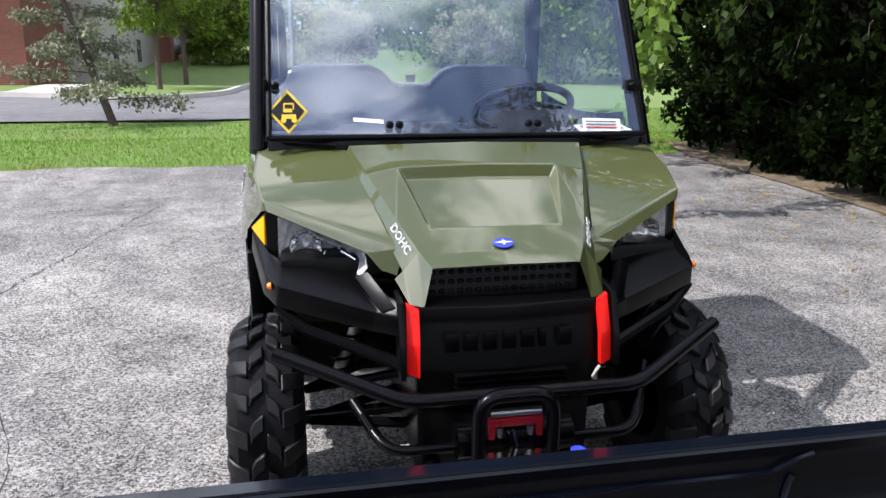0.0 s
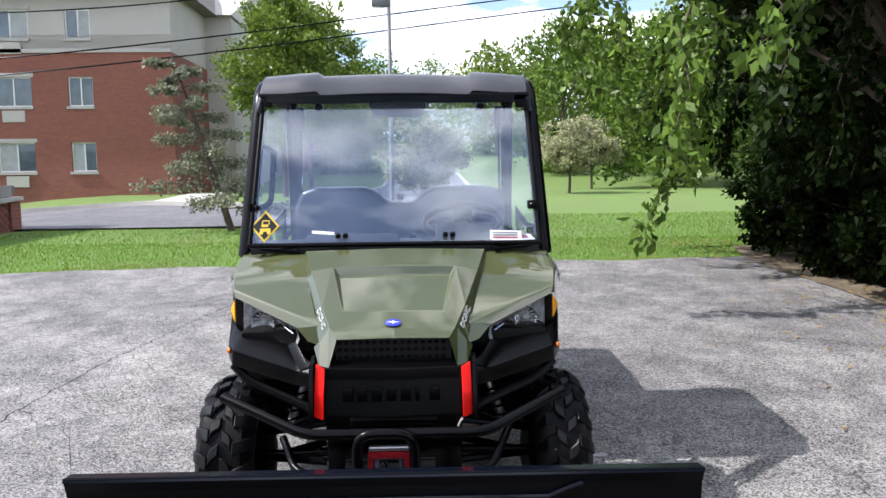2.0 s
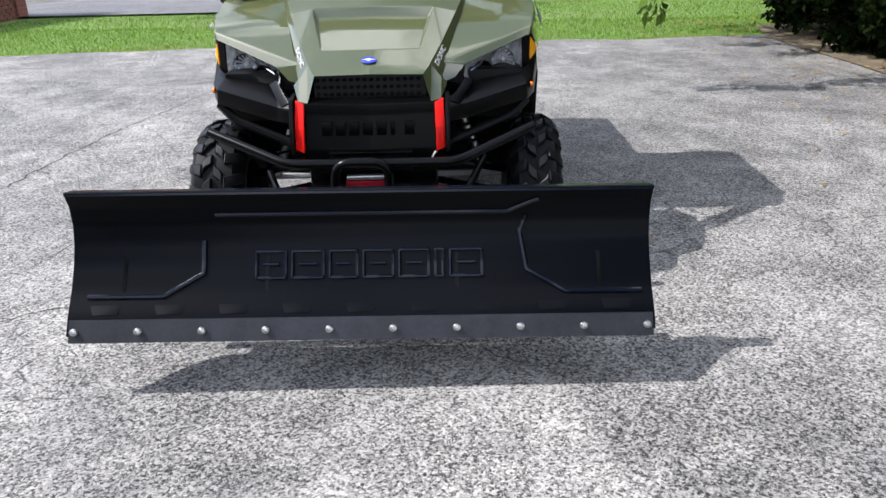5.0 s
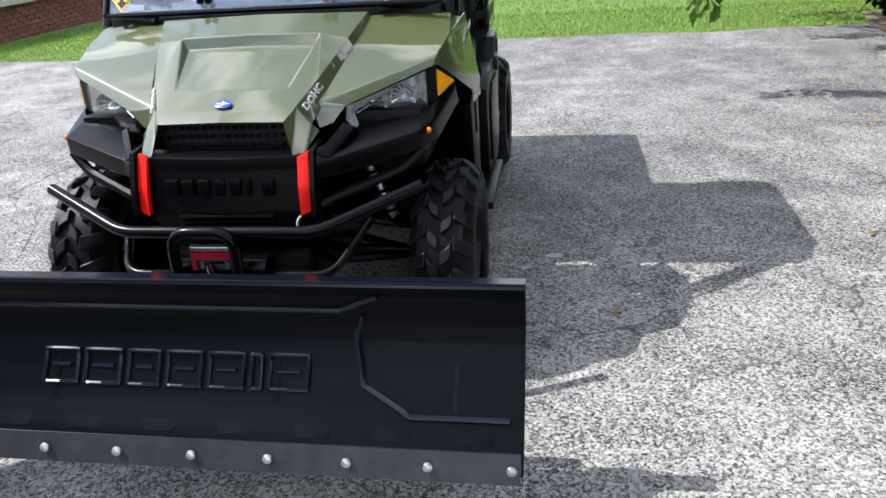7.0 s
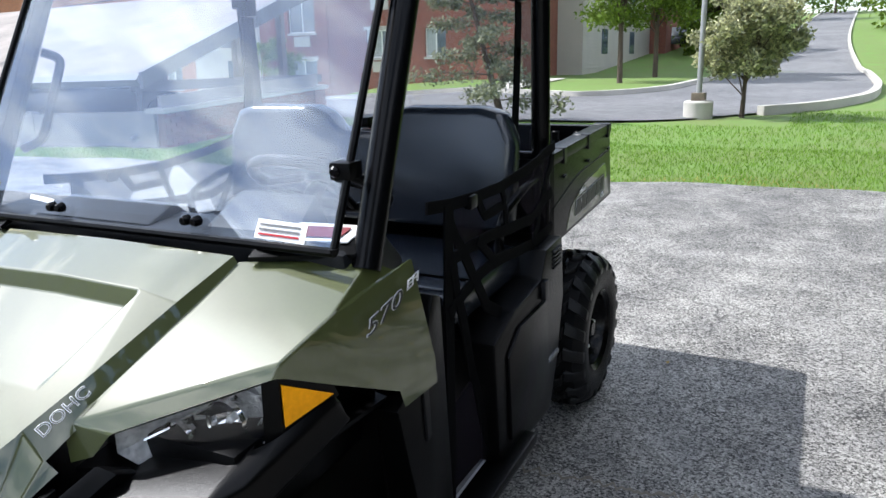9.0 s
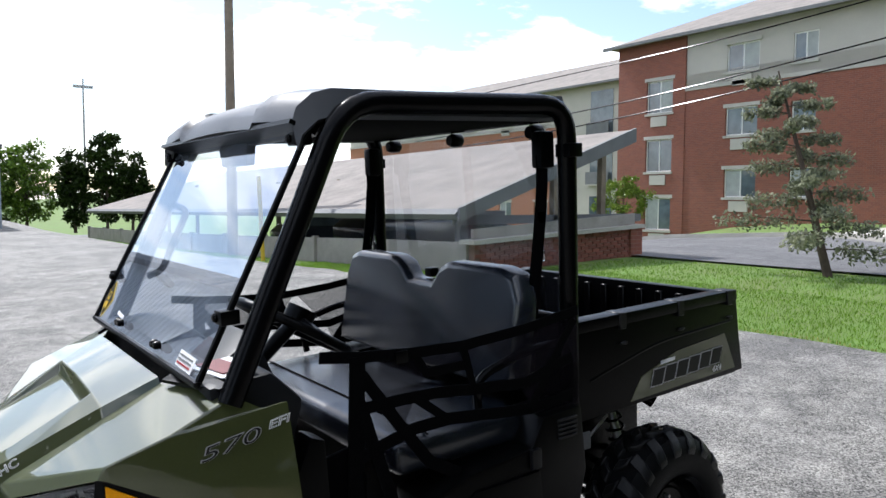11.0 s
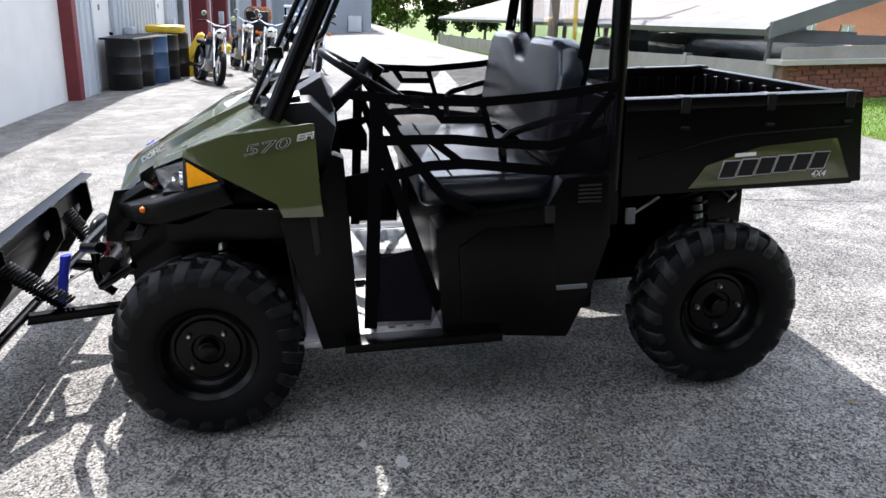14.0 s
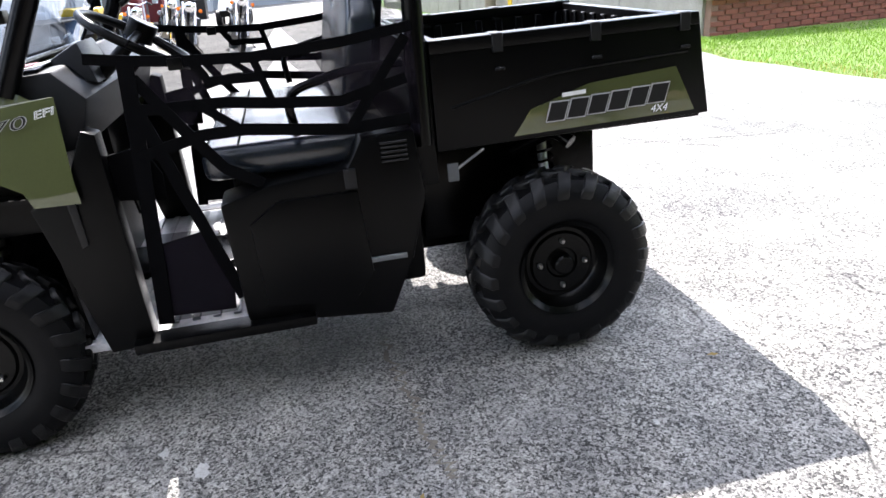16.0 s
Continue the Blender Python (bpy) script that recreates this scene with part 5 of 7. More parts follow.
for k in range(14):
    part("siding_board", box(XT, BX1 + 0.02, FY + 0.02, FY + 0.045, BRICK_TOP + 0.16 + k * 0.04, BRICK_TOP + 0.17 + k * 0.04), "siding", apt, smooth=False)
part("tower_wall", facade_wall(LOW, EAVE, FY - 0.04, FY + 0.3, XS, XT, tower_bays, WZ_TOWER), "facade", apt, "red brown brick wall", False)
stair = part("stair_wall", box(SIDING_END, XS, FY2 + 0.02, FY2 + 0.3, LOW, EAVE), "siding", apt, "beige siding wall of the stairwell", False)
for wz0, wz1 in ((-0.1, 1.6), (2.95, 4.5), (6.1, 8.3)):
    part("stair_window", box(-31.6, -29.7, FY2 - 0.01, FY2 + 0.04, wz0 - 0.35, wz1 + 0.15), "windowglass", stair, smooth=False)
    part("balcony_rail", box(-31.7, -29.8, FY2 - 0.30, FY2 - 0.26, wz0 - 0.45, wz0 + 0.35), "trimgrey", stair, smooth=False)
    part("balcony_floor", box(-31.7, -29.8, FY2 - 0.30, FY2, wz0 - 0.52, wz0 - 0.44), "concrete", stair, smooth=False)
part("return_wall", box(XS, XS + 0.3, FY + 0.3, FY2, LOW, EAVE), "facade", apt, "", False)
part("end_wall", box(BX1 - 0.3, BX1, FY + 0.3, FY + 5.2, LOW, BRICK_TOP), "facade", apt, "red brown brick end wall", False)
end_sid = part("end_siding", box(BX1 - 0.3, BX1 - 0.02, FY + 0.3, FY + 5.2, BRICK_TOP, EAVE), "siding", apt, "beige lap siding", False)
part("end_wing", box(BX1 - 0.3, BX1 + 1.2, FY + 5.2, FY + 22, LOW, EAVE), "siding", apt, "beige lap siding wing", False)
part("end_wing_brick", box(BX1 + 1.1, BX1 + 2.2, FY + 20, FY + 30, LOW, EAVE - 1.5), "facade", apt, "", False)
for j in range(3):
    for yy in (FY + 8.5, FY + 14.5):
        part("end_window", box(BX1 + 1.18, BX1 + 1.24, yy, yy + 1.1, WZ[j][0], WZ[j][1]), "windowglass", apt, smooth=False)
for k in range(56):
    z = LOW + 3.2 + k * 0.16
    if z < EAVE:
        part("siding_board", hull_mesh([(BX1 + 1.2, FY + 5.2, z), (BX1 + 1.2, FY + 22, z), (BX1 + 1.225, FY + 22, z), (BX1 + 1.225, FY + 5.2, z), (BX1 + 1.2, FY + 5.2, z + 0.15), (BX1 + 1.2, FY + 22, z + 0.15)], [(0, 1, 2, 3), (3, 2, 5, 4)]), "siding", apt, smooth=False)
wn_count = 0
for cx, w, ac in near_bays + tower_bays + far_bays:
    wy = FY if cx > XT else FY - 0.04 if cx > XS else FY2
    for wz0, wz1 in (WZ if cx > XT else WZ_TOWER if cx > XS else WZ_FAR):
        fr_ = box(cx - w / 2, cx + w / 2, wy + 0.10, wy + 0.16, wz0, wz0 + 0.05)
        box(cx - w / 2, cx + w / 2, wy + 0.10, wy + 0.16, wz1 - 0.05, wz1, 0, 2, fr_)
        for xx in (cx - w / 2, cx - 0.025, cx + w / 2 - 0.05):
            box(xx, xx + 0.05, wy + 0.10, wy + 0.16, wz0 + 0.05, wz1 - 0.05, 0, 2, fr_)
        wnd = part("window", fr_, "whitepaint", apt, "white sliding window", False)
        for h, (xa, xb) in enumerate(((cx - w / 2 + 0.05, cx - 0.025), (cx + 0.025, cx + w / 2 - 0.05))):
            part("pane", box(xa, xb, wy + 0.125, wy + 0.135, wz0 + 0.05, wz1 - 0.05), "windowglass" if (wn_count + h) % 3 else "curtain", wnd, smooth=False)
        wn_count += 1
        part("sill", box(cx - w / 2 - 0.06, cx + w / 2 + 0.06, wy - 0.06, wy + 0.10, wz0 - 0.11, wz0 - 0.002), "concrete", wnd, smooth=False)
        if ac:
            part("lintel", box(cx - w / 2 - 0.1, cx + w / 2 + 0.1, wy - 0.02, wy + 0.06, wz1 + 0.002, wz1 + 0.16), "concrete", wnd, smooth=False)
            part("air_unit_grille", box(cx - 0.45, cx + 0.45, wy - 0.05, wy + 0.05, wz0 - 0.62, wz0 - 0.16, 0.01), "siding", wnd, smooth=False)
for xa, xb, y_ in ((XS - 0.5, BX1 + 0.6, FY), (BX0 - 1, XS - 0.5, FY2)):
    part("roof", hull_mesh([(xa, y_ - 0.6, EAVE - 0.1), (xb, y_ - 0.6, EAVE - 0.1), (xb, y_ + 16, EAVE - 0.1), (xa, y_ + 16, EAVE - 0.1), (xa + 4, y_ + 7.5, EAVE + 3.0), (xb - 2, y_ + 7.5, EAVE + 3.0)], [(0, 1, 5, 4), (1, 2, 5), (2, 3, 4, 5), (3, 0, 4), (0, 3, 2, 1)]), "shingle", apt, "brown shingle roof", False)
    part("gutter", box(xa, xb, y_ - 0.68, y_ - 0.58, EAVE - 0.22, EAVE - 0.08), "trimgrey", apt, smooth=False)
part("wing_gable", hull_mesh([(BX1 + 1.3, FY + 4.8, EAVE - 0.1), (BX1 + 1.3, FY + 22.5, EAVE - 0.1), (BX1 + 1.3, FY + 13.5, EAVE + 3.4), (BX1 - 4, FY + 4.8, EAVE - 0.1), (BX1 - 4, FY + 22.5, EAVE - 0.1), (BX1 - 4, FY + 13.5, EAVE + 3.4)], [(0, 1, 2), (3, 5, 4), (0, 2, 5, 3), (1, 4, 5, 2)]), "siding", apt, "", False)


# ---- carport with low wall and fence ----
carport = thing("carport", "long open carport with a brown shingle roof and grey trim", "carport")
A, B_, T_, U_ = Vector((-7.3, 5.9, 1.36)), Vector((-33, 4.95, 1.02)), Vector((-7.9, 10.7, 2.95)), Vector((-33.5, 11.0, 2.75))
part("roof", hull_mesh([A, B_, U_, T_], [(0, 1, 2, 3)], 0, thick=0.10), "shingle", carport, "brown shingle roof slope", False)
part("fascia_board", tube([A + Vector((0.02, -0.04, -0.08)), B_ + Vector((0, -0.04, -0.08))], 0.09, 4), "trimgrey", carport, smooth=False)
dv = (T_ - A).normalized()
part("barge_board", hull_mesh([A + Vector((0.06, -0.1, 0.03)), T_ + Vector((0.06, 0, 0.03)), T_ + Vector((0.06, 0, -0.25)), A + Vector((0.06, -0.1, -0.20))], [(0, 1, 2, 3)], 0, thick=0.06), "trimgrey", carport, smooth=False)
for k in range(7):
    x_ = -7.6 - k * 4.2
    part("post", box(x_ - 0.06, x_ + 0.06, 8.2, 8.32, -1.2, 2.05), "wood", carport, smooth=False)
    part("beam", box(x_ - 0.06, x_ + 0.06, 6.0, 10.6, 1.10, 1.25), "trimgrey", carport, smooth=False)
part("end_post", box(-7.82, -7.70, 9.62, 9.74, -0.6, 2.52), "wood", carport, "dark timber post", False)
part("downspout", tube([(-7.55, 5.98, 1.28), (-7.55, 6.05, 1.15), (-7.55, 6.0, 0.50), (-7.65, 5.9, 0.42)], 0.04, 8, 0.05), "trimgrey", carport)

lowwall = thing("low_brick_wall", "low red brick wall with a concrete cap and brick pier", "wall")
W0, W1 = Vector((-7.05, 6.0)), Vector((-7.45, 10.3))
part("cap", hull_mesh([(-6.93, 5.9, 0.80), (-7.33, 10.5, 0.98), (-7.73, 10.45, 0.98), (-7.28, 5.86, 0.80)], [(0, 1, 2, 3)], 0, thick=-0.07), "concrete", lowwall, "pale concrete cap")
part("core", hull_mesh([(-7.05, 6.0, -0.6), (-7.45, 10.3, -0.6), (-7.45, 10.3, 0.98), (-7.05, 6.0, 0.80), (-7.19, 5.99, -0.6), (-7.59, 10.29, -0.6), (-7.59, 10.29, 0.98), (-7.19, 5.99, 0.80)], [(0, 1, 2, 3), (4, 7, 6, 5), (0, 4, 5, 1), (3, 2, 6, 7), (0, 3, 7, 4), (1, 5, 6, 2)]), "mortar", lowwall, smooth=False)
pier = box(-7.72, -7.37, 10.12, 10.46, -0.3, 0.978, 0.01)
part("pier", pier, "facade", lowwall, "red brick end pier", False)
part("top_rail", hull_mesh([(-7.15, 6.0, 1.04), (-7.5, 10.3, 1.26), (-7.5, 10.3, 1.04), (-7.15, 6.0, 0.88)], [(0, 1, 2, 3)], 0, thick=0.06), "woodgrey", lowwall, "weathered grey timber rail", False)

fence = thing("concrete_fence", "pale grey panel fence along the grass", "fence")
for k in range(10):
    xa, xb = -7.2 - k * 2.6, -7.2 - (k + 1) * 2.6
    ya, yb = 6.0 - 0.04 * k * 2.6, 6.0 - 0.04 * (k + 1) * 2.6
    za, zb = ground(xa, ya), ground(xb, yb)
    part("fence_panel", hull_mesh([(xa, ya, za - 0.2), (xb + 0.04, yb, zb - 0.2), (xb + 0.04, yb, zb + 0.50), (xa, ya, za + 0.50)], [(0, 1, 2, 3)], 0, thick=0.05), "woodgrey", fence, smooth=False)
    part("fence_post", box(xb - 0.06, xb + 0.06, yb - 0.06, yb + 0.06, zb - 0.2, zb + 0.54), "woodgrey", fence, smooth=False)

# ---- workshop ----
shop = thing("metal_workshop", "long grey ribbed metal workshop with white doors and maroon bay doors", "workshop")
SY = -4.4


def ribbed(x0, x1, y, z0, z1, pitch=0.30, depth=0.035):
    """Ribbed sheet facing +y that fills the whole width."""
    b = bmesh.new()
    line = [(x0, 0.0)]
    x = math.ceil(x0 / pitch) * pitch
    while x < x1:
        line += [(x + dx, dy) for dx, dy in ((0.20, 0), (0.23, depth), (0.27, depth), (0.30, 0)) if x + dx < x1]
        x += pitch
    line.append((x1, 0.0))
    prev = None
    for u, dy in line:
        pair = (b.verts.new((u, y + dy, z0)), b.verts.new((u, y + dy, z1)))
        if prev:
            b.faces.new((prev[0], pair[0], pair[1], prev[1]))
        prev = pair
    return b


S_TOP = 3.62
# openings: (left x, right x, top z, kind)
opens = [(-9.95, -6.2, 2.6, "garage"), (-12.3, -10.85, 1.82, "door"), (-17.4, -15.95, 1.78, "door"), (-24.8, -20.8, 2.5, "bay"), (-30.2, -25.4, 2.5, "bay")]
edge = -4.0
for xl, xr, zt, kind in sorted(opens, key=lambda o: -o[1]):
    if edge - xr > 0.3:
        part("wall_panel", ribbed(xr, edge, SY, -0.6, S_TOP), "metalwall", shop, "grey ribbed metal cladding", False)
    part("wall_panel", ribbed(xl, xr + 0.02, SY, zt, S_TOP), "metalwall", shop, "", False)
    if kind == "door":
        d = part("door", box(xl + 0.06, xr - 0.06, SY - 0.10, SY - 0.05, -0.32, zt - 0.06, 0.006), "whitepaint", shop, "white steel door", False)
        part("door_knob", lathe([(0, 0.03), (0.05, 0.03), (0.06, 0.015)], (xl + 0.16, SY - 0.05, 0.70), "y", 12), "steel", d)
        part("door_sign", box((xl + xr) / 2 - 0.05, (xl + xr) / 2 + 0.05, SY - 0.05, SY - 0.046, 1.12, 1.22), "trimgrey", d, smooth=False)
        frm = box(xl, xl + 0.06, SY - 0.10, SY + 0.03, -0.32, zt)
        box(xr - 0.06, xr, SY - 0.10, SY + 0.03, -0.32, zt, 0, 2, frm)
        box(xl, xr, SY - 0.10, SY + 0.03, zt - 0.06, zt, 0, 2, frm)
        part("door_frame", frm, "metalwall", shop, smooth=False)
    elif kind == "garage":
        part("bay_door", box(xl + 0.15, xr - 0.15, SY - 0.22, SY - 0.15, -0.35, zt - 0.1), "whitepaint", shop, "white overhead door", False)
        frm = box(xl, xl + 0.22, SY - 0.25, SY + 0.05, -0.35, zt)
        part("bay_frame", box(xr - 0.15, xr, SY - 0.25, SY + 0.05, -0.35, zt), "maroon", shop, "maroon painted door frame", False)
        part("bay_frame", frm, "maroon", shop, "maroon painted door frame", False)
    else:
        part("dark_bay", box(xl + 0.1, xr - 0.1, SY - 0.9, SY - 0.8, -0.35, zt), "darkroom", shop, "", False)
        frm = box(xl, xl + 0.7, SY - 0.5, SY + 0.04, -0.35, zt)
        part("bay_frame", box(xr - 0.12, xr, SY - 0.5, SY + 0.04, -0.35, zt), "maroon", shop, "maroon painted door frame", False)
        part("bay_frame", frm, "maroon", shop, "maroon painted door frame", False)
    edge = xl
part("wall_panel", ribbed(-36, edge, SY, -0.6, S_TOP), "metalwall", shop, "", False)
annex = part("annex_wall", box(-36, -34.6, SY - 0.5, -2.95, -0.6, 3.15), "metalwall", shop, "grey metal porch wall at the end", False)
for y_ in (-3.80, -3.36):
    part("annex_door", box(-34.6, -34.56, y_, y_ + 0.24, -0.4, 2.1), "maroon", annex, "maroon door", False)
part("annex_roof_edge", box(-36.1, -34.5, SY - 0.5, -2.88, 3.15, 3.28), "trimgrey", annex, smooth=False)
part("roof_edge", box(-36, -4, SY - 0.1, SY + 0.28, S_TOP - 0.05, S_TOP + 0.10), "trimgrey", shop, "dark gutter", False)
part("roof", hull_mesh([(-36, SY + 0.2, S_TOP + 0.1), (-4, SY + 0.2, S_TOP + 0.1), (-4, SY - 14, S_TOP + 1.6), (-36, SY - 14, S_TOP + 1.6)], [(0, 1, 2, 3)], 0, thick=0.1), "metalwall", shop, "", False)
part("back_wall", box(-36, -4, SY - 14, SY - 13.8, -1.4, S_TOP + 1.6), "metalwall", shop, "", False)
part("side_wall", box(-4.2, -4.0, SY - 14, SY, -1.4, S_TOP + 0.3), "metalwall", shop, "", False)
for x_ in (-18.9, -31.0, -32.0):
    part("downspout", box(x_ - 0.07, x_ + 0.07, SY + 0.02, SY + 0.16, -0.3, S_TOP), "trimgrey", shop, smooth=False)
for x_ in (-14.2, -19.6, -24.5, -30, -9.6):
    lamp = part("wall_lamp", box(x_ - 0.28, x_ + 0.28, SY + 0.04, SY + 0.34, S_TOP - 0.42, S_TOP - 0.30, 0.02), "trimgrey", shop, "grey floodlight box")
for x_, z_ in ((-17.4, 0.62), (-13.0, 0.55), (-27.2, 0.7)):
    part("meter_box", box(x_ - 0.14, x_ + 0.14, SY + 0.03, SY + 0.20, z_ - 0.2, z_ + 0.25, 0.02), "metalwall", shop)

shed = thing("metal_shed", "tall grey ribbed metal shed across the end of the lot", "shed")
b = bmesh.new()
for k in range(27):
    y_ = -6.3 + k * 0.30
    box(-36.10, -36.0, y_, y_ + 0.09, -0.7, 3.7, 0, 2, b)
part("ribs", b, "shedmetal", shed, "", False)
part("wall", box(-50, -36.06, -6.4, 1.90, -0.9, 3.72), "shedmetal", shed, "blue-grey ribbed metal wall", False)
part("roof_edge", box(-50.2, -35.9, -6.5, 2.0, 3.72, 3.86), "trimgrey", shed, "", False)
part("roof_unit", box(-42, -40, -3.0, -1.4, 3.86, 4.2, 0.03), "trimgrey", shed, "")
part("wall_panel_box", box(-35.99, -35.9, 0.75, 1.40, 0.1, 0.85, 0.01), "metalwall", shed, "")

# ---- foliage ----
def leaf_mesh(centres, spread, count, size, seed, droop=0.0, squash=0.8):
    """Many small bent leaves scattered in clumps round the centres."""
    rng = np.random.default_rng(seed)
    c = np.asarray(centres, float)
    idx = rng.integers(0, len(c), count)
    sp = np.asarray(spread, float)
    sp = sp[idx][:, None] if sp.ndim else sp
    d = rng.normal(size=(count, 3))
    d /= np.linalg.norm(d, axis=1)[:, None]
    r = rng.random(count)[:, None] ** 0.55
    p = c[idx] + d * r * sp * np.array([1, 1, squash])
    u = rng.normal(size=(count, 3))
    u[:, 2] -= droop
    u /= np.linalg.norm(u, axis=1)[:, None]
    w = np.cross(u, rng.normal(size=(count, 3)))
    w /= np.linalg.norm(w, axis=1)[:, None]
    nrm = np.cross(u, w)
    s = size * rng.uniform(0.6, 1.3, count)[:, None]
    verts = np.stack([p, p + u * s * 0.5 + w * s * 0.27 + nrm * s * 0.08, p + u * s, p + u * s * 0.5 - w * s * 0.27 + nrm * s * 0.08], 1).reshape(-1, 3)
    me = bpy.data.meshes.new("leaves")
    me.vertices.add(count * 4)
    me.vertices.foreach_set("co", verts.ravel())
    me.loops.add(count * 4)
    me.polygons.add(count)
    me.loops.foreach_set("vertex_index", np.arange(count * 4, dtype=np.int32))
    me.polygons.foreach_set("loop_start", np.arange(0, count * 4, 4, dtype=np.int32))
    me.update(calc_edges=True)
    return me


def tree(name, label, x, y, height, crown, radius, nclump, nleaf, leaf, mat, seed, trunk=0.12, bare=0.35, category="tree", kind="", base=None, lean=(0, 0)):
    """Trunk with limbs and a crown of leaf clumps. crown: height of its middle."""
    rng = random.Random(seed)
    z = ground(x, y) if base is None else base
    t = thing(name, label, category, pose(x, y, z), kind=kind)
    top = Vector((lean[0], lean[1], height * 0.8))
    tb = tube([(0, 0, -0.1), (rng.uniform(-.05, .05), rng.uniform(-.05, .05), height * 0.3), top * 0.7, top], trunk, 8, 0, None, trunk * 0.25)
    centres, spread = [], []
    for k in range(nclump):
        while True:
            v = Vector((rng.uniform(-1, 1), rng.uniform(-1, 1), rng.uniform(-1, 1)))
            if 0.35 < v.length < 1:
                break
        wob = rng.uniform(0.82, 1.12)
        p = Vector((v.x * radius[0] * wob + lean[0] * 0.6, v.y * radius[1] * wob + lean[1] * 0.6, crown + v.z * radius[2] * wob))
        centres.append(p)
        spread.append(rng.uniform(0.20, 0.34) * min(radius))
        if k % 3 == 0:
            s0 = top * rng.uniform(bare, 0.9)
            tube([s0, s0.lerp(p, 0.5) + Vector((0, 0, 0.05 * height * rng.random())), p], trunk * 0.30, 5, 0, tb, trunk * 0.06)
    part("trunk", tb, "bark", t, "brown bark trunk and limbs")
    me = leaf_mesh(centres, spread, nleaf, leaf, seed)
    me.materials.append(M[mat])
    cr = new("crown", me)
    cr.parent = t
    return t


def spruce(name, label, x, y, height, width, seed, n=26):
    """Sparse conifer with drooping tiers of needles."""
    rng = random.Random(seed)
    t = thing(name, label, "conifer", pose(x, y, ground(x, y)))
    lean = Vector((-0.32, 0.05, 1)) * height
    tb = tube([(0, 0, -0.1), lean * 0.5, lean], 0.07, 8, 0, None, 0.012)
    centres, spread = [], []
    for k in range(n):
        f = 0.12 + 0.86 * k / n
        s0 = lean * f
        q = k * 2.4 + rng.uniform(-.4, .4)
        L = width * (1 - f * 0.72) * rng.uniform(0.65, 1.15)
        e = s0 + Vector((math.cos(q) * L, math.sin(q) * L, -0.05 + 0.12 * f * L))
        tube([s0, s0.lerp(e, 0.6) + Vector((0, 0, 0.06)), e], 0.012, 5, 0, tb, 0.004)
        for j in range(6):
            centres.append(s0.lerp(e, 0.30 + 0.72 * j / 5) + Vector((rng.uniform(-.05, .05), rng.uniform(-.05, .05), 0.0)))
            spread.append(0.10 + 0.12 * (1 - f))
    part("trunk", tb, "bark", t, "grey-brown trunk and thin boughs")
    me = leaf_mesh(centres, spread, 10500, 0.070, seed, 0.0, 0.8)
    me.materials.append(M["needle"])
    cr = new("crown", me)
    cr.parent = t
    return t


spruce("spruce_tree", "sparse blue-green leaning spruce on the lawn verge", -3.22, 9.6, 3.1, 1.35, 3)
tree("round_bush", "round clipped grey-green bush on a short trunk beside the lamp post", 0.25, 11.6, 1.6, 1.30, (0.85, 0.85, 0.68), 90, 16000, 0.075, "bushleaf", 5, 0.045, 0.25, "bush")
tree("round_bush", "round grey-green bush on the far lawn", 5.8, 24.0, 2.4, 1.75, (1.15, 1.15, 0.95), 80, 12000, 0.11, "bushleaf", 6, 0.06, 0.25, "bush")
tree("round_bush", "round grey-green bush on the far lawn", 7.7, 28.5, 2.6, 1.9, (1.25, 1.25, 1.05), 80, 12000, 0.12, "bushleaf", 7, 0.06, 0.25, "bush")
tree("street_tree", "light green young tree with a slender trunk before the building", -4.7, 23.6, 7.2, 4.6, (2.0, 2.0, 3.0), 120, 18000, 0.17, "leaf_light", 8, 0.10, 0.25)
tree("street_tree", "light green young tree beside the building corner", -4.4, 28.0, 7.5, 5.0, (2.4, 2.4, 3.0), 110, 16000, 0.19, "leaf_light", 9, 0.10, 0.25)
tree("street_tree", "small light green tree before the brick facade", -19.6, 24.0, 3.1, 2.05, (1.30, 1.30, 0.85), 46, 4200, 0.12, "leaf_light", 10, 0.04, 0.35)
wood = [(11.5, 30, 9, 3.8), (14.5, 36, 11, 4.6), (18, 33, 10, 4.4), (9.5, 44, 11, 4.5), (14, 52, 12, 5.2), (20, 46, 12, 5), (25, 38, 12, 5), (8, 70, 12, 5), (12, 90, 13, 6), (-6, 95, 13, 6), (-14, 88, 13, 6), (-22, 96, 14, 7), (2, 118, 14, 7), (-10, 74, 10, 4.5), (-30, 80, 13, 7), (22, 75, 14, 7), (-4.5, 46, 7, 2.6), (-6.5, 60, 8, 3.2)]
for k, (x_, y_, h_, r_) in enumerate(wood):
    tree("woodland_tree", "leafy green tree at the edge of the wood", x_, y_, h_, h_ * 0.42, (r_ * 1.0, r_ * 1.0, h_ * 0.46), 110, 9000 if y_ < 60 else 5000, 0.30 if y_ < 60 else 0.55, ("leaf", "leaf_light", "leaf")[k % 3], 40 + k, 0.16, 0.2)
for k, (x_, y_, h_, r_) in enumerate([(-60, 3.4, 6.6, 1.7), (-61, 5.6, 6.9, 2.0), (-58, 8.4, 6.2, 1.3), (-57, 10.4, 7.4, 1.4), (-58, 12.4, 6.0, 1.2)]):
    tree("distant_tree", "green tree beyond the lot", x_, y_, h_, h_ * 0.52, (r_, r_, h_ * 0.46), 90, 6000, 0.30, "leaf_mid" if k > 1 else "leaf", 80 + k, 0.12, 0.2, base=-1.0)

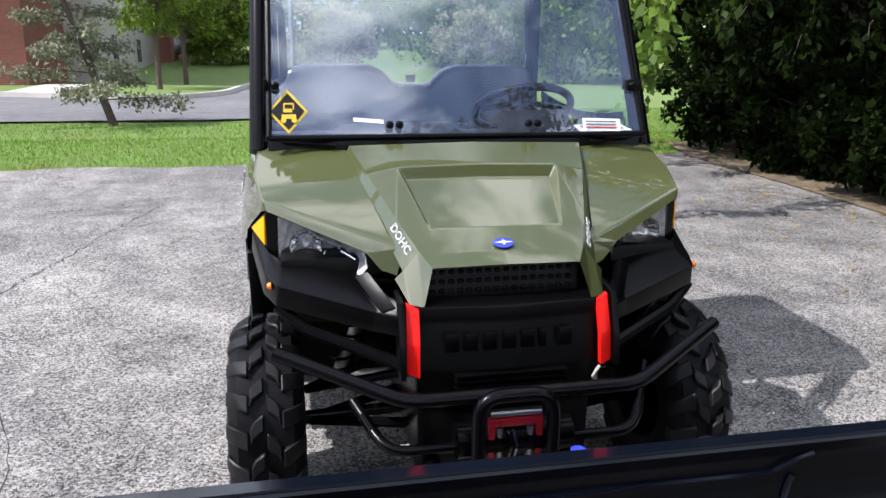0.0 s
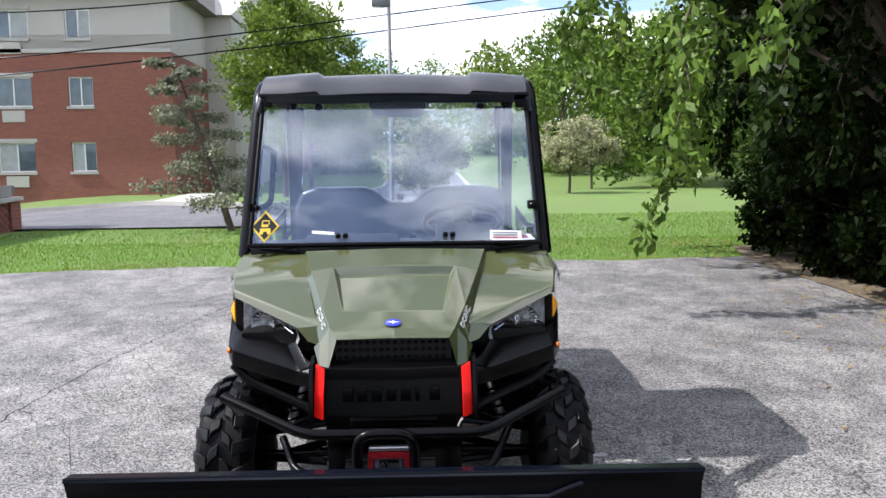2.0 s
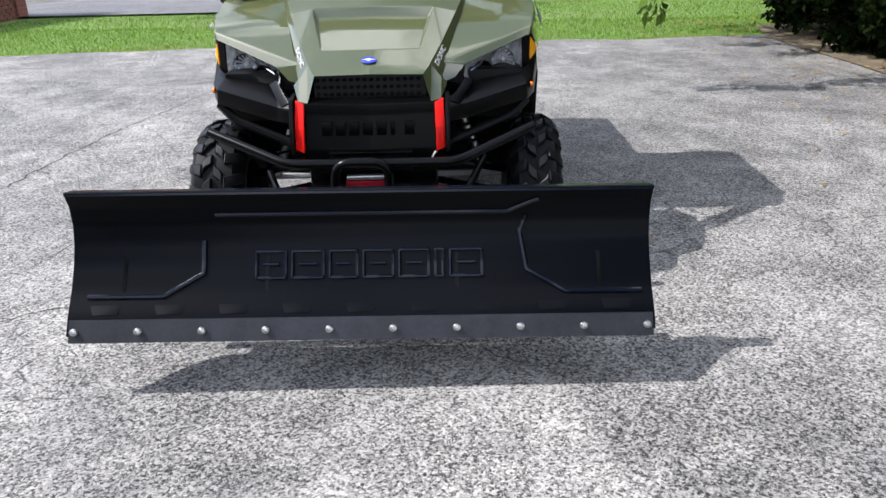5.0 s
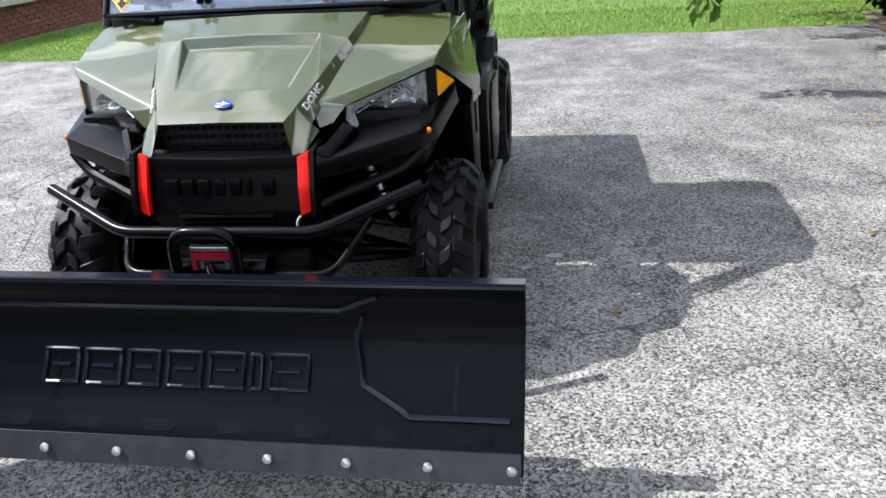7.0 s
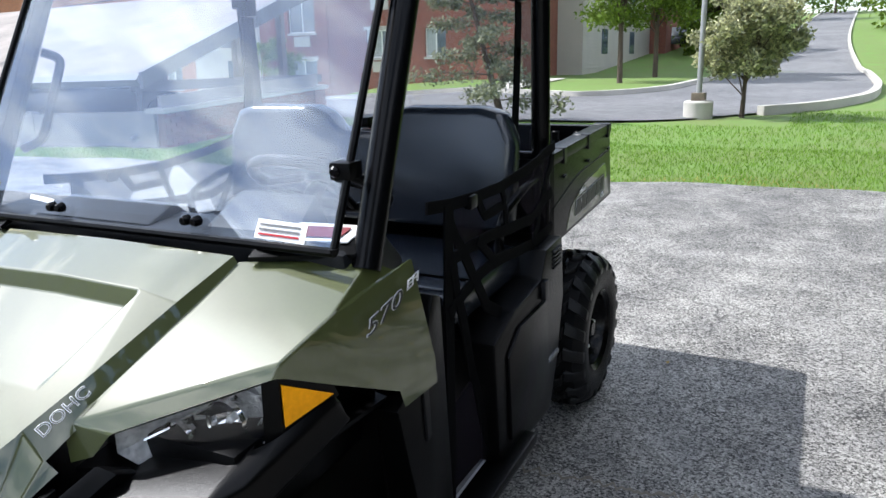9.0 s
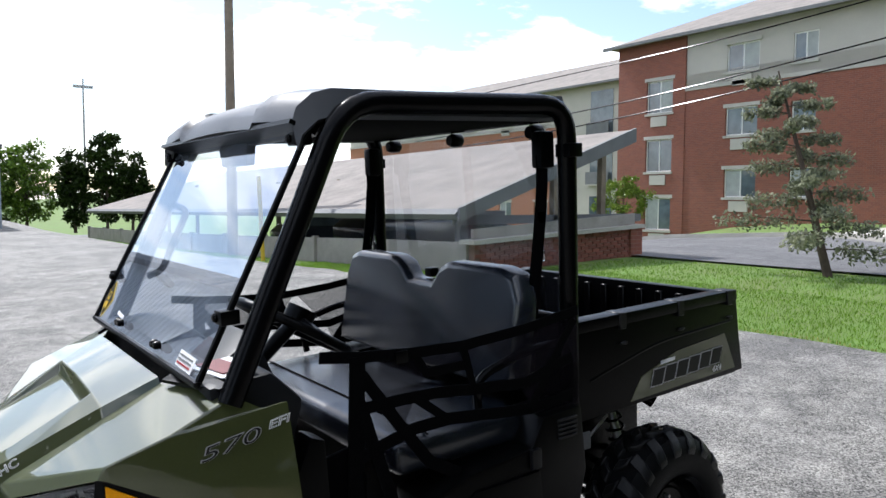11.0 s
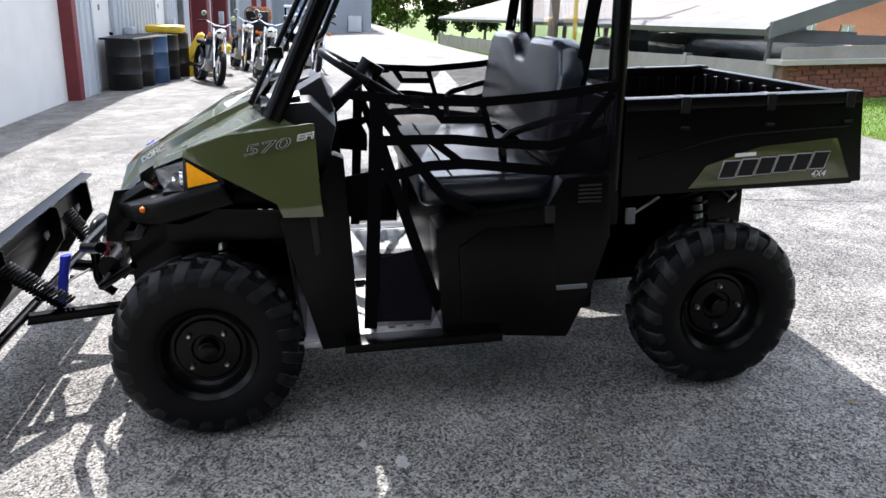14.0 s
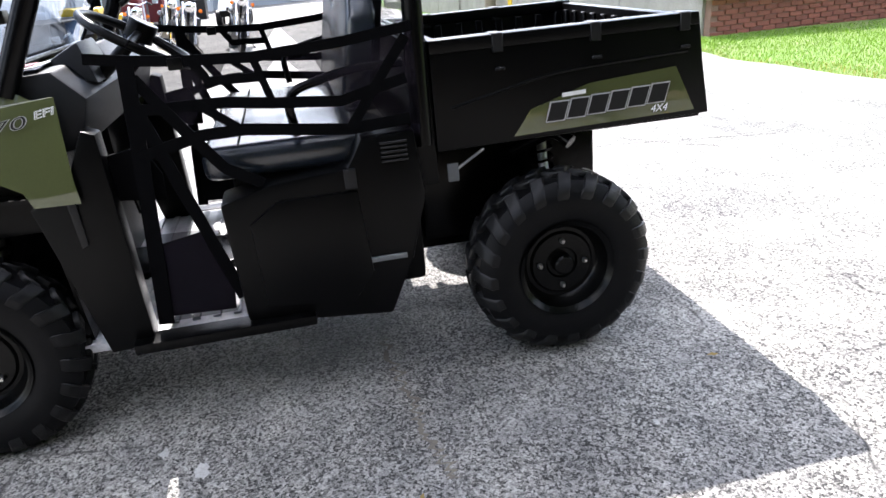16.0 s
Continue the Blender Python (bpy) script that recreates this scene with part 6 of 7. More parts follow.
# big overhanging tree and shrubs beside the lot, shade in their leaf colour
tree("overhanging_tree", "large leafy tree overhanging the lot's edge, its leaves coloured dark for shade", 6.4, 4.6, 7.8, 4.9, (4.0, 3.8, 2.0), 340, 95000, 0.14, "leaf_shade", 21, 0.22, 0.2, lean=(-1.2, 0))
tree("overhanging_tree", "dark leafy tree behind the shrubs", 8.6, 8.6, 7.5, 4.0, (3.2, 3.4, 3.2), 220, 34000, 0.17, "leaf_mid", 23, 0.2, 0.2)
tree("overhanging_tree", "dense thicket behind the shrubs, shade put into its near-black leaves", 8.0, 4.0, 5.5, 2.4, (2.2, 4.2, 2.5), 220, 36000, 0.17, "leaf_shade", 24, 0.15, 0.1)
# trees out of view, added to darken what the fender mirrors
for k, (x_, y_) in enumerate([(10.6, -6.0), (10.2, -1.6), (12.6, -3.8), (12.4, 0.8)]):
    tree("overhanging_tree", "unseen dense leafy tree that darkens the olive paint's reflection", x_, y_, 8.0, 3.9, (2.6, 3.3, 3.9), 260, 30000, 0.33, "leaf_shade", 30 + k, 0.2, 0.1)
tree("lot_tree", "tall leafy tree at the lot edge, mirrored in the windshield", 3.9, -10.5, 12.0, 8.0, (2.6, 2.6, 4.2), 120, 16000, 0.20, "leaf_shade", 25, 0.2, 0.25)
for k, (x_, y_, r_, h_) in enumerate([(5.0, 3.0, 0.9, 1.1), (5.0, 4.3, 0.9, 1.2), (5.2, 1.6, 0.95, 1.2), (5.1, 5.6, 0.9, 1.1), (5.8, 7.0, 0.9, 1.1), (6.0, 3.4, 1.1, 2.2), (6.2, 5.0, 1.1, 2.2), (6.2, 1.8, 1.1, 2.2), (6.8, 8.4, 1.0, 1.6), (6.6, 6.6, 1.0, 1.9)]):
    tree("shrub", "shrub spilling over the lot's edge, leaves darkened for shade", x_, y_, h_, h_ * 0.5, (r_, r_, h_ * 0.55), 60, 9000, 0.10, "leaf_shade", 100 + k, 0.03, 0.1, "shrub")


def hanging_branch(x, y, z, length, seed, label):
    """A twig that hangs down with broad leaves, coloured darker for shade further in."""
    rng = random.Random(seed)
    pts = [Vector((x, y, z))]
    for k in range(8):
        pts.append(pts[-1] + Vector((rng.uniform(-0.10, 0.06), rng.uniform(-0.08, 0.08), -length / 8)))
    t = solid("hanging_branch", tube(pts, 0.010, 6, 0, None, 0.003), "bark", label, "branch", "branches of the overhanging tree")
    me = leaf_mesh([p for p in pts], 0.16, int((165 if length > 1.8 else 190) * length), 0.12, seed, 1.3, 1.2)
    # leaf colour steps from lit to shaded with depth under the tree
    me.materials.append(M["leaf" if x < 3.3 else "leaf_mid" if x < 3.8 else "leaf_shade"])
    lv = new("leaves", me)
    lv.parent = t


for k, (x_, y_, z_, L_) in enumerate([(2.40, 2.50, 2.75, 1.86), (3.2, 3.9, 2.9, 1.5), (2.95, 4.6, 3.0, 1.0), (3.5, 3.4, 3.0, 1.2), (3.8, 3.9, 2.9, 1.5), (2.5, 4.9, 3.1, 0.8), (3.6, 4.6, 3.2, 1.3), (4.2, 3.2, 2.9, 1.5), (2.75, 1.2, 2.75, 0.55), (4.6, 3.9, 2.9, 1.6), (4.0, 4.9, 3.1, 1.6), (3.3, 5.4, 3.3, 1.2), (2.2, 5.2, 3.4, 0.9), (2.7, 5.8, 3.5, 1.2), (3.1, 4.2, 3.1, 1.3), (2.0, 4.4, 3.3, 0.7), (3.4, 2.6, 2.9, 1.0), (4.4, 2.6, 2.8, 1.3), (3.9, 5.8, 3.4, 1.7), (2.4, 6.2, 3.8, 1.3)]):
    hanging_branch(x_, y_, z_, L_, 200 + k, "drooping twig, its leaves coloured darker deeper in the shade")

# ---- cab nets, belts, stickers ----
def strap(pts, w=0.034, up=(0, 0, 1), thick=0.003, bm=None):
    """Flat webbing through points, its width across the line within the plane of up."""
    b = bmesh.new()
    pts = [Vector(p) for p in pts]
    rows = []
    for i, p in enumerate(pts):
        d = (pts[min(i + 1, len(pts) - 1)] - pts[max(i - 1, 0)]).normalized()
        n = d.cross(Vector((1, 0, 0)))
        if n.length < 0.2:
            n = d.cross(Vector((0, 1, 0)))
        n.normalize()
        o = Vector((1, 0, 0)) * thick if abs(d.x) < 0.8 else Vector((0, thick, 0))
        rows.append([b.verts.new(p + n * w / 2 + o), b.verts.new(p - n * w / 2 + o), b.verts.new(p - n * w / 2 - o), b.verts.new(p + n * w / 2 - o)])
    for r, t in zip(rows, rows[1:]):
        for k in range(4):
            b.faces.new((r[k], r[(k + 1) % 4], t[(k + 1) % 4], t[k]))
    b.faces.new(rows[0])
    b.faces.new(list(reversed(rows[-1])))
    return join(bm, b)


def mesh_cloth(name):
    """Fine open mesh cloth that lets half of the light through."""
    m = bpy.data.materials.new(name)
    m.use_nodes = True
    n, l = m.node_tree.nodes, m.node_tree.links
    b = n["Principled BSDF"]
    b.inputs["Base Color"].default_value, b.inputs["Roughness"].default_value = (0.011, 0.009, 0.013, 1), 0.7
    b.inputs["Specular IOR Level"].default_value = 0.05
    tr, mx = n.new("ShaderNodeBsdfTransparent"), n.new("ShaderNodeMixShader")
    mx.inputs[0].default_value = 0.64
    l.new(tr.outputs[0], mx.inputs[1])
    l.new(b.outputs[0], mx.inputs[2])
    l.new(mx.outputs[0], n["Material Output"].inputs["Surface"])
    return m


M["netcloth"] = mesh_cloth("black_mesh_cloth")
NX = 0.652


def net_sheet(outline, bulge=0.012):
    """Mesh panel in the door's plane from (y, z) corners."""
    return hull_mesh([(NX, y, z) for y, z in outline], [tuple(range(len(outline)))])


for s in (1, -1):
    net = new("side_net")
    net.parent = utv
    net["label"] = "black webbing and mesh side net"
    net.scale = (s, 1, 1)

    def line(pts, w=0.034):
        out = []
        for (y0, z0), (y1, z1) in zip(pts, pts[1:]):
            for k in range(4):
                out.append((NX + random.uniform(-0.003, 0.003), y0 + (y1 - y0) * k / 4, z0 + (z1 - z0) * k / 4 - 0.0))
        out.append((NX, *pts[-1]))
        part("strap", strap(out, w), "webbing", net)
    line([(-0.415, 1.150), (-0.30, 1.132), (-0.15, 1.117), (0.03, 1.107), (0.28, 1.122), (0.49, 1.147)], 0.030)
    line([(-0.310, 1.135), (-0.330, 0.82), (-0.366, 0.34)], 0.045)
    line([(-0.318, 1.035), (-0.234, 0.753), (-0.121, 0.39)], 0.036)
    line([(-0.30, 0.996), (-0.066, 0.991), (0.065, 0.973), (0.26, 0.955), (0.46, 1.00)], 0.032)
    line([(-0.33, 0.860), (-0.26, 0.881), (-0.147, 0.906), (-0.024, 0.907), (0.277, 0.868), (0.46, 0.88)], 0.034)
    line([(-0.30, 1.085), (-0.184, 0.914), (-0.10, 0.80), (0.0, 0.74)], 0.034)
    line([(-0.15, 1.00), (-0.033, 0.907)], 0.026)
    line([(-0.14, 1.117), (-0.10, 1.055), (0.05, 1.05)], 0.026)
    line([(0.03, 1.105), (0.045, 1.05), (0.065, 0.975)], 0.022)
    line([(0.277, 0.868), (0.36, 0.98), (0.47, 1.12)], 0.030)
    part("mesh_panel", net_sheet([(-0.340, 0.63), (-0.205, 0.625), (-0.121, 0.39), (-0.150, 0.345), (-0.366, 0.345)]), "netcloth", net, smooth=False)
    part("mesh_panel", net_sheet([(0.10, 1.112), (0.28, 1.122), (0.49, 1.147), (0.49, 0.86), (0.277, 0.868), (0.24, 0.955)]), "netcloth", net, smooth=False)
    part("mesh_panel", net_sheet([(0.27, 0.87), (0.36, 0.96), (0.49, 0.98), (0.49, 0.83), (0.40, 0.80)]), "netcloth", net, smooth=False)
    part("mesh_panel", net_sheet([(-0.30, 1.125), (0.10, 1.105), (0.05, 1.05), (-0.10, 1.05), (-0.184, 0.914), (-0.30, 1.08)]), "netcloth", net, smooth=False)
    part("pocket", prism([(-0.423, 0.877), (-0.324, 0.893), (-0.282, 0.801), (-0.287, 0.723), (-0.431, 0.741)], "x", 0.612, 0.626, 0.006), "webbing", net)
    part("pocket", prism([(-0.348, 0.593), (-0.205, 0.618), (-0.140, 0.468), (-0.152, 0.351), (-0.357, 0.360)], "x", NX - 0.012, NX - 0.004, 0.003), "webbing", net)
    part("buckle", box(NX - 0.01, NX + 0.012, -0.20, -0.16, 1.095, 1.13, 0.005), "plastic", net)
    # seat belt hanging at the rear pillar
    belt = part("seat_belt", strap([(s * 0.545, 0.455, 1.70), (s * 0.548, 0.45, 1.55), (s * 0.548, 0.435, 1.42), (s * 0.55, 0.40, 1.20), (s * 0.56, 0.36, 0.95)], 0.046), "webbing", utv, "black seat belt hanging at the pillar")
    part("belt_reel", box(s * 0.545 - 0.025, s * 0.545 + 0.025, 0.43, 0.49, 1.60, 1.72, 0.012), "plastic", belt)
    part("belt_latch", hull_mesh([(s * 0.545, 0.425, 1.46), (s * 0.545, 0.46, 1.46), (s * 0.545, 0.455, 1.425), (s * 0.545, 0.43, 1.425)], [(0, 1, 2, 3)], 0, thick=0.006), "chrome", belt, "bright steel belt tongue", False)
    part("tongue", tube([(s * 0.545, 0.43, 1.335), (s * 0.545, 0.425, 1.30), (s * 0.545, 0.455, 1.30), (s * 0.545, 0.45, 1.335)], 0.004, 6), "chrome", belt)
    if s < 0:
        part("grab_handle", tube([(s * 0.575, -0.40, 1.52), (s * 0.545, -0.36, 1.50), (s * 0.545, -0.47, 1.28), (s * 0.585, -0.51, 1.26)], 0.013, 8, 0.03), "plastic", utv, "black grab handle on the cab pillar")
part("centre_hook", box(-0.02, 0.02, 0.36, 0.40, 1.21, 1.245, 0.006), "plastic", utv)

WN = (Vector(WS[1]) - Vector(WS[0])).cross(Vector(WS[3]) - Vector(WS[0])).normalized()
if WN.y > 0:
    WN = -WN


def on_shield(x, z, off=0.003):
    """Point on the windshield at x and height z."""
    t = (z - 1.128) / (1.735 - 1.128)
    return Vector((x, -0.700 + t * 0.335, z)) + WN * off


def shield_poly(corners, off):
    return hull_mesh([on_shield(x, z, off) for x, z in corners], [tuple(range(len(corners)))], 0, thick=-0.0008)


st = part("warning_sticker", shield_poly([(-0.595, 1.199), (-0.536, 1.137), (-0.478, 1.199), (-0.536, 1.260)], 0.002), "yellow", ws, "yellow diamond warning sticker with a plain vehicle shape", False)
part("sticker_field", shield_poly([(-0.586, 1.199), (-0.536, 1.147), (-0.487, 1.199), (-0.536, 1.250)], 0.0035), "drumblack", st, smooth=False)
for x_, z_, w_, h_ in ((-0.555, 1.178, 0.042, 0.012), (-0.550, 1.196, 0.026, 0.010), (-0.548, 1.218, 0.030, 0.004), (-0.549, 1.204, 0.004, 0.016), (-0.522, 1.204, 0.004, 0.016)):
    part("sticker_mark", shield_poly([(x_, z_), (x_ + w_, z_), (x_ + w_, z_ + h_), (x_, z_ + h_)], 0.005), "yellow", st, smooth=False)
for x_ in (-0.550, -0.519):
    part("sticker_mark", shield_poly([(x_ + 0.008 * math.cos(q * 0.785), 1.174 + 0.008 * math.sin(q * 0.785)) for q in range(8)], 0.0055), "yellow", st, smooth=False)
part("white_label", shield_poly([(-0.343, 1.170), (-0.252, 1.163), (-0.252, 1.174), (-0.343, 1.181)], 0.002), "white", ws, "small white label", False)
lb = part("white_label", shield_poly([(0.390, 1.138), (0.520, 1.134), (0.520, 1.170), (0.392, 1.174)], 0.002), "white", ws, "white instruction label with grey bars", False)
for k in range(3):
    part("label_bar", shield_poly([(0.40, 1.144 + k * 0.009), (0.505, 1.142 + k * 0.009), (0.505, 1.146 + k * 0.009), (0.40, 1.148 + k * 0.009)], 0.0035), "trimgrey" if k else "redpaint", lb, smooth=False)

# ---- things along the workshop ----
def drum(x, y, mat, label):
    z = ground(x, y)
    t = thing("steel_drum", label, "drum", pose(x, y, z), "drums by the workshop")
    prof = [(0, 0.28), (0.02, 0.29), (0.27, 0.285), (0.29, 0.298), (0.31, 0.285), (0.57, 0.285), (0.59, 0.298), (0.61, 0.285), (0.86, 0.285), (0.88, 0.292), (0.89, 0.28), (0.87, 0.27)]
    part("shell", lathe(prof, (0, 0, 0), "z", 28), mat, t)
    part("bung", lathe([(0.87, 0.03), (0.895, 0.03)], (0.14, 0.08, 0), "z", 10), "zinc", t)
    return t


for x_, y_, m_, l_ in ((-11.35, -4.05, "drumblack", "black steel drum by the wall"), (-11.95, -3.95, "drumblack", "scuffed black steel drum"), (-12.55, -3.80, "drumblue", "scuffed blue steel drum"), (-13.15, -3.70, "drumblack", "black steel drum by the wall"), (-13.75, -3.60, "drumblack", "black steel drum with dents")):
    drum(x_, y_, m_, l_)
tz = ground(-12.1, -4) + 0.90
solid("plank_lid", hull_mesh([(-11.0, -4.35, tz), (-13.4, -4.3, tz), (-13.4, -3.5, tz), (-11.0, -3.78, tz)], [(0, 1, 2, 3)], 0, thick=-0.03), "drumblack", "black board laid across the drums", "board")
yel = thing("yellow_plow_parts", "stacked yellow moulded plastic guards beside the drums", "plastic guards")
for k in range(4):
    lean_ = pose(-14.25 + 0.10 * k, -3.35 + 0.17 * k, ground(-14.2, -3.2) + 0.42 - 0.05 * k, 58 - 4 * k, 0, 8)
    guard = box(-0.42, 0.42, -0.50, 0.50, -0.05, 0.05, 0.03)
    for q in (-0.26, 0.0, 0.26):
        box(q - 0.05, q + 0.05, -0.46, 0.46, 0.04, 0.09, 0.015, 2, guard)
    part("guard", guard, "yellow", yel, "yellow ribbed plastic guard").matrix_basis = lean_
flat_ = box(-0.55, 0.45, -0.36, 0.36, 0.0, 0.14, 0.04)
part("guard", flat_, "yellow", yel).matrix_basis = pose(-13.75, -3.75, ground(-13.7, -3.7) + 0.90, 0, 0, 6)


def motorcycle(x, y, turn, label):
    """Cruiser motorcycle with its front towards +x before turning."""
    t = thing("motorcycle", label, "motorcycle", pose(x, y, ground(x, y), 0, 0, turn) @ pose(0, 0, 0, -9, 0, 0), "motorcycles on the lot")
    for cx, w_, r_ in ((0.78, 0.10, 0.33), (-0.78, 0.15, 0.32)):
        wl_ = part("wheel", lathe([(-w_ / 2, r_ - 0.09), (-w_ * 0.45, r_ - 0.02), (0, r_), (w_ * 0.45, r_ - 0.02), (w_ / 2, r_ - 0.09)], (cx, 0, r_), "y", 26, closed=True), "rubber", t)
        part("rim", lathe([(-0.03, r_ - 0.085), (0, r_ - 0.105), (0.03, r_ - 0.085)], (cx, 0, r_), "y", 26, closed=True), "chrome", wl_)
        sp = bmesh.new()
        for k in range(12):
            q = k * math.pi / 6
            tube([(cx, 0, r_), (cx + (r_ - 0.085) * math.cos(q), 0, r_ + (r_ - 0.085) * math.sin(q))], 0.006, 5, 0, sp)
        part("spokes", sp, "chrome", wl_)
        part("fender", lathe([(-w_ * 0.6, r_ + 0.01), (-w_ * 0.4, r_ + 0.035), (w_ * 0.4, r_ + 0.035), (w_ * 0.6, r_ + 0.01)], (cx, 0, r_), "y", 26, caps=False), "carpaint", wl_) if cx < 0 else None
    for s in (1, -1):
        part("fork", tube([(0.78, s * 0.10, 0.33), (0.42, s * 0.10, 1.02)], 0.024, 10), "chrome", t, "chrome fork leg")
        part("grip", tube([(0.28, s * 0.22, 1.14), (0.17, s * 0.34, 1.11)], 0.018, 8), "plastic", t)
        part("mirror", lathe([(-0.01, 0.03), (0.01, 0.05), (0.02, 0.04)], (0.26, s * 0.27, 1.26), "x", 12), "chrome", t)
        part("turn_lamp", lathe([(-0.03, 0.02), (0.02, 0.035), (0.03, 0.02)], (0.55, s * 0.19, 0.90), "x", 10), "orange", t)
        part("exhaust", tube([(0.25, s * 0.15, 0.45), (0.2, s * 0.17, 0.28), (-0.95, s * 0.19, 0.26)], 0.04, 10, 0.08), "chrome", t)
    part("handlebar", tube([(0.28, -0.22, 1.14), (0.40, -0.10, 1.08), (0.40, 0.10, 1.08), (0.28, 0.22, 1.14)], 0.014, 8, 0.05), "chrome", t)
    part("headlamp", lathe([(-0.12, 0.02), (-0.06, 0.085), (0.03, 0.095), (0.045, 0.07), (0.05, 0.0005)], (0.58, 0, 0.95), "x", 20), "chrome", t)
    part("tank", lathe([(-0.30, 0.02), (-0.26, 0.10), (-0.05, 0.15), (0.16, 0.14), (0.26, 0.06), (0.28, 0.01)], (0.10, 0, 0.82), "x", 18), "carpaint", t)
    part("seat", box(-0.85, -0.12, -0.14, 0.14, 0.68, 0.78, 0.045, 3), "vinyl", t)
    part("saddlebag", box(-0.95, -0.50, 0.17, 0.30, 0.42, 0.74, 0.04, 3), "vinyl", t)
    eng = box(-0.22, 0.26, -0.15, 0.15, 0.22, 0.44, 0.03)
    tube([(0.0, 0, 0.40), (0.16, 0, 0.70)], 0.085, 12, 0, eng)
    tube([(-0.06, 0, 0.40), (-0.20, 0, 0.70)], 0.085, 12, 0, eng)
    part("engine", eng, "zinc", t, "grey finned twin engine")
    part("frame_tube", tube([(0.42, 0, 0.98), (0.30, 0, 0.30), (-0.45, 0, 0.25), (-0.78, 0, 0.33)], 0.025, 8, 0.08), "steel", t)
    part("kickstand", tube([(-0.05, 0.16, 0.28), (-0.15, 0.38, 0.05)], 0.012, 6), "steel", t)
    return t


motorcycle(-12.15, -2.72, 20, "black cruiser motorcycle with chrome fork, parked on its stand")
motorcycle(-12.15, -1.72, 10, "black cruiser motorcycle with chrome headlamp, front wheel turned")
motorcycle(-12.7, -0.80, 8, "black and chrome cruiser motorcycle with saddlebag")
motorcycle(-15.3, -2.45, 14, "dark chopper motorcycle parked behind the others")


def white_buggy(x, y):
    t = thing("white_utility_buggy", "white utility buggy with roof and amber beacon, parked far off", "buggy", pose(x, y, ground(x, y) - 0.02) @ Matrix.Diagonal((0.80, 0.78, 0.76, 1)))
    part("hood", hull_mesh([(0.15, -0.55, 1.0), (0.15, 0.55, 1.0), (0.95, 0.45, 0.82), (0.95, -0.45, 0.82), (0.2, -0.62, 0.6), (0.2, 0.62, 0.6), (1.05, 0.5, 0.58), (1.05, -0.5, 0.58)], [(0, 1, 2, 3), (3, 2, 6, 7), (0, 3, 7, 4), (1, 5, 6, 2)], 0.03), "whitepaint", t)
    part("bumper", box(0.85, 1.10, -0.5, 0.5, 0.36, 0.60, 0.03), "plastic", t)
    part("grille", box(1.03, 1.065, -0.24, 0.24, 0.60, 0.72, 0.01), "plastic", t)
    part("dark_cab", box(-0.80, -0.2, -0.5, 0.5, 0.9, 1.45, 0.05), "plastic", t)
    part("cab", box(-0.9, 0.2, -0.55, 0.55, 0.4, 0.95, 0.03), "plastic", t)
    part("windshield", hull_mesh([(0.18, -0.55, 1.0), (0.18, 0.55, 1.0), (-0.10, 0.52, 1.72), (-0.10, -0.52, 1.72)], [(0, 1, 2, 3)]), "shield", t, smooth=False)
    part("roof", box(-0.85, 0.05, -0.6, 0.6, 1.72, 1.82, 0.03), "whitepaint", t)
    part("beacon", lathe([(1.82, 0.05), (1.90, 0.05), (1.93, 0.02)], (-0.3, 0, 0), "z", 12), "orange", t)
    for s in (1, -1):
        part("headlight", box(1.0, 1.06, s * 0.40 - 0.11, s * 0.40 + 0.11, 0.66, 0.76, 0.02), "lens", t)
        part("pillar", tube([(0.18, s * 0.55, 1.0), (-0.1, s * 0.54, 1.74), (-0.85, s * 0.54, 1.74), (-0.85, s * 0.54, 0.9)], 0.03, 8, 0.06), "steel", t)
        for cx in (0.7, -0.75):
            part("wheel", lathe([(-0.11, 0.16), (-0.12, 0.26), (-0.08, 0.31), (0.08, 0.31), (0.12, 0.26), (0.11, 0.16)], (cx, s * 0.56, 0.31), "y", 22), "rubber", t)
    return t


white_buggy(-22.4, -1.28)
rack = thing("barrel_rack", "black rack with orange coiled hoses by the wall", "rack")
part("rack_frame", box(-28.8, -27.8, -3.5, -2.6, -0.3, 1.0, 0.03), "drumblack", rack)
for k in range(6):
    part("hose_coil", tube([(-27.75 - k * 0.15, -3.25 + 0.1 * k + 0.22 * math.cos(q * 0.52), 0.85 + 0.30 * math.sin(q * 0.52)) for q in range(13)], 0.035, 6), "orange" if k % 2 else "wood", rack)

# ---- poles and wires ----
lp = thing("street_lamp", "tall grey steel street lamp on a round concrete base", "street lamp", pose(-0.42, 11.35, ground(-0.42, 11.35)))
part("base", lathe([(-0.1, 0.24), (0.24, 0.24), (0.27, 0.21), (0.27, 0.0005)], (0, 0, 0), "z", 24), "concrete", lp, "round concrete footing")
part("base_plate", box(-0.11, 0.11, -0.11, 0.11, 0.27, 0.40, 0.01), "wood", lp)
part("pole", tube([(0, 0, 0.27), (0, 0, 4.55)], 0.048, 10, 0, None, 0.038), "galv", lp)
part("lamp_head", box(-0.34, 0.02, -0.10, 0.10, 4.24, 4.40, 0.02), "trimgrey", lp, "box-shaped lamp head")
part("lamp_glass", box(-0.32, -0.06, -0.08, 0.08, 4.215, 4.24, 0.005), "lens", lp)
up = thing("utility_pole", "slightly leaning grey timber utility pole", "utility pole", pose(-16.3, 5.35, ground(-16.3, 5.35), 0, -0.6, 0))
part("pole", tube([(0, 0, -0.2), (0, 0, 8.0)], 0.14, 10, 0, None, 0.10), "wood", up)
part("crossarm", box(-0.05, 0.05, -1.0, 1.0, 7.4, 7.5), "wood", up)
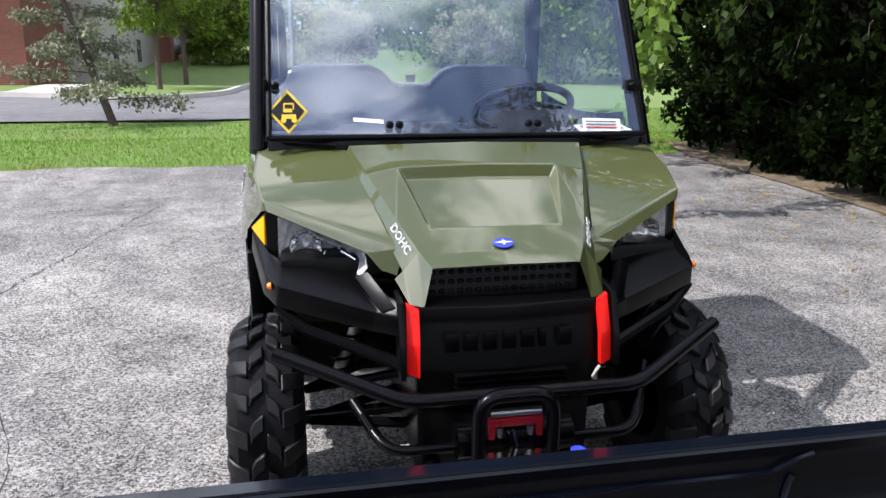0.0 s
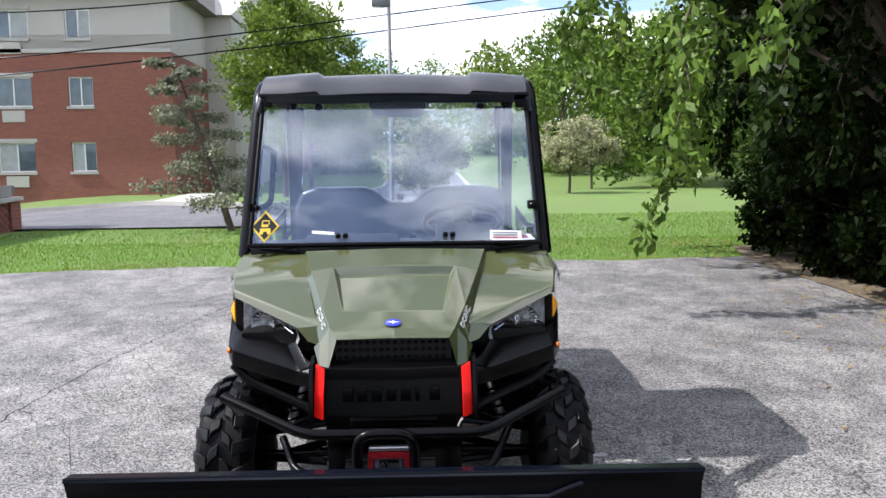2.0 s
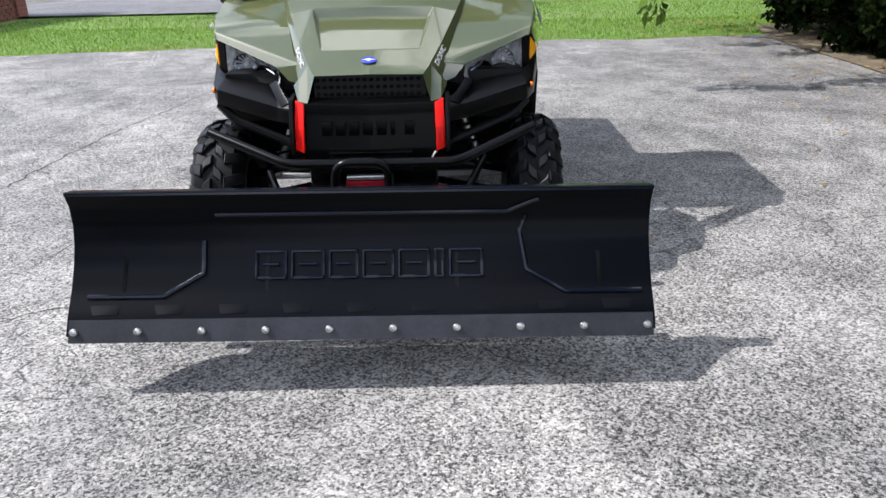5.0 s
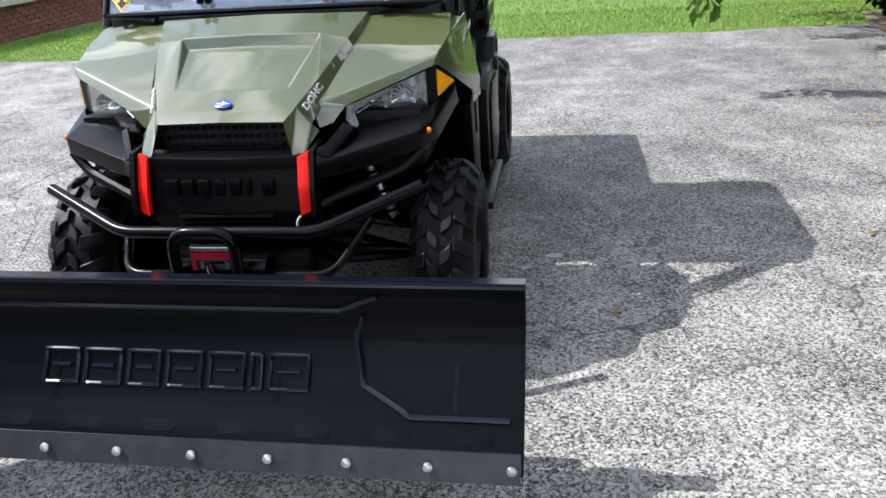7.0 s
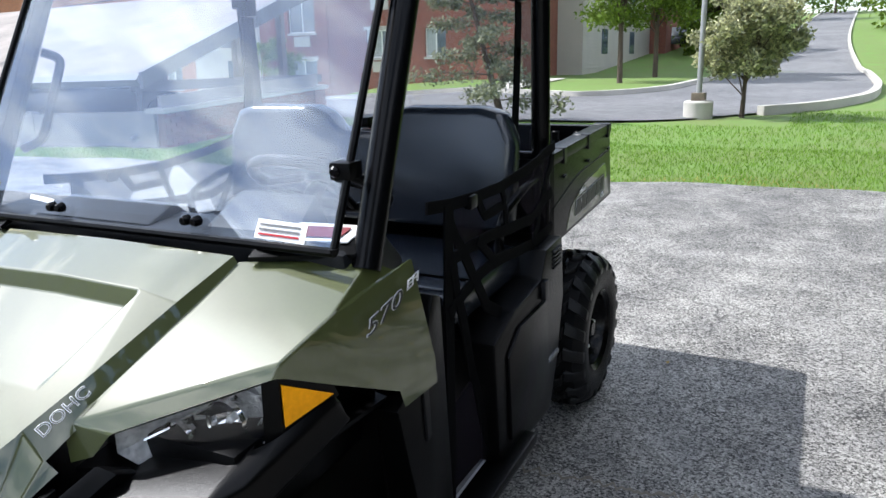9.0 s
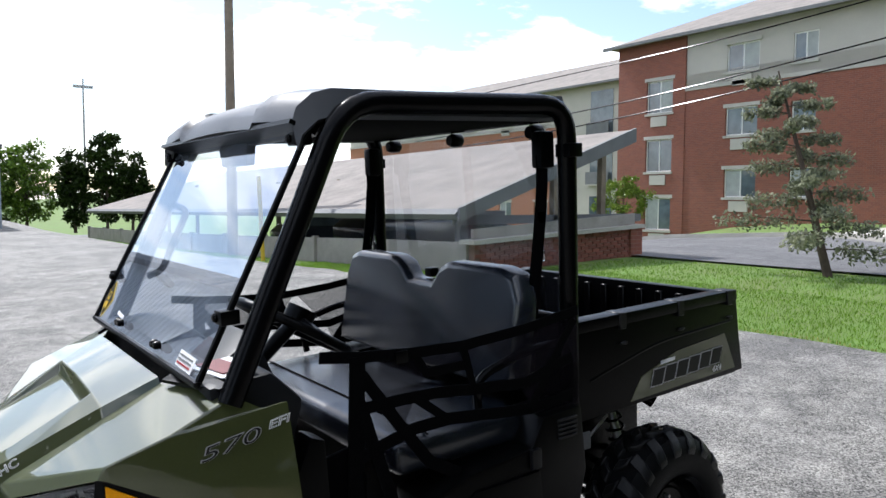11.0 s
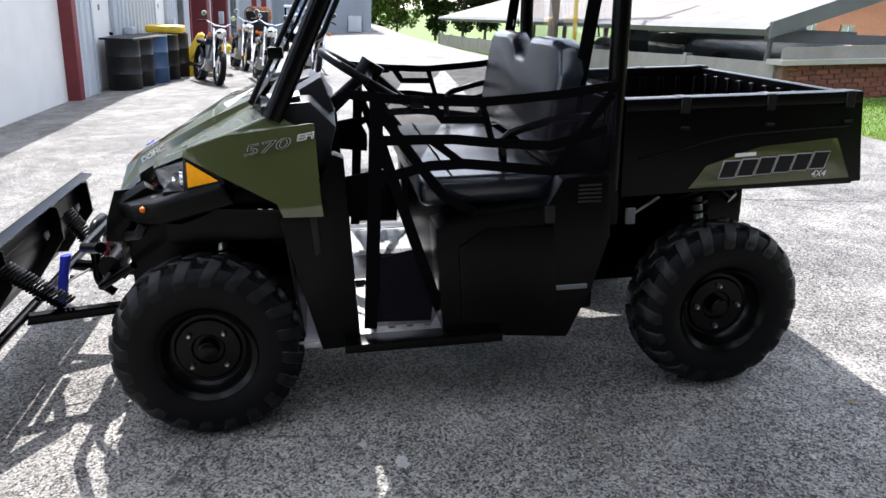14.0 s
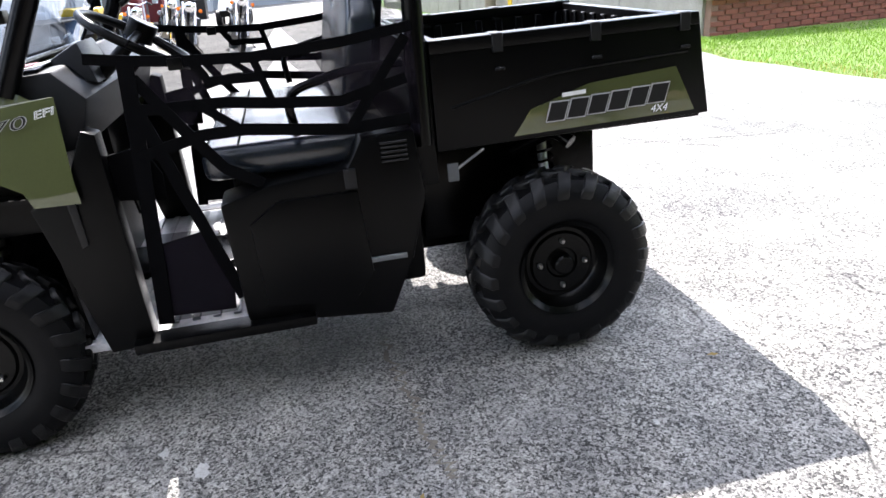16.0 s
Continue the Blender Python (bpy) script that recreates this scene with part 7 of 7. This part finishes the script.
part("yellow_guard", tube([(2.9, -0.35, 0.0), (2.65, -0.33, 1.9)], 0.05, 8), "yellow", up, "yellow guy-wire guard")


def wire(points, name="overhead_cable"):
    return solid(name, tube(curve_pts3(points), 0.017, 5), "steel", "black overhead cable strung between poles", "cable", "overhead cables")


def curve_pts3(points, n=10):
    """Smooth line through points in space."""
    p = [Vector(q) for q in points]
    p = [p[0] * 2 - p[1]] + p + [p[-1] * 2 - p[-2]]
    out = []
    for i in range(1, len(p) - 2):
        for k in range(n):
            u = k / n
            out.append(0.5 * (2 * p[i] + (p[i + 1] - p[i - 1]) * u + (2 * p[i - 1] - 5 * p[i] + 4 * p[i + 1] - p[i + 2]) * u * u + (3 * p[i] - p[i - 1] - 3 * p[i + 1] + p[i + 2]) * u ** 3))
    return out + [p[-2]]


wire([(-24.0, 15.93, 3.39), (-8.75, 12.46, 3.55), (3.97, 15.34, 5.55), (11.6, 17.08, 6.74)])
wire([(-24.0, 15.93, 3.9), (-8.84, 12.71, 3.94), (2.63, 15.51, 5.8), (9.51, 17.19, 6.92)])
wire([(-24.0, 15.14, 5.1), (-9.3, 13.63, 5.08), (-4.6, 15.11, 5.76), (-1.78, 16.0, 6.17)])
tall = thing("light_mast", "thin distant light mast", "mast", pose(-60, 9.5, -0.5))
part("mast", tube([(0, 0, 0), (0, 0, 11)], 0.10, 8, 0, None, 0.06), "galv", tall)
part("mast_head", box(-0.1, 0.1, -0.7, 0.7, 10.3, 10.5), "galv", tall)


def far_car(x, y, turn, mat, label):
    t = thing("parked_car", label, "car", pose(x, y, ground(x, y), 0, 0, turn), "cars in the far lot")
    part("body", prism([(-2.1, 0.35), (2.1, 0.35), (2.15, 0.75), (1.2, 0.90), (-1.9, 0.95), (-2.15, 0.75)], "y", -0.85, 0.85, 0.08), mat, t)
    part("cabin", hull_mesh([(-1.7, -0.78, 0.92), (1.0, -0.78, 0.92), (1.0, 0.78, 0.92), (-1.7, 0.78, 0.92), (-1.2, -0.62, 1.42), (0.25, -0.62, 1.42), (0.25, 0.62, 1.42), (-1.2, 0.62, 1.42)], [(4, 5, 6, 7), (0, 1, 5, 4), (1, 2, 6, 5), (2, 3, 7, 6), (3, 0, 4, 7)], 0.05), "windowglass", t)
    for cx in (-1.35, 1.35):
        for s in (1, -1):
            part("wheel", lathe([(-0.1, 0.2), (-0.1, 0.32), (0.1, 0.32), (0.1, 0.2)], (cx, s * 0.78, 0.32), "y", 18), "rubber", t)


far_car(-7.2, 50, 10, "carpaint", "dark blue car parked in the far lot")
far_car(-9.0, 53, 10, "silver", "silver car parked in the far lot")
far_car(-6.0, 58, 100, "whitepaint", "white car parked in the far lot")
far_car(-12.5, 8.8, 92, "carpaint", "dark car parked under the carport")
far_car(-16.5, 8.9, 88, "carpaint", "dark car parked under the carport roof")


# ---- grass, litter, cracks ----
def blades(n, seed, x0, x1, y0, y1, size, keep):
    rng = np.random.default_rng(seed)
    p = np.stack([rng.uniform(x0, x1, n), rng.uniform(y0, y1, n), np.zeros(n)], 1)
    p = p[[bool(keep(x, y)) for x, y, _ in p]]
    p[:, 2] = [ground(x, y) - 0.03 for x, y, _ in p]
    n = len(p)
    q = rng.uniform(0, 6.283, n)
    side = np.stack([np.cos(q), np.sin(q), np.zeros(n)], 1)
    h = (size * rng.uniform(0.5, 1.3, n))[:, None]
    tip = np.stack([rng.normal(0, 0.45, n), rng.normal(0, 0.45, n), np.ones(n)], 1)
    w = h * 0.10
    verts = np.stack([p - side * w, p + side * w, p + tip * h * 0.6 + side * w * 0.8, p + tip * h], 1).reshape(-1, 3)
    me = bpy.data.meshes.new("grass")
    me.vertices.add(n * 4)
    me.vertices.foreach_set("co", verts.ravel())
    me.loops.add(n * 4)
    me.polygons.add(n)
    me.loops.foreach_set("vertex_index", np.arange(n * 4, dtype=np.int32))
    me.polygons.foreach_set("loop_start", np.arange(0, n * 4, 4, dtype=np.int32))
    me.update(calc_edges=True)
    return me


def on_lawn(x, y):
    return y > lot_edge(x) - 0.05 and (y < 10.0 or x > 1.0) and not (x < -6.9 and y > 5.8)


for seed, n, x0, x1, y0, y1, sz in ((1, 90000, -12, 6, 4.4, 7.6, 0.034), (2, 60000, -9, 9, 7.4, 13, 0.038), (3, 25000, -30, -6, 3.9, 6.0, 0.04)):
    me = blades(n, seed, x0, x1, y0, y1, sz, on_lawn)
    me.materials.append(M["grassblade"])
    tagged(new("grass", me), "short green mown grass blades", "grass", kind="stuff")
for seed, n, x0, x1 in ((4, 26000, -8, 6), (5, 12000, -20, -8)):
    me = blades(n, seed, x0, x1, 3.5, 6.6, 0.030, lambda x, y: -0.10 < y - lot_edge(x) < 0.30 + 0.25 * math.sin(x * 2.1) * math.sin(x * 0.7 + 1))
    me.materials.append(M["dryblade"])
    tagged(new("dry_grass", me), "dry yellowish grass fringe along the asphalt edge", "grass", kind="stuff")
M["dryleaf"] = leafy("fallen_leaf", (0.30, 0.22, 0.08), 0.5, 0.7)


def litter(n, seed, x0, x1, y0, y1, size, bias):
    rng = np.random.default_rng(seed)
    pts = []
    while len(pts) < n:
        x, y = rng.uniform(x0, x1), rng.uniform(y0, y1)
        if rng.random() < bias(x, y):
            pts.append((x, y, ground(x, y) + 0.012))
    me = leaf_mesh(pts, 0.004, n, size, seed, 0.0, 0.3)
    v = np.zeros(n * 12)
    me.vertices.foreach_get("co", v)
    v = v.reshape(-1, 4, 3)
    base = v[:, :1, 2:3]
    v[:, :, 2:3] = base + (v[:, :, 2:3] - base) * 0.2 + 0.006
    me.vertices.foreach_set("co", v.ravel())
    me.materials.append(M["dryleaf"])
    return me


tagged(new("fallen_leaves", litter(1500, 5, 2.9, 6.2, 1.0, 7.0, 0.05, lambda x, y: max(0.05, 1 - abs(x - 4.4) / 1.6))), "dry brown fallen leaves along the lot's edge", "fallen leaves", kind="stuff")
tagged(new("fallen_leaves", litter(120, 6, -4, 5, -3, 6, 0.045, lambda x, y: 0.15 + 0.6 * (x > 2.2))), "few dry leaves scattered over the asphalt", "fallen leaves", kind="stuff")
solid("leaf_litter", band(curve_pts([(4.55, 0.0), (4.3, 2.0), (4.25, 3.4), (4.15, 5.0), (4.4, 6.2)]), curve_pts([(9, 0), (9, 2), (9, 3.4), (9, 5), (9, 6.2)]), 0.016), "mulch", "dark soil with leaf litter under the shrubs", "leaf litter", kind="structure")


def crack(points, w, mat, name, label, seed, lift=0.006):
    """A thin ragged line in the asphalt."""
    rng = random.Random(seed)
    line = curve_pts(points, 14)
    b = bmesh.new()
    rows = []
    for i, p in enumerate(line):
        d = (line[min(i + 1, len(line) - 1)] - line[max(i - 1, 0)]).normalized()
        s_ = Vector((-d.y, d.x, 0))
        p = p + s_ * rng.uniform(-1, 1) * (w * 1.5 + 0.006)
        ww = w * rng.uniform(0.25, 1.0)
        a, c = p + s_ * ww, p - s_ * ww
        rows.append((b.verts.new((a.x, a.y, ground(a.x, a.y) + lift)), b.verts.new((c.x, c.y, ground(c.x, c.y) + lift))))
    for r, t in zip(rows, rows[1:]):
        b.faces.new((r[0], r[1], t[1], t[0]))
    return solid(name, b, mat, label, "crack", "cracks in the asphalt", "structure", smooth=False)


M["seam"] = material("earth_seam", (0.15, 0.13, 0.105), 0.95, scale=6, vary=0.4, fine=110, bump=0.03)
C = "thin dark crack running across the asphalt"
crack([(-1.58, 3.39), (-1.84, 2.48), (-2.0, 1.79), (-2.13, 1.31), (-2.24, 0.44), (-2.3, -0.14)], 0.009, "crack", "crack", C, 1)
crack([(-1.9, 0.3), (-1.5, -0.6), (-1.7, -1.4), (-1.4, -2.2)], 0.003, "crack", "crack", C, 3)
crack([(-4.5, 2.5), (-3.2, 2.1), (-2.2, 2.3), (-1.4, 2.9)], 0.006, "crack", "crack", C, 4)
crack([(-3.8, 0.2), (-3.0, 0.6), (-2.4, 0.3)], 0.005, "crack", "crack", C, 5)
crack([(-2.9, -0.4), (-2.4, -1.2), (-1.8, -1.5), (-1.2, -1.3)], 0.004, "crack", "crack", C, 6)
crack([(-3.5, -2.6), (-2.5, -2.2), (-1.6, -2.5)], 0.005, "crack", "crack", C, 7)
crack([(2.3, 2.4), (3.0, 3.3), (2.8, 4.4), (3.3, 5.2)], 0.003, "crack", "crack", C, 8)
crack([(-9.0, -1.5), (-7.5, -1.2), (-6.0, -1.9), (-4.2, -1.4), (-3.0, -1.8)], 0.006, "crack", "crack", C, 10)
crack([(-8.5, -2.6), (-7.0, -2.2), (-5.5, -2.7)], 0.005, "crack", "crack", C, 11)
crack([(0.37, 0.32), (0.64, 0.33), (0.89, 0.35), (1.08, 0.37), (1.24, 0.39)], 0.012, "seam", "crack", "pale earth-filled seam in the asphalt", 12)
# pale colour shared by painted sunlight spots and a pebble mark
M["pale"] = material("pale_light_and_pebble", (0.42, 0.41, 0.39), 0.9, scale=14, vary=0.4, fine=120, bump=0.02)


# ragged flat patch, for painted spots of sunlight as well as marks
def blot(x, y, r, mat, label, seed):
    rng = random.Random(seed)
    b = bmesh.new()
    ring = [b.verts.new((x + r * rng.uniform(0.55, 1.0) * math.cos(k * 0.393), y + r * 0.6 * rng.uniform(0.55, 1.0) * math.sin(k * 0.393), 0)) for k in range(16)]
    for v in ring:
        v.co.z = ground(v.co.x, v.co.y) + 0.0065
    b.faces.new(ring)
    return solid("stain", b, mat, label, "stain", "stains on the asphalt", "structure", smooth=False)


# first two: sun through gaps in the vehicle's shadow, painted pale
blot(0.975, -0.30, 0.05, "pale", "pale patch painted for sunlight on the asphalt", 1)
blot(0.85, -0.42, 0.03, "pale", "pale patch painted for sunlight on the asphalt", 2)
blot(1.18, 1.01, 0.018, "pale", "pale pebble mark on the asphalt", 3)

# brick courses of the low wall
bm_ = box(-0.105, 0.105, -0.012, 0.012, -0.031, 0.031, 0.004, 1)
brick_me = finish(bm_, "brick", "brick", False)
wall_dir = Vector((-7.45 + 7.05, 10.3 - 6.0, 0))
wl_len = wall_dir.length
wall_dir.normalize()
yaw = math.degrees(math.atan2(wall_dir.y, wall_dir.x))
for r in range(15):
    for k in range(20):
        u = 0.11 + k * 0.222 + (0.111 if r % 2 else 0)
        z = 0.745 - r * 0.073 + 0.28 * u / wl_len
        if u > wl_len - 0.1:
            continue
        p = Vector((-7.05, 6.0, 0)) + wall_dir * u
        if z < ground(p.x, p.y) - 0.08:
            continue
        bk = new("brick", brick_me)
        bk.parent = lowwall
        bk.matrix_basis = pose(p.x + 0.010, p.y, z, 0, 0, yaw)
